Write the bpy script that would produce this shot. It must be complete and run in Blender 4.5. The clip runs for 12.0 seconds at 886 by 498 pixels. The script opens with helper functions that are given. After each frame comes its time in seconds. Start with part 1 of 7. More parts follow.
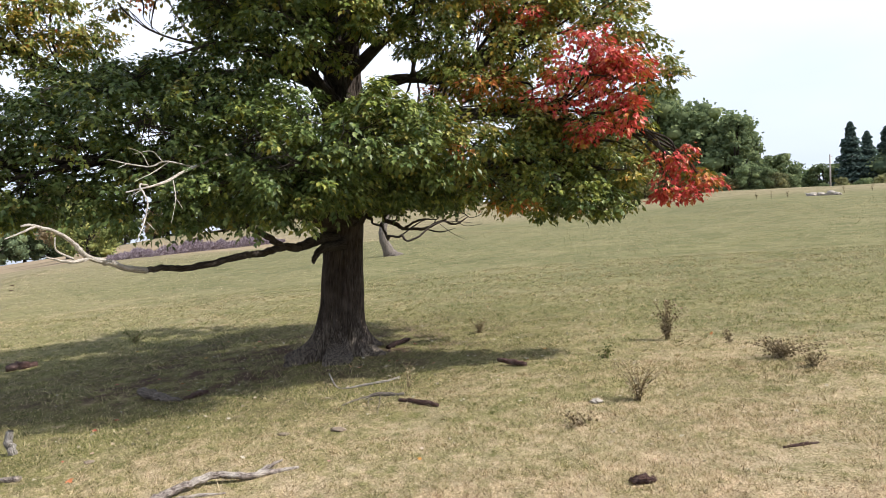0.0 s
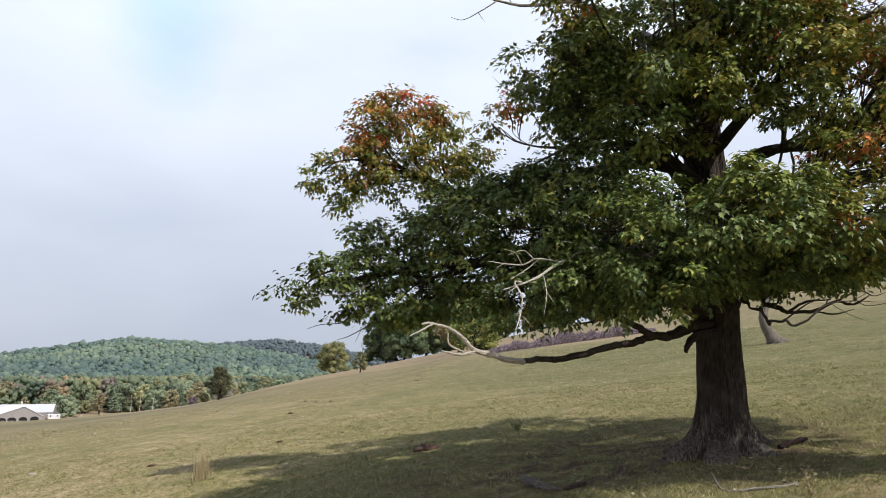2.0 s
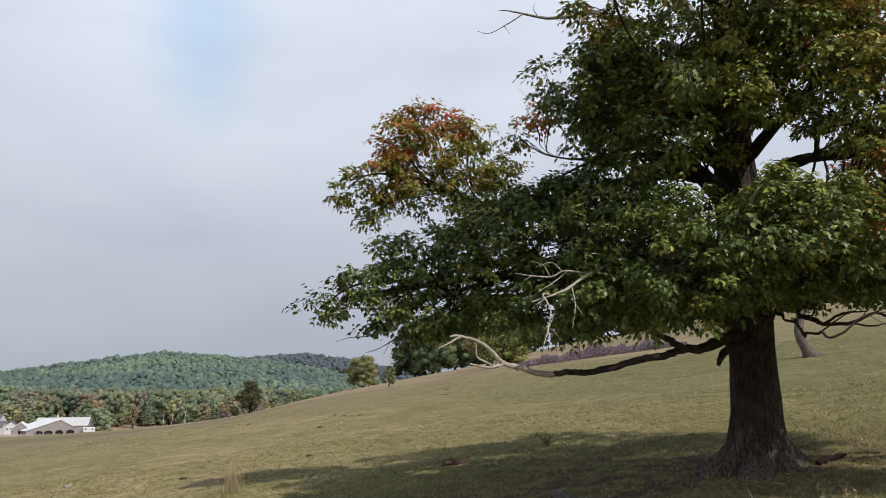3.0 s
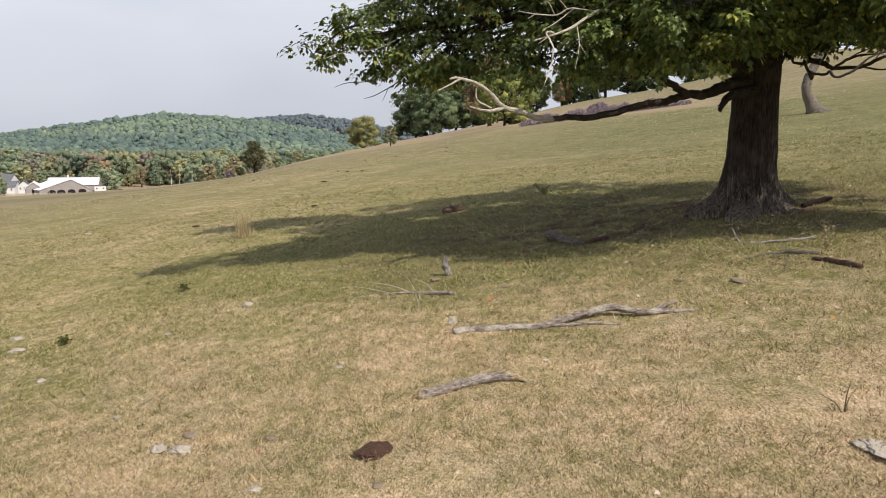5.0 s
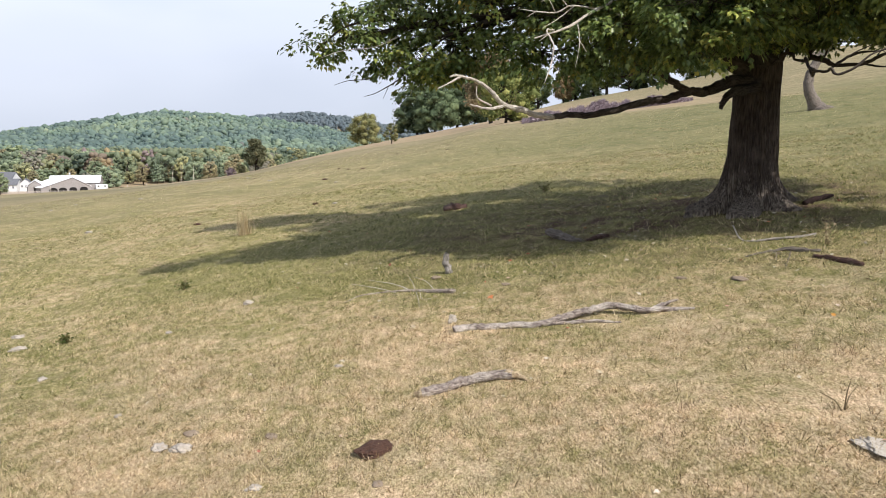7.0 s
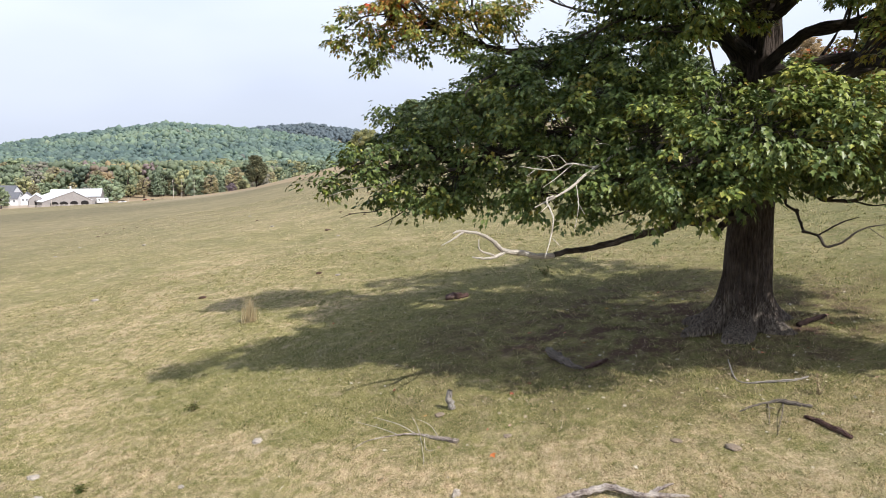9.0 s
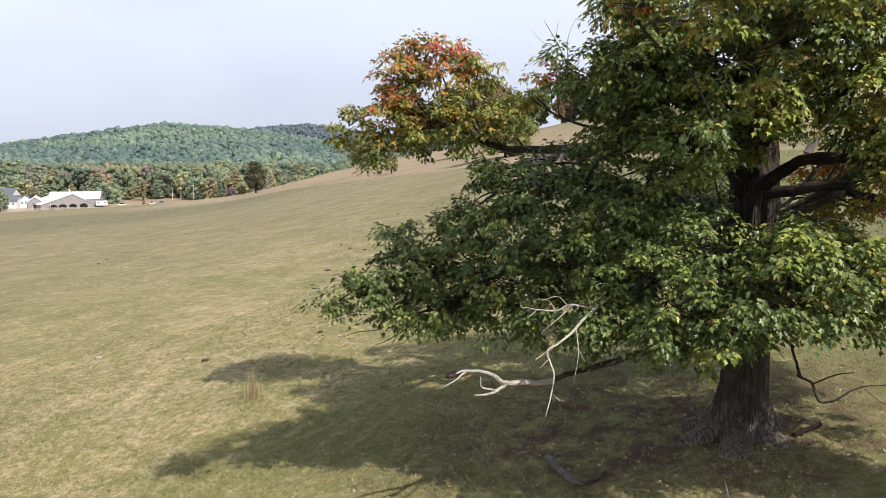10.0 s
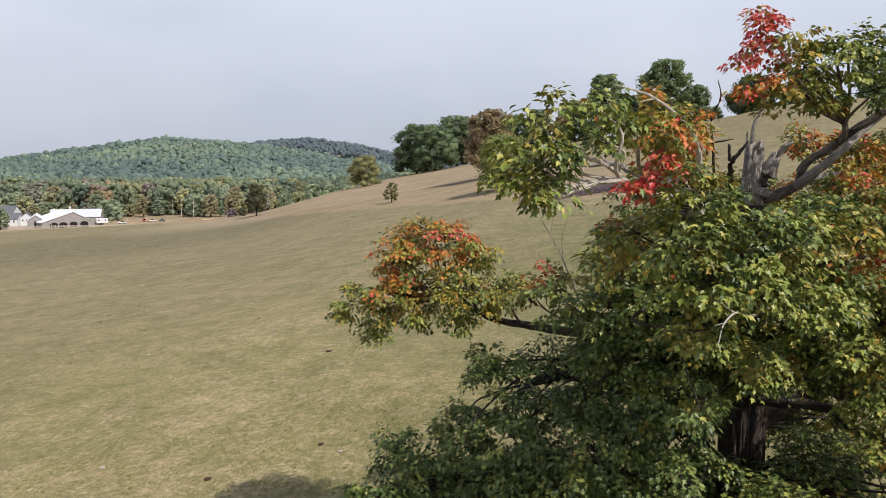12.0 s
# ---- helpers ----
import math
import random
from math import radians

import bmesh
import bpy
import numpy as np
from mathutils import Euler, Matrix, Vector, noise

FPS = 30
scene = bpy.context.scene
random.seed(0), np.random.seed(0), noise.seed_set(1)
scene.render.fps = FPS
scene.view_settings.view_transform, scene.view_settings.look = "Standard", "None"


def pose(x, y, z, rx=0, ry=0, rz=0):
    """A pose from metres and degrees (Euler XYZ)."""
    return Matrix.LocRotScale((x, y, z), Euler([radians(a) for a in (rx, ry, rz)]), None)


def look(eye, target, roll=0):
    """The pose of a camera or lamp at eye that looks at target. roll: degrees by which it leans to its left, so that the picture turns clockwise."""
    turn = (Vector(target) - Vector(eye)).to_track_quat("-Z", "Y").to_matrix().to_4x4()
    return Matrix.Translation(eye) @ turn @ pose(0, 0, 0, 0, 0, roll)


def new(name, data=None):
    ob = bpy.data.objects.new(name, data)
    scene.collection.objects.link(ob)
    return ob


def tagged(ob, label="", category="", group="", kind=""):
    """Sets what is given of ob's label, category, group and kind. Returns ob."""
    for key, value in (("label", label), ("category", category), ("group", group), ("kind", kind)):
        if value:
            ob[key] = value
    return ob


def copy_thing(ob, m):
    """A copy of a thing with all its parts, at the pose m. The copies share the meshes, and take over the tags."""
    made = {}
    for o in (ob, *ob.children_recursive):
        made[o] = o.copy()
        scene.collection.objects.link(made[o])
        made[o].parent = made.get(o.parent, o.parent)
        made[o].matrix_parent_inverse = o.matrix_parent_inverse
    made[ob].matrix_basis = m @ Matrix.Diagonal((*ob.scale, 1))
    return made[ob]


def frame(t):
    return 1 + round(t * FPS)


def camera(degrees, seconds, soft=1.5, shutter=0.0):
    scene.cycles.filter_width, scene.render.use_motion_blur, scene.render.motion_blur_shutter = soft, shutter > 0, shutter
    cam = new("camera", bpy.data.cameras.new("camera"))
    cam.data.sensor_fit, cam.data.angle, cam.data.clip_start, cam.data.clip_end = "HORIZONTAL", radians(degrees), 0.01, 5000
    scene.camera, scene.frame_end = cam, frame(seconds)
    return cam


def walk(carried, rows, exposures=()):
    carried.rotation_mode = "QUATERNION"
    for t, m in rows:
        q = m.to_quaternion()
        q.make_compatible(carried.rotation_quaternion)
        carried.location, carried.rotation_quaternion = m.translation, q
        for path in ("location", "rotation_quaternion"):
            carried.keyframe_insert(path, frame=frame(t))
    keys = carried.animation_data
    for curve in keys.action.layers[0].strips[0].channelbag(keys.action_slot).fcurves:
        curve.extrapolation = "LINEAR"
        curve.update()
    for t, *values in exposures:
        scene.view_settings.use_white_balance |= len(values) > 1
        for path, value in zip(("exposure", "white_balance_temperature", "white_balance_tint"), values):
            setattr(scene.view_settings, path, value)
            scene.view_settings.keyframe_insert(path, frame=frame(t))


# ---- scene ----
cam = camera(64.37, 12.0, soft=0.5)
PATH = [
    (0.0, -0.009, 0.014, 1.963, 92.70, -0.04, -31.94),
    (0.1, 0.000, 0.000, 1.961, 93.30, 0.00, -34.00),
    (0.2, 0.000, 0.000, 1.961, 93.80, 0.00, -34.20),
    (0.3, 0.000, 0.000, 1.961, 94.37, 0.00, -32.39),
    (0.4, 0.000, 0.000, 1.961, 95.07, 0.00, -30.07),
    (0.5, 0.004, 0.000, 1.962, 95.54, 0.04, -27.46),
    (0.6, 0.000, 0.000, 1.961, 95.90, 0.00, -25.20),
    (0.8, 0.000, 0.000, 1.961, 96.72, 0.00, -20.68),
    (0.9, 0.000, 0.000, 1.961, 97.10, 0.00, -19.31),
    (1.0, -0.003, 0.002, 1.961, 97.41, 0.02, -18.49),
    (1.3, 0.000, 0.000, 1.961, 98.25, 0.00, -17.97),
    (1.5, 0.004, 0.001, 1.962, 98.78, 0.03, -16.56),
    (1.6, 0.000, 0.000, 1.961, 98.99, 0.00, -13.91),
    (1.7, 0.000, 0.000, 1.961, 99.26, 0.00, -10.85),
    (1.8, 0.000, 0.000, 1.961, 99.50, 0.00, -7.03),
    (1.9, 0.000, 0.000, 1.961, 99.70, 0.00, -4.17),
    (2.0, 0.001, -0.009, 1.960, 99.98, 0.02, -2.56),
    (2.5, 0.002, -0.002, 1.959, 100.88, -0.03, -0.29),
    (2.7, 0.003, -0.005, 1.960, 101.13, -0.05, -0.27),
    (4.3, 0.046, -0.008, 1.688, 96.00, -0.00, -0.17),
    (4.5, 0.033, -0.013, 1.669, 92.28, -0.05, -0.17),
    (5.0, 0.032, -0.007, 1.676, 81.83, 0.00, -0.17),
    (5.5, 0.030, 0.015, 1.681, 77.87, 0.06, -0.17),
    (6.0, 0.029, 0.015, 1.679, 78.01, 0.07, -0.18),
    (6.5, 0.035, 0.004, 1.670, 80.43, 0.08, -0.15),
    (8.3, 0.064, -0.035, 2.362, 82.36, 0.08, 0.14),
    (8.5, 0.027, -0.051, 2.762, 82.40, 0.09, -0.01),
    (9.0, -0.005, -0.058, 3.839, 82.47, 0.08, -0.06),
    (9.5, -0.038, -0.045, 4.929, 82.47, 0.07, -0.11),
    (10.0, -0.061, 0.013, 6.019, 82.49, -0.02, -0.13),
    (10.5, -0.064, 0.071, 7.132, 82.45, 0.03, -0.14),
    (11.0, -0.050, 0.059, 8.220, 82.49, -0.06, -0.14),
    (11.5, -0.038, 0.026, 9.291, 83.04, -0.10, -0.13),
    (12.0, -0.038, 0.011, 9.810, 83.51, -0.08, -0.13),
]
# seconds, stops, kelvin, tint
EXPOSURES = [(0.0, 0.41, 6250, 11), (0.9, 0.47, 6280, 11), (1.5, 0.37, 6300, 10), (2.5, -0.48, 6350, 10), (4.5, -0.18, 6750, 11), (5.5, 0.08, 6750, 11), (6.5, 0.20, 6500, 11), (8.5, 0.32, 6200, 12), (9.5, 0.27, 6300, 11), (10.5, 0.13, 6400, 11), (12.0, -0.15, 6450, 12)]
walk(cam, [(t, pose(*p)) for t, *p in PATH], exposures=EXPOSURES)

# ---- light ----
SUN_AZ, SUN_EL = 137.0, 46.5
sun = new("sun", bpy.data.lights.new("sun", "SUN"))
sun.data.energy, sun.data.angle, sun.data.color = 5.0, radians(0.5), (1.0, 0.94, 0.85)
s_dir = Vector((math.sin(radians(SUN_AZ)) * math.cos(radians(SUN_EL)), math.cos(radians(SUN_AZ)) * math.cos(radians(SUN_EL)), math.sin(radians(SUN_EL))))
sun.matrix_world = look(s_dir * 200, (0, 0, 0))

world = bpy.data.worlds.new("world")
scene.world = world
world.use_nodes = True
wn, wl = world.node_tree.nodes, world.node_tree.links
wn.clear()


def link(tree, a, b):
    tree.links.new(a, b)


def build_sky():
    t = world.node_tree
    out, bg = wn.new("ShaderNodeOutputWorld"), wn.new("ShaderNodeBackground")
    sky = wn.new("ShaderNodeTexSky")
    sky.sky_type, sky.sun_disc = "NISHITA", False
    sky.sun_elevation, sky.sun_rotation = radians(SUN_EL), radians(SUN_AZ)
    sky.air_density, sky.dust_density = 1.0, 2.0
    co = wn.new("ShaderNodeTexCoord")
    mp = wn.new("ShaderNodeMapping")
    mp.inputs["Scale"].default_value = (1.6, 1.6, 4.2)
    mp.inputs["Location"].default_value = (0.3, 1.1, 0.45)
    n1, n2 = wn.new("ShaderNodeTexNoise"), wn.new("ShaderNodeTexNoise")
    n1.inputs["Scale"].default_value, n1.inputs["Detail"].default_value, n1.inputs["Roughness"].default_value = 1.5, 5.0, 0.5
    n2.inputs["Scale"].default_value, n2.inputs["Detail"].default_value = 0.9, 4.0
    cover = wn.new("ShaderNodeValToRGB")
    cover.color_ramp.elements[0].position, cover.color_ramp.elements[1].position = 0.25, 0.48
    cover.color_ramp.elements[0].color = (0.88, 0.88, 0.88, 1)
    tone = wn.new("ShaderNodeValToRGB")
    tone.color_ramp.elements[0].position, tone.color_ramp.elements[1].position = 0.3, 0.72
    tone.color_ramp.elements[0].color = (5.5, 6.0, 6.95, 1)
    tone.color_ramp.elements[1].color = (6.8, 7.25, 8.15, 1)
    mix = wn.new("ShaderNodeMixRGB")
    # the cloud sheet is seen edge-on near the horizon and thins out overhead
    xyz, thin, veil = wn.new("ShaderNodeSeparateXYZ"), wn.new("ShaderNodeMapRange"), wn.new("ShaderNodeMath")
    thin.interpolation_type, veil.operation = "SMOOTHSTEP", "MULTIPLY"
    for k, v in zip((1, 2, 3, 4), (0.50, 0.72, 1.0, 0.06)):
        thin.inputs[k].default_value = v
    haze, glow = wn.new("ShaderNodeMapRange"), wn.new("ShaderNodeMixRGB")
    for k, v in zip((1, 2, 3, 4), (0.0, 0.46, 0.86, 1.45)):
        haze.inputs[k].default_value = v
    glow.blend_type, glow.inputs[0].default_value = "MULTIPLY", 1.0
    # a thin spot in the cloud where blue shows through
    gap, hole, blue = wn.new("ShaderNodeVectorMath"), wn.new("ShaderNodeMapRange"), wn.new("ShaderNodeMixRGB")
    gap.operation, hole.interpolation_type, blue.blend_type = "DISTANCE", "SMOOTHSTEP", "MULTIPLY"
    blue.inputs[2].default_value = (0.76, 0.90, 1.0, 1)
    wob, bent = wn.new("ShaderNodeMixRGB"), wn.new("ShaderNodeTexNoise")
    wob.blend_type, wob.inputs[0].default_value, bent.inputs["Scale"].default_value = "LINEAR_LIGHT", 0.09, 4.0
    gap.inputs[1].default_value = (-0.305, 0.837, 0.454)
    for k, v in zip((1, 2, 3, 4), (0.01, 0.14, 1.0, 0.0)):
        hole.inputs[k].default_value = v
    for a, b in ((co.outputs["Generated"], bent.inputs["Vector"]), (co.outputs["Generated"], wob.inputs[1]), (bent.outputs["Color"], wob.inputs[2]), (wob.outputs[0], gap.inputs[0]),
                 (gap.outputs["Value"], hole.inputs[0]), (hole.outputs[0], blue.inputs[0]), (mix.outputs[0], blue.inputs[1])):
        link(t, a, b)
    for a, b in ((xyz.outputs["Z"], haze.inputs[0]), (tone.outputs[0], glow.inputs[1]), (haze.outputs[0], glow.inputs[2])):
        link(t, a, b)
    for a, b in ((co.outputs["Generated"], xyz.inputs[0]), (xyz.outputs["Z"], thin.inputs[0]), (thin.outputs[0], veil.inputs[0]), (cover.outputs[0], veil.inputs[1])):
        link(t, a, b)
    for a, b in ((co.outputs["Generated"], mp.inputs[0]), (mp.outputs[0], n1.inputs["Vector"]), (mp.outputs[0], n2.inputs["Vector"]),
                 (n1.outputs[0], cover.inputs[0]), (n2.outputs[0], tone.inputs[0]), (veil.outputs[0], mix.inputs[0]), (sky.outputs[0], mix.inputs[1]),
                 (glow.outputs[0], mix.inputs[2]), (blue.outputs[0], bg.inputs[0]), (bg.outputs[0], out.inputs[0])):
        link(t, a, b)
    bg.inputs[1].default_value = 0.11


build_sky()


# ---- materials ----
def material(name):
    m = bpy.data.materials.new(name)
    m.use_nodes = True
    t = m.node_tree
    return m, t, t.nodes["Principled BSDF"]


def node(t, kind, **values):
    n = t.nodes.new("ShaderNode" + kind)
    for k, v in values.items():
        n.inputs[k.replace("_", " ")].default_value = v
    return n


def ramp(t, source, *stops):
    r = t.nodes.new("ShaderNodeValToRGB")
    e = r.color_ramp.elements
    while len(e) < len(stops):
        e.new(0.5)
    for el, (p, c) in zip(e, stops):
        el.position, el.color = p, (*c, 1)
    t.links.new(source, r.inputs[0])
    return r.outputs[0]


def mixc(t, fac, a, b, mode="MIX"):
    m = t.nodes.new("ShaderNodeMixRGB")
    m.blend_type = mode
    for i, v in enumerate((fac, a, b)):
        if isinstance(v, (int, float)):
            m.inputs[i].default_value = v
        elif isinstance(v, tuple):
            m.inputs[i].default_value = (*v, 1)
        else:
            t.links.new(v, m.inputs[i])
    return m.outputs[0]


def coords(t, scale=(1, 1, 1), use="Object", turn=0.0):
    c, mp = t.nodes.new("ShaderNodeTexCoord"), t.nodes.new("ShaderNodeMapping")
    mp.inputs["Rotation"].default_value = (0, 0, radians(turn))
    mp.inputs["Scale"].default_value = scale
    t.links.new(c.outputs[use], mp.inputs[0])
    return mp.outputs[0]


def noise_tex(t, vec, scale, detail=4.0, rough=0.55):
    n = node(t, "TexNoise", Scale=scale, Detail=detail, Roughness=rough)
    t.links.new(vec, n.inputs["Vector"])
    return n.outputs[0]


def bump(t, b, height, strength, distance=0.02):
    n = node(t, "Bump", Strength=strength, Distance=distance)
    t.links.new(height, n.inputs["Height"])
    t.links.new(n.outputs[0], b.inputs["Normal"])


def leaf_mat(name, *stops, trans=0.08, rough=0.42, spec=0.36):
    """Leaves: colour varies from leaf to leaf; thin, so light also comes through."""
    m, t, b = material(name)
    g = t.nodes.new("ShaderNodeNewGeometry")
    c = ramp(t, g.outputs["Random Per Island"], *stops)
    c = mixc(t, noise_tex(t, coords(t), 1.1, 3.0), mixc(t, 1.0, c, (0.72, 0.72, 0.72), "MULTIPLY"), c)
    t.links.new(c, b.inputs["Base Color"])
    b.inputs["Roughness"].default_value = rough
    b.inputs["Specular IOR Level"].default_value = spec
    tr, mx = t.nodes.new("ShaderNodeBsdfTranslucent"), t.nodes.new("ShaderNodeMixShader")
    t.links.new(mixc(t, 1.0, c, (1.1, 1.2, 0.75), "MULTIPLY"), tr.inputs[0])
    mx.inputs[0].default_value = trans
    t.links.new(b.outputs[0], mx.inputs[1])
    t.links.new(tr.outputs[0], mx.inputs[2])
    t.links.new(mx.outputs[0], t.nodes["Material Output"].inputs[0])
    return m


GREEN = leaf_mat("leaf_green", (0.0, (0.056, 0.091, 0.025)), (0.5, (0.108, 0.153, 0.041)), (0.9, (0.183, 0.226, 0.063)), (1.0, (0.221, 0.254, 0.072)))
LIGHT = leaf_mat("leaf_light_green", (0.0, (0.135, 0.184, 0.035)), (0.55, (0.251, 0.294, 0.061)), (0.93, (0.385, 0.380, 0.088)), (1.0, (0.474, 0.428, 0.112)))
OLIVE = leaf_mat("leaf_olive", (0.0, (0.135, 0.155, 0.036)), (0.5, (0.245, 0.232, 0.052)), (0.85, (0.325, 0.262, 0.062)), (1.0, (0.385, 0.270, 0.066)), trans=0.20)
YELLOW = leaf_mat("leaf_yellow", (0.0, (0.190, 0.220, 0.044)), (0.5, (0.381, 0.305, 0.058)), (0.9, (0.560, 0.385, 0.070)), (1.0, (0.504, 0.224, 0.044)), trans=0.20)
ORANGE = leaf_mat("leaf_orange", (0.0, (0.358, 0.224, 0.044)), (0.4, (0.616, 0.246, 0.050)), (0.8, (0.672, 0.168, 0.066)), (1.0, (0.246, 0.224, 0.044)), trans=0.20)
RED = leaf_mat("leaf_red", (0.0, (0.46, 0.045, 0.045)), (0.5, (0.68, 0.085, 0.08)), (0.85, (0.70, 0.19, 0.12)), (1.0, (0.4, 0.22, 0.05)), trans=0.20)
LEAVES = [GREEN, LIGHT, OLIVE, YELLOW, ORANGE, RED]


def bark_mat(name, dark, light, patch, scale=1.0, grain=(9, 9, 1.4), strength=0.8, lichen_light=None):
    m, t, b = material(name)
    at, mp = t.nodes.new("ShaderNodeAttribute"), t.nodes.new("ShaderNodeMapping")
    at.attribute_name = "grain"
    mp.inputs["Scale"].default_value = tuple(g * scale for g in grain)
    t.links.new(at.outputs["Vector"], mp.inputs[0])
    v = mp.outputs[0]
    ridges = noise_tex(t, v, 2.2, 6.0, 0.6)
    c = ramp(t, ridges, (0.3, dark), (0.68, light))
    c = mixc(t, ramp(t, noise_tex(t, coords(t), 1.7 * scale, 4.0), (0.5, (0, 0, 0)), (0.72, (0.6, 0.6, 0.6))), c, patch)
    if lichen_light:
        # grey lichen, rubbed bark and painted-in light, thickest on the root flare
        sep, mr = t.nodes.new("ShaderNodeSeparateXYZ"), node(t, "MapRange", From_Min=0.35, From_Max=1.7, To_Min=0.22, To_Max=-0.16)
        t.links.new(coords(t), sep.inputs[0])
        t.links.new(sep.outputs["Z"], mr.inputs["Value"])
        add = t.nodes.new("ShaderNodeMath")
        t.links.new(noise_tex(t, v, 0.8, 6.0, 0.62), add.inputs[0])
        t.links.new(mr.outputs[0], add.inputs[1])
        c = mixc(t, ramp(t, add.outputs[0], (0.52, (0, 0, 0)), (0.74, (0.85, 0.85, 0.85))), c, ramp(t, ridges, (0.34, dark), (0.62, lichen_light)))
    t.links.new(c, b.inputs["Base Color"])
    b.inputs["Roughness"].default_value = 0.92
    b.inputs["Specular IOR Level"].default_value = 0.15
    bump(t, b, ridges, strength, 0.09)
    return m


BARK = bark_mat("maple_bark", (0.023, 0.018, 0.015), (0.106, 0.083, 0.069), (0.140, 0.115, 0.099), 1.5, (14, 14, 1.3), 0.9, (0.36, 0.305, 0.25))
LIMB = bark_mat("limb_bark", (0.022, 0.018, 0.015), (0.085, 0.070, 0.058), (0.12, 0.10, 0.085), 2.0, (9, 9, 2))
DEADWOOD = bark_mat("bleached_dead_wood", (0.30, 0.265, 0.225), (0.72, 0.66, 0.58), (0.56, 0.51, 0.45), 3.0)
GREYWOOD = bark_mat("weathered_grey_wood", (0.14, 0.125, 0.115), (0.56, 0.515, 0.465), (0.27, 0.24, 0.215), 2.6, (11, 11, 1.6), 1.0)
SNAGWOOD = bark_mat("grey_dead_trunk", (0.070, 0.058, 0.051), (0.281, 0.242, 0.207), (0.133, 0.113, 0.098), 1.6, (8, 8, 1.6), 1.0)
LOGWOOD = bark_mat("peeling_grey_log", (0.075, 0.052, 0.048), (0.50, 0.43, 0.375), (0.86, 0.79, 0.70), 3.0, (6, 6, 3.0), 0.9)
DARKWOOD = bark_mat("dark_rotten_wood", (0.034, 0.020, 0.019), (0.135, 0.079, 0.065), (0.225, 0.169, 0.152), 3.0, (9, 9, 1.5))
PALEWOOD = bark_mat("pale_split_wood", (0.35, 0.26, 0.16), (0.62, 0.5, 0.33), (0.5, 0.42, 0.3), 3.0)


def plain_mat(name, a, b2, scale=8.0, rough=0.9, bumpy=0.3, metal=0.0):
    m, t, b = material(name)
    n = noise_tex(t, coords(t), scale, 5.0, 0.6)
    n2 = noise_tex(t, coords(t), scale * 0.17, 3.0)
    c = mixc(t, n2, ramp(t, n, (0.3, a), (0.7, b2)), mixc(t, 0.5, a, b2))
    t.links.new(c, b.inputs["Base Color"])
    b.inputs["Roughness"].default_value, b.inputs["Metallic"].default_value = rough, metal
    b.inputs["Specular IOR Level"].default_value = 0.25
    bump(t, b, n, bumpy, 0.02)
    return m


ASH = plain_mat("pale_crumbled_earth", (0.24, 0.21, 0.17), (0.56, 0.51, 0.435), 55.0, bumpy=0.35)
STONE = plain_mat("pale_stone", (0.20, 0.175, 0.145), (0.50, 0.45, 0.385), 22.0, bumpy=0.35)
CLOD = plain_mat("grey_soil", (0.14, 0.105, 0.075), (0.28, 0.225, 0.17), 30.0, bumpy=0.4)
DUNG = plain_mat("dry_brown_manure", (0.030, 0.016, 0.011), (0.105, 0.055, 0.038), 40.0, bumpy=1.0)
WEED = leaf_mat("dry_weed", (0.0, (0.11, 0.082, 0.05)), (0.5, (0.22, 0.165, 0.10)), (1.0, (0.40, 0.325, 0.225)), trans=0.2, rough=0.8, spec=0.1)
GREENWEED = leaf_mat("green_weed", (0.0, (0.05, 0.075, 0.02)), (0.6, (0.11, 0.13, 0.04)), (1.0, (0.2, 0.16, 0.07)), trans=0.25, rough=0.8, spec=0.1)
STRAW = leaf_mat("straw", (0.0, (0.36, 0.27, 0.15)), (0.6, (0.52, 0.42, 0.26)), (1.0, (0.62, 0.54, 0.38)), trans=0.2, rough=0.7, spec=0.2)
LITTER = leaf_mat("leaf_litter", (0.0, (0.30, 0.22, 0.13)), (0.6, (0.52, 0.46, 0.34)), (0.9, (0.66, 0.60, 0.50)), (1.0, (0.5, 0.06, 0.03)), trans=0.1, rough=0.6)


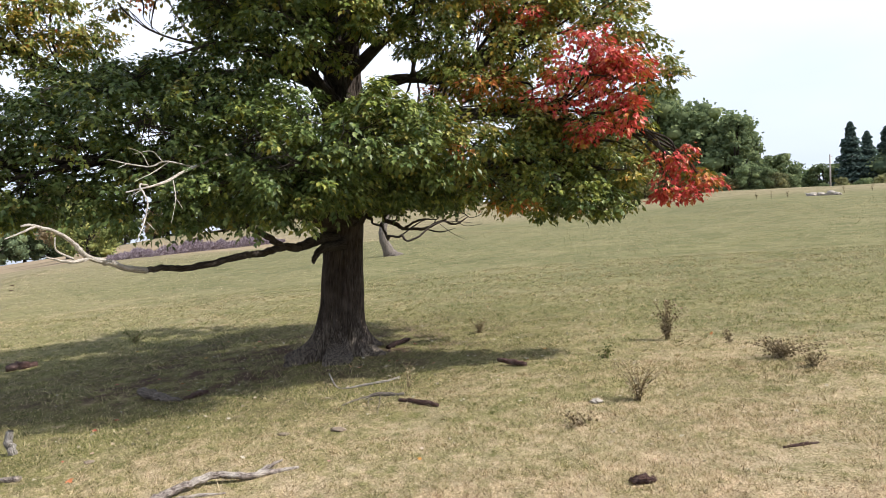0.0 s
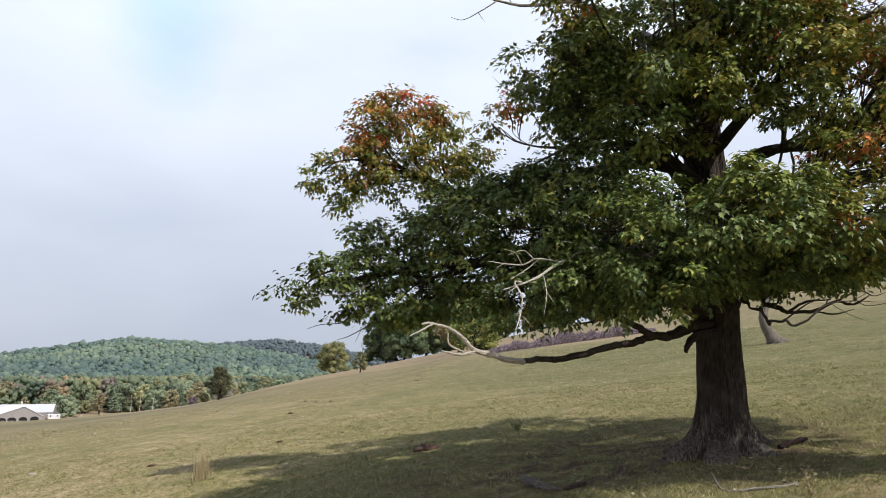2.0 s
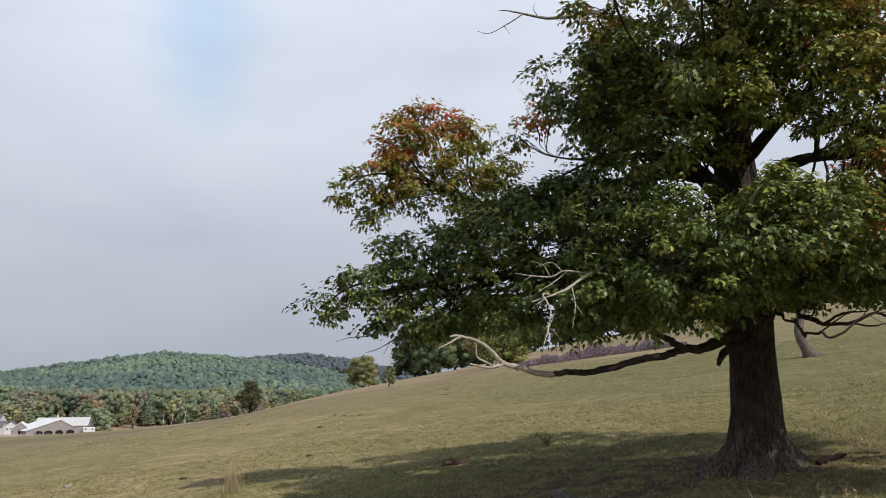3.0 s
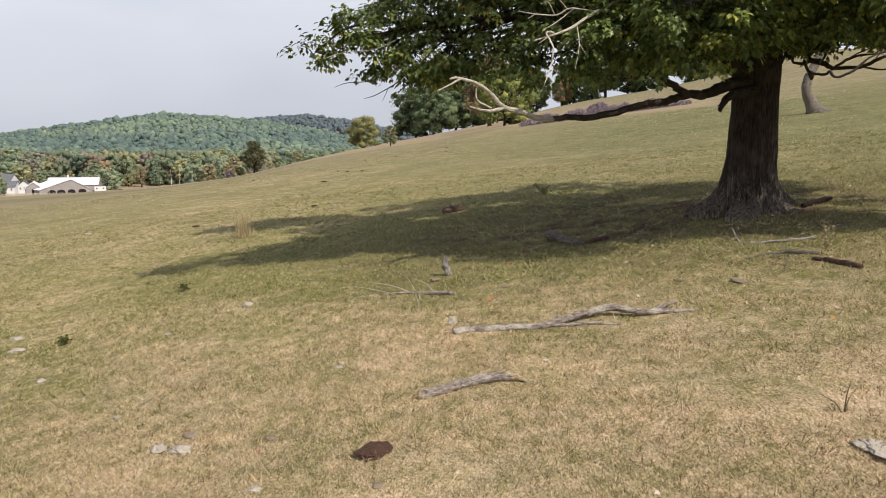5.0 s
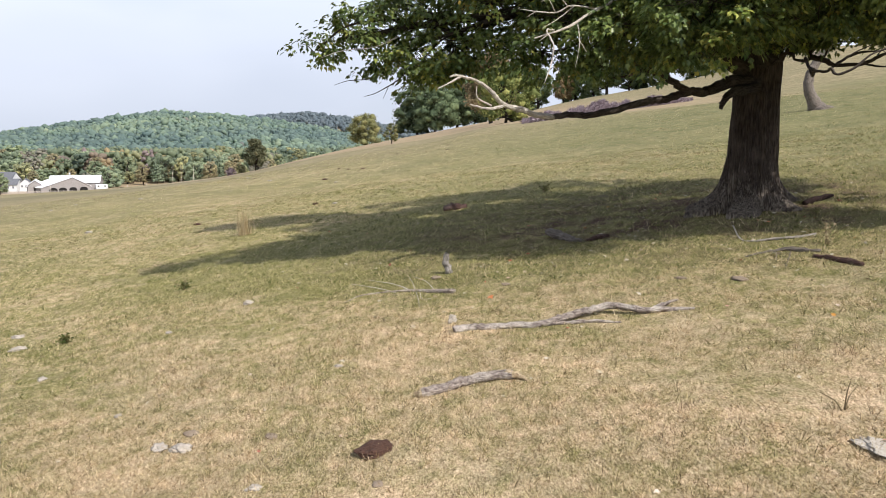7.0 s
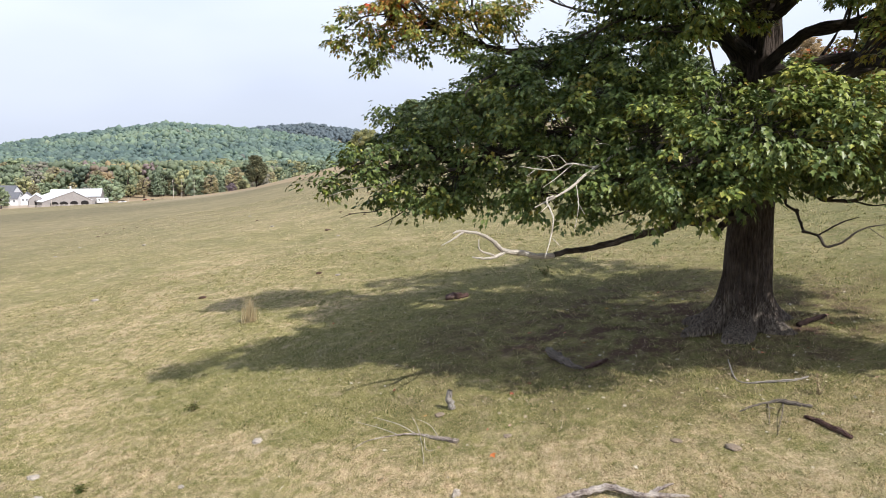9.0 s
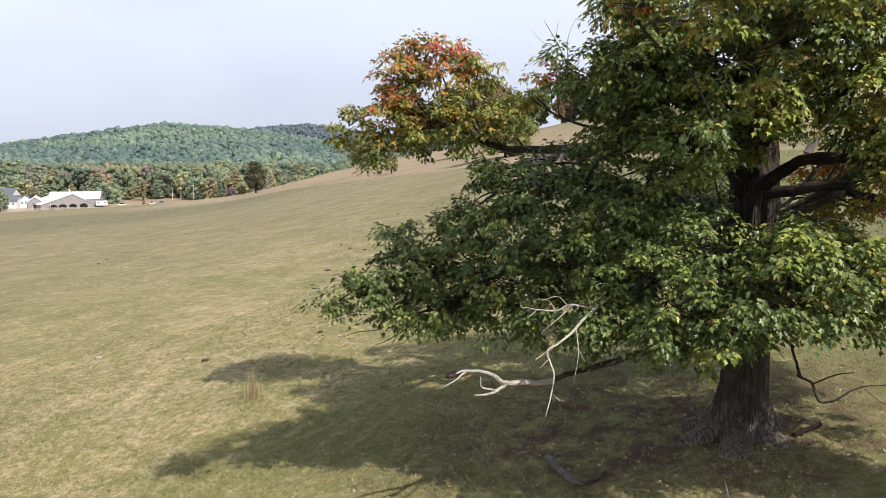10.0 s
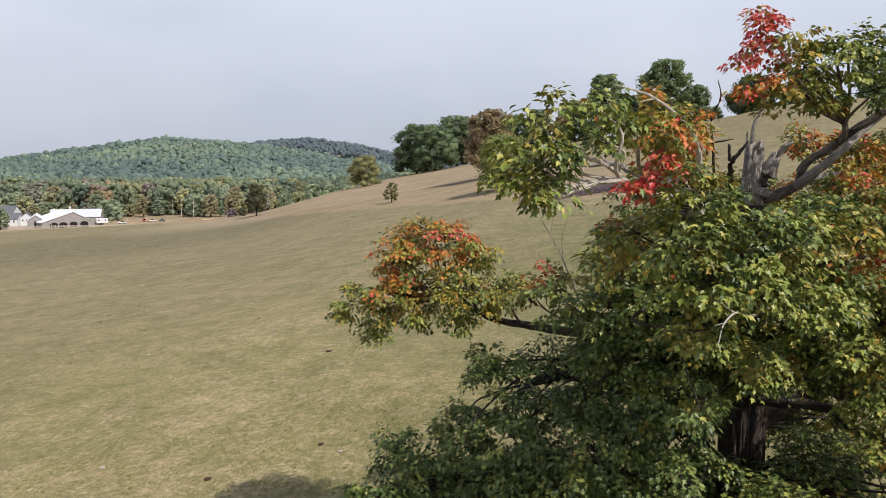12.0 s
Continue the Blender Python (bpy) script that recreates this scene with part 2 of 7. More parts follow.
def turf_mask(t):
    """1 where the turf is green, 0 where it is dry: patches from hand-size to field-size."""
    v = coords(t)
    big = noise_tex(t, coords(t, (0.06, 0.07, 0.06)), 1.0, 6.0, 0.7)
    mid = noise_tex(t, v, 0.7, 7.0, 0.75)
    tuft = noise_tex(t, coords(t, (1, 0.8, 1)), 5.5, 6.0, 0.78)
    f = mixc(t, 0.25, mixc(t, 0.6, mid, tuft), big)
    # drier towards the open slope in front of the tree
    gr = node(t, "TexGradient")
    gr.gradient_type = "SPHERICAL"
    mp = t.nodes.new("ShaderNodeMapping")
    mp.inputs["Location"].default_value, mp.inputs["Scale"].default_value = (-0.19, -0.25, 0.0), (0.075, 0.095, 0.0)
    tc = t.nodes.new("ShaderNodeTexCoord")
    t.links.new(tc.outputs["Object"], mp.inputs[0])
    t.links.new(mp.outputs[0], gr.inputs[0])
    f = mixc(t, mixc(t, 1.0, gr.outputs[0], (0.17, 0.17, 0.17), "MULTIPLY"), f, (0.0, 0.0, 0.0))
    # green turf under the crown, centred on its cast shadow to darken the shade
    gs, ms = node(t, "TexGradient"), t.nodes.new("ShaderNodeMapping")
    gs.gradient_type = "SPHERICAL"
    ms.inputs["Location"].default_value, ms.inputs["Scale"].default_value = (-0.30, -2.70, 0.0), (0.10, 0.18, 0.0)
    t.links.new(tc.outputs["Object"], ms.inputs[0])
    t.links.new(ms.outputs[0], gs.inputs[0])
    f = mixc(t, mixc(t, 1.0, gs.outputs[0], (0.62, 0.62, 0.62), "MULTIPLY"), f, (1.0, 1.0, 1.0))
    return ramp(t, f, (0.385, (0, 0, 0)), (0.515, (1, 1, 1))), tuft, v


def ground_mat():
    m, t, b = material("dry_pasture")
    mask, tuft, v = turf_mask(t)
    # matted dead blades lying every way
    fine = mixc(t, 0.5, noise_tex(t, coords(t, (1, 0.42, 1), turn=34), 62.0, 6.0, 0.82), noise_tex(t, coords(t, (1, 0.42, 1), turn=-49), 70.0, 6.0, 0.82))
    fine = mixc(t, 0.35, fine, noise_tex(t, v, 45.0, 7.0, 0.85))
    straw = ramp(t, fine, (0.41, (0.060, 0.038, 0.021)), (0.49, (0.50, 0.368, 0.238)), (0.57, (0.91, 0.74, 0.535)))
    green = ramp(t, fine, (0.41, (0.022, 0.024, 0.009)), (0.5, (0.194, 0.182, 0.068)), (0.585, (0.54, 0.458, 0.24)))
    c = mixc(t, mask, straw, green)
    # bleached thatch and thin worn spots
    c = mixc(t, ramp(t, noise_tex(t, v, 2.6, 7.0, 0.8), (0.52, (0, 0, 0)), (0.70, (0.75, 0.75, 0.75))), c, ramp(t, fine, (0.4, (0.20, 0.14, 0.08)), (0.6, (0.85, 0.69, 0.49))))
    c = mixc(t, ramp(t, noise_tex(t, v, 1.9, 6.0, 0.75), (0.60, (0, 0, 0)), (0.78, (0.5, 0.5, 0.5))), c, (0.17, 0.12, 0.07))
    # the far pasture is greyer and duller; trodden earth round the farmyard
    # the (-100, 195) patch paints a cloud's shadow band onto the field
    for at, size, tint, most in (((0.0, 0.0), 110.0, (0.226, 0.193, 0.128), 0.80), ((52.0, 42.0), 62.0, (0.160, 0.157, 0.080), 0.8), ((-100.0, 195.0), 85.0, (0.17, 0.15, 0.10), 0.7), ((-40.0, 290.0), 95.0, (0.35, 0.285, 0.205), 0.7), ((-253.0, 477.0), 95.0, (0.44, 0.34, 0.26), 0.8)):
        gf, mf, tf = node(t, "TexGradient"), t.nodes.new("ShaderNodeMapping"), t.nodes.new("ShaderNodeTexCoord")
        gf.gradient_type = "SPHERICAL"
        mf.inputs["Location"].default_value, mf.inputs["Scale"].default_value = (-at[0] / size, -at[1] / size, 0), (1 / size, 1 / size, 0)
        t.links.new(tf.outputs["Object"], mf.inputs[0])
        t.links.new(mf.outputs[0], gf.inputs[0])
        ends = ((0.0, (most,) * 3), (0.45, (most * 0.8,) * 3), (0.84, (0, 0, 0))) if at[0] == 0 else ((0.0, (0, 0, 0)), (0.35, (most,) * 3))
        c = mixc(t, ramp(t, gf.outputs[0], *ends), c, mixc(t, ramp(t, noise_tex(t, v, 0.6, 9.0, 0.85), (0.35, (0, 0, 0)), (0.65, (1, 1, 1))), mixc(t, 1.0, tint, (0.6, 0.66, 0.6), "MULTIPLY"), mixc(t, 1.0, tint, (1.4, 1.34, 1.35), "MULTIPLY")))
    # beyond the old field line the far pasture is mown and tan
    dot, side, edge, wig = t.nodes.new("ShaderNodeVectorMath"), t.nodes.new("ShaderNodeSeparateXYZ"), t.nodes.new("ShaderNodeMath"), t.nodes.new("ShaderNodeMath")
    dot.operation, edge.operation, wig.operation = "DOT_PRODUCT", "MULTIPLY", "MULTIPLY_ADD"
    dot.inputs[1].default_value = (0.84, 0.545, 0.0)
    t.links.new(v, dot.inputs[0])
    t.links.new(v, side.inputs[0])
    t.links.new(noise_tex(t, v, 0.06, 5.0, 0.6), wig.inputs[0])
    wig.inputs[1].default_value = 9.0
    t.links.new(dot.outputs["Value"], wig.inputs[2])
    past, near_x = node(t, "MapRange", From_Min=74.5, From_Max=76.5), node(t, "MapRange", From_Min=50.0, From_Max=26.0)
    t.links.new(wig.outputs[0], past.inputs["Value"])
    t.links.new(side.outputs["X"], near_x.inputs["Value"])
    t.links.new(past.outputs[0], edge.inputs[0])
    t.links.new(near_x.outputs[0], edge.inputs[1])
    tan = mixc(t, ramp(t, noise_tex(t, coords(t, (0.05, 0.08, 0.1), turn=30), 1.0, 7.0, 0.72), (0.36, (0, 0, 0)), (0.64, (1, 1, 1))), (0.27, 0.208, 0.138), (0.38, 0.288, 0.20))
    c = mixc(t, mixc(t, 1.0, edge.outputs[0], (0.8, 0.8, 0.8), "MULTIPLY"), c, tan)
    # uneven growth: duller and fresher patches of every size
    for grain, lo, hi in ((0.21, 0.84, 1.08), (2.9, 0.80, 1.12)):
        c = mixc(t, 1.0, c, ramp(t, noise_tex(t, v, grain, 6.0, 0.68), (0.36, (lo, lo * 1.03, lo)), (0.63, (hi, hi * 0.985, hi * 0.97))), "MULTIPLY")
    # turf worn to brown earth under the crown, toned to deepen the shade there
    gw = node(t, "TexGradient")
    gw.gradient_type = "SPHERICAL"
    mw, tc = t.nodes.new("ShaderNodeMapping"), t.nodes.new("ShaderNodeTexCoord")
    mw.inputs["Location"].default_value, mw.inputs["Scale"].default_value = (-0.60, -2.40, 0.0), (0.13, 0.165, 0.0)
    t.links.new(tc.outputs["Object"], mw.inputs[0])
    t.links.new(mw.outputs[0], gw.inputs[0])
    worn_shade = mixc(t, 1.0, gw.outputs[0], ramp(t, noise_tex(t, v, 1.4, 5.0, 0.7), (0.40, (0, 0, 0)), (0.62, (1.6, 1.6, 1.6))), "MULTIPLY")
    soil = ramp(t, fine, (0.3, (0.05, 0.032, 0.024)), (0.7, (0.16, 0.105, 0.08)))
    c = mixc(t, worn_shade, c, soil)
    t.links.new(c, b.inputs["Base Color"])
    b.inputs["Roughness"].default_value = 1.0
    b.inputs["Specular IOR Level"].default_value = 0.05
    bump(t, b, mixc(t, 0.45, tuft, fine), 1.0, 0.07)
    return m


def blade_mat():
    """Grass blades: straw or green with the turf under them, uneven from blade to blade."""
    m, t, b = material("grass_blade")
    mask, tuft, v = turf_mask(t)
    g = t.nodes.new("ShaderNodeNewGeometry")
    r = g.outputs["Random Per Island"]
    dry = ramp(t, r, (0.0, (0.045, 0.028, 0.014)), (0.38, (0.30, 0.195, 0.095)), (0.66, (0.68, 0.508, 0.300)), (1.0, (0.90, 0.75, 0.515)))
    fresh = ramp(t, r, (0.0, (0.024, 0.029, 0.009)), (0.48, (0.168, 0.184, 0.053)), (0.74, (0.39, 0.37, 0.15)), (1.0, (0.84, 0.69, 0.45)))
    c = mixc(t, mask, dry, fresh)
    t.links.new(c, b.inputs["Base Color"])
    b.inputs["Roughness"].default_value, b.inputs["Specular IOR Level"].default_value = 0.7, 0.2
    tr, mx = t.nodes.new("ShaderNodeBsdfTranslucent"), t.nodes.new("ShaderNodeMixShader")
    t.links.new(c, tr.inputs[0])
    mx.inputs[0].default_value = 0.3
    t.links.new(b.outputs[0], mx.inputs[1])
    t.links.new(tr.outputs[0], mx.inputs[2])
    t.links.new(mx.outputs[0], t.nodes["Material Output"].inputs[0])
    return m


GRASS = blade_mat()
GROUND = ground_mat()


# ---- building blocks ----
def empty(name, at=(0, 0, 0), turn=0, label="", category="", group="", kind=""):
    ob = new(name)
    ob.matrix_world = pose(*at, 0, 0, turn)
    ob.empty_display_size = 0.2
    return tagged(ob, label, category, group, kind)


def mesh_np(name, verts, faces_flat, sizes, mats, idx=None, smooth=False):
    """A mesh from arrays: corner indices end to end, and each face's corner count."""
    me = bpy.data.meshes.new(name)
    nv, nf, nl = len(verts), len(sizes), len(faces_flat)
    me.vertices.add(nv)
    me.vertices.foreach_set("co", np.asarray(verts, np.float32).ravel())
    me.loops.add(nl)
    me.loops.foreach_set("vertex_index", np.asarray(faces_flat, np.int32))
    me.polygons.add(nf)
    starts = np.concatenate(([0], np.cumsum(sizes)[:-1])).astype(np.int32)
    me.polygons.foreach_set("loop_start", starts)
    if idx is not None:
        me.polygons.foreach_set("material_index", np.asarray(idx, np.int32))
    if smooth:
        me.polygons.foreach_set("use_smooth", np.ones(nf, bool))
    for m in mats:
        me.materials.append(m)
    me.update(calc_edges=True)
    return me


def part(name, data, mat, parent, label="", smooth=False, kind=""):
    """Links a bmesh or a mesh as one object under a thing or a part."""
    if isinstance(data, bmesh.types.BMesh):
        me = bpy.data.meshes.new(name)
        bmesh.ops.recalc_face_normals(data, faces=data.faces)
        data.to_mesh(me)
        data.free()
        me.materials.append(mat)
        if smooth:
            me.polygons.foreach_set("use_smooth", [True] * len(me.polygons))
    else:
        me = data
    ob = new(name, me)
    if parent is not None:
        ob.parent = parent
    return tagged(ob, label, kind=kind)


def rnd(rng, *shape):
    return rng.standard_normal(shape)


def unit(v):
    return v / np.maximum(np.linalg.norm(v, axis=-1, keepdims=True), 1e-9)


# half outlines of a five-lobed leaf, base to tip
LEAF_R = np.array([(0, 0.02, 0.0), (0.31, -0.02, 0.02), (0.22, 0.19, 0.06), (0.50, 0.48, 0.02), (0.22, 0.56, 0.06), (0.0, 1.04, -0.12)])
LEAF_L = LEAF_R * np.array([-1, 1, 1])
MAPLE = np.concatenate((LEAF_R, LEAF_L[1:5]))
MAPLE_FACES = [[0, 1, 2, 3, 4, 5], [0, 5, 9, 8, 7, 6]]
CARD = np.array([(-0.5, 0.0, 0.0), (0.0, -0.45, 0.06), (0.5, 0.05, 0.0), (0.1, 0.55, -0.06)])
CARD_FACES = [[0, 1, 2, 3]]
BLADE = np.array([(-0.5, 0, 0), (0.5, 0, 0), (0.0, 1.0, 0.0)])
BLADE_FACES = [[0, 1, 2]]


def scatter(name, template, faces, centre, along, normal, size, mats, idx=None, width=None):
    """Many small copies of a template in one mesh: y along, z normal."""
    n = len(centre)
    y = unit(along)
    x = unit(np.cross(y, normal))
    z = np.cross(x, y)
    w = size if width is None else width
    v = centre[:, None, :] + template[None, :, 0:1] * (x * w[:, None])[:, None, :] + template[None, :, 1:2] * (y * size[:, None])[:, None, :] + template[None, :, 2:3] * (z * size[:, None])[:, None, :]
    k = len(template)
    flat = np.concatenate([np.array(f) for f in faces])
    loops = (flat[None, :] + (np.arange(n) * k)[:, None]).ravel()
    sizes = np.tile([len(f) for f in faces], n)
    fi = None if idx is None else np.repeat(idx, len(faces))
    return mesh_np(name, v.reshape(-1, 3), loops, sizes, mats, fi)


def smooth_path(points, steps=6):
    """Catmull-Rom through points of (x, y, z, radius)."""
    p = np.array(points, float)
    if len(p) < 3:
        s = np.linspace(0, 1, steps + 1)[:, None]
        return p[0] * (1 - s) + p[1] * s
    q = np.concatenate((2 * p[:1] - p[1:2], p, 2 * p[-1:] - p[-2:-1]))
    out = []
    for i in range(1, len(q) - 2):
        for s in np.linspace(0, 1, steps, endpoint=False):
            a, b, c, d = q[i - 1], q[i], q[i + 1], q[i + 2]
            out.append(0.5 * (2 * b + (c - a) * s + (2 * a - 5 * b + 4 * c - d) * s * s + (3 * b - a - 3 * c + d) * s ** 3))
    out.append(p[-1])
    out = np.array(out)
    out[:, 3] = np.maximum(out[:, 3], 0.002)
    return out


def tube_arrays(points, sides=8, steps=6, rough=0.0, seed=0, base=0):
    """Rings along a path; returns vertices, corner list and face sizes."""
    rng = np.random.default_rng(seed)
    p = smooth_path(points, steps)
    if rough:
        p[1:-1, :3] += rnd(rng, len(p) - 2, 3) * rough * p[1:-1, 3:4]
    d = unit(np.gradient(p[:, :3], axis=0))
    up = np.where(np.abs(d[:, 2:3]) > 0.9, np.array([[1.0, 0, 0]]), np.array([[0, 0, 1.0]]))
    x = unit(np.cross(d, up))
    y = np.cross(d, x)
    a = np.linspace(0, 2 * np.pi, sides, endpoint=False)
    r = p[:, 3][:, None] * (1 + rough * 0.6 * rnd(rng, len(p), sides))
    v = p[:, None, :3] + (np.cos(a)[None, :, None] * x[:, None, :] + np.sin(a)[None, :, None] * y[:, None, :]) * r[:, :, None]
    n = len(p)
    i, j = np.meshgrid(np.arange(n - 1), np.arange(sides), indexing="ij")
    k = (j + 1) % sides
    quads = np.stack((i * sides + j, i * sides + k, (i + 1) * sides + k, (i + 1) * sides + j), -1).reshape(-1, 4)
    loops = np.concatenate((quads.ravel(), np.arange(sides)[::-1], np.arange(sides) + (n - 1) * sides))
    sizes = np.concatenate((np.full(len(quads), 4), [sides, sides]))
    run = np.concatenate(([0], np.cumsum(np.linalg.norm(np.diff(p[:, :3], axis=0), axis=1))))
    grain = np.stack((r * np.cos(a)[None], r * np.sin(a)[None], np.repeat(run[:, None], sides, 1) + 3.7 * seed), -1)
    return v.reshape(-1, 3), loops + base, sizes, grain.reshape(-1, 3)


def with_grain(me, grain):
    """Stores how the wood's fibres run: across, across, along."""
    at = me.attributes.new("grain", "FLOAT_VECTOR", "POINT")
    at.data.foreach_set("vector", np.asarray(grain, np.float32).ravel())
    return me


def tubes(name, paths, mat, sides=8, steps=6, rough=0.0, seed=0):
    vs, ls, ss, gs, base = [], [], [], [], 0
    for i, p in enumerate(paths):
        v, l, s, g = tube_arrays(p, sides, steps, rough, seed + i, base)
        vs.append(v), ls.append(l), ss.append(s), gs.append(g)
        base += len(v)
    me = mesh_np(name, np.concatenate(vs), np.concatenate(ls), np.concatenate(ss), [mat], smooth=True)
    return with_grain(me, np.concatenate(gs))


def box_bm(bm, size, m=Matrix(), bevel=0.0):
    r = bmesh.ops.create_cube(bm, size=1.0, matrix=m @ Matrix.Diagonal((*size, 1)))
    if bevel:
        edges = list({e for v in r["verts"] for e in v.link_edges})
        bmesh.ops.bevel(bm, geom=edges, offset=bevel, segments=1, affect="EDGES")
    return bm


def box(name, size, at, mat, parent, turn=0, label="", bevel=0.0):
    return part(name, box_bm(bmesh.new(), size, pose(*at, 0, 0, turn), bevel), mat, parent, label)


# ---- the land ----
# direction from the walk's column (degrees clockwise from ahead), distance and height of the field's rim there
RIM_AZ = np.array([-180, -120, -60, -32, -25, -14.7, -8.2, -3.7, 2.2, 6, 9.4, 12, 18.5, 22, 27, 31, 36, 42, 53, 64, 90, 130, 180.0])
RIM_D = np.array([200, 220, 420, 430, 400, 280, 340, 400, 400, 375, 345, 340, 315, 285, 260, 250, 215, 190, 160, 150, 160, 180, 200.0])
RIM_Z = np.array([-9, -22, -33, -24.5, -20.5, -8.2, -0.8, 5.2, 12.7, 17.5, 22, 24, 28, 29.5, 32.5, 31.5, 26.5, 22.5, 21.5, 20.0, 22, 12, -9.0])
HILL_AZ = np.array([-60, -40, -32, -26.6, -21.3, -17, -13.9, -11, -8, -3, 3, 10.0])
HILL_Z = np.array([-12, -2, 12, 40, 66, 60, 50, 34, 20, 6, 0, 0.0])
FAR_AZ = np.array([-60, -30, -18, -14, -10.8, -7, -3.7, 2, 10.0])
FAR_Z = np.array([-20, -10, 40, 84, 99, 90, 78, 60, 20.0])


def ease(v):
    v = np.clip(v, 0, 1)
    return v * v * (3 - 2 * v)


def soft_interp(az, xs, ys, w=2.5):
    return sum(np.interp(np.clip(az + o, xs[0], xs[-1]), xs, ys) for o in (-w, -w / 2, 0, w / 2, w)) / 5


def height(x, y):
    """The land's height at x, y (arrays or numbers)."""
    x, y = np.asarray(x, float), np.asarray(y, float)
    r = np.hypot(x, y)
    az = np.degrees(np.arctan2(x, y))
    near = -0.858 + 0.1276 * x + 0.0402 * y
    ux, uy = x / np.maximum(r, 1e-6), y / np.maximum(r, 1e-6)
    d, rz = soft_interp(az, RIM_AZ, RIM_D), soft_interp(az, RIM_AZ, RIM_Z)
    r0 = 50 + 60 * ease((az + 2) / 8) * ease((60 - az) / 15)
    z0 = -0.858 + (0.1276 * ux + 0.0402 * uy) * r0
    s = np.clip((r - r0) / (d - r0), 0, 1)
    field = np.where(r < r0, near, z0 + (rz - z0) * s)
    left = ease((8 - az) / 20) * ease((az + 100) / 30)
    valley = -29.5 * left + (rz - 14) * (1 - left)
    z = field + (np.minimum(valley, rz) - field) * ease((r - d) / (90 + 40 * left))
    hill = np.interp(az, HILL_AZ, HILL_Z)
    z = z + np.maximum(hill - z, 0) * ease((r - 950) / 950) * left
    far = np.interp(az, FAR_AZ, FAR_Z)
    z = z + np.maximum(far - z, 0) * ease((r - 1950) / 650) * left
    low = 0.035 * np.sin(x * 0.9 + 1.3 * np.sin(y * 0.35)) * np.sin(y * 0.7 + 0.5) + 0.02 * np.sin(x * 2.3 + y * 1.7)
    return z + low * ease((r - 2) / 5) * np.clip(1.2 - r / 60, 0, 1)


def hz(x, y):
    return float(height(x, y))


def build_ground():
    rings = np.concatenate(([0.0], np.linspace(0.4, 30, 75), 30 * np.exp(np.linspace(0.03, math.log(4600 / 30), 160))))
    fine = np.linspace(-50, 80, 220)
    rest = np.linspace(80, 310, 90)[1:-1]
    az = np.radians(np.concatenate((fine, rest)))
    n, k = len(rings), len(az)
    x = rings[:, None] * np.sin(az)[None]
    y = rings[:, None] * np.cos(az)[None]
    v = np.stack((x, y, height(x, y)), -1).reshape(-1, 3)
    i, j = np.meshgrid(np.arange(n - 1), np.arange(k), indexing="ij")
    jj = (j + 1) % k
    q = np.stack((i * k + j, i * k + jj, (i + 1) * k + jj, (i + 1) * k + j), -1)[:, :, ::-1].reshape(-1, 4)
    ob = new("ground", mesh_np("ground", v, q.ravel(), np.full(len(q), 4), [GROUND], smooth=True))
    return tagged(ob, "sloping pasture of short dry grass, tan and olive green", "ground", kind="structure")


ground = build_ground()


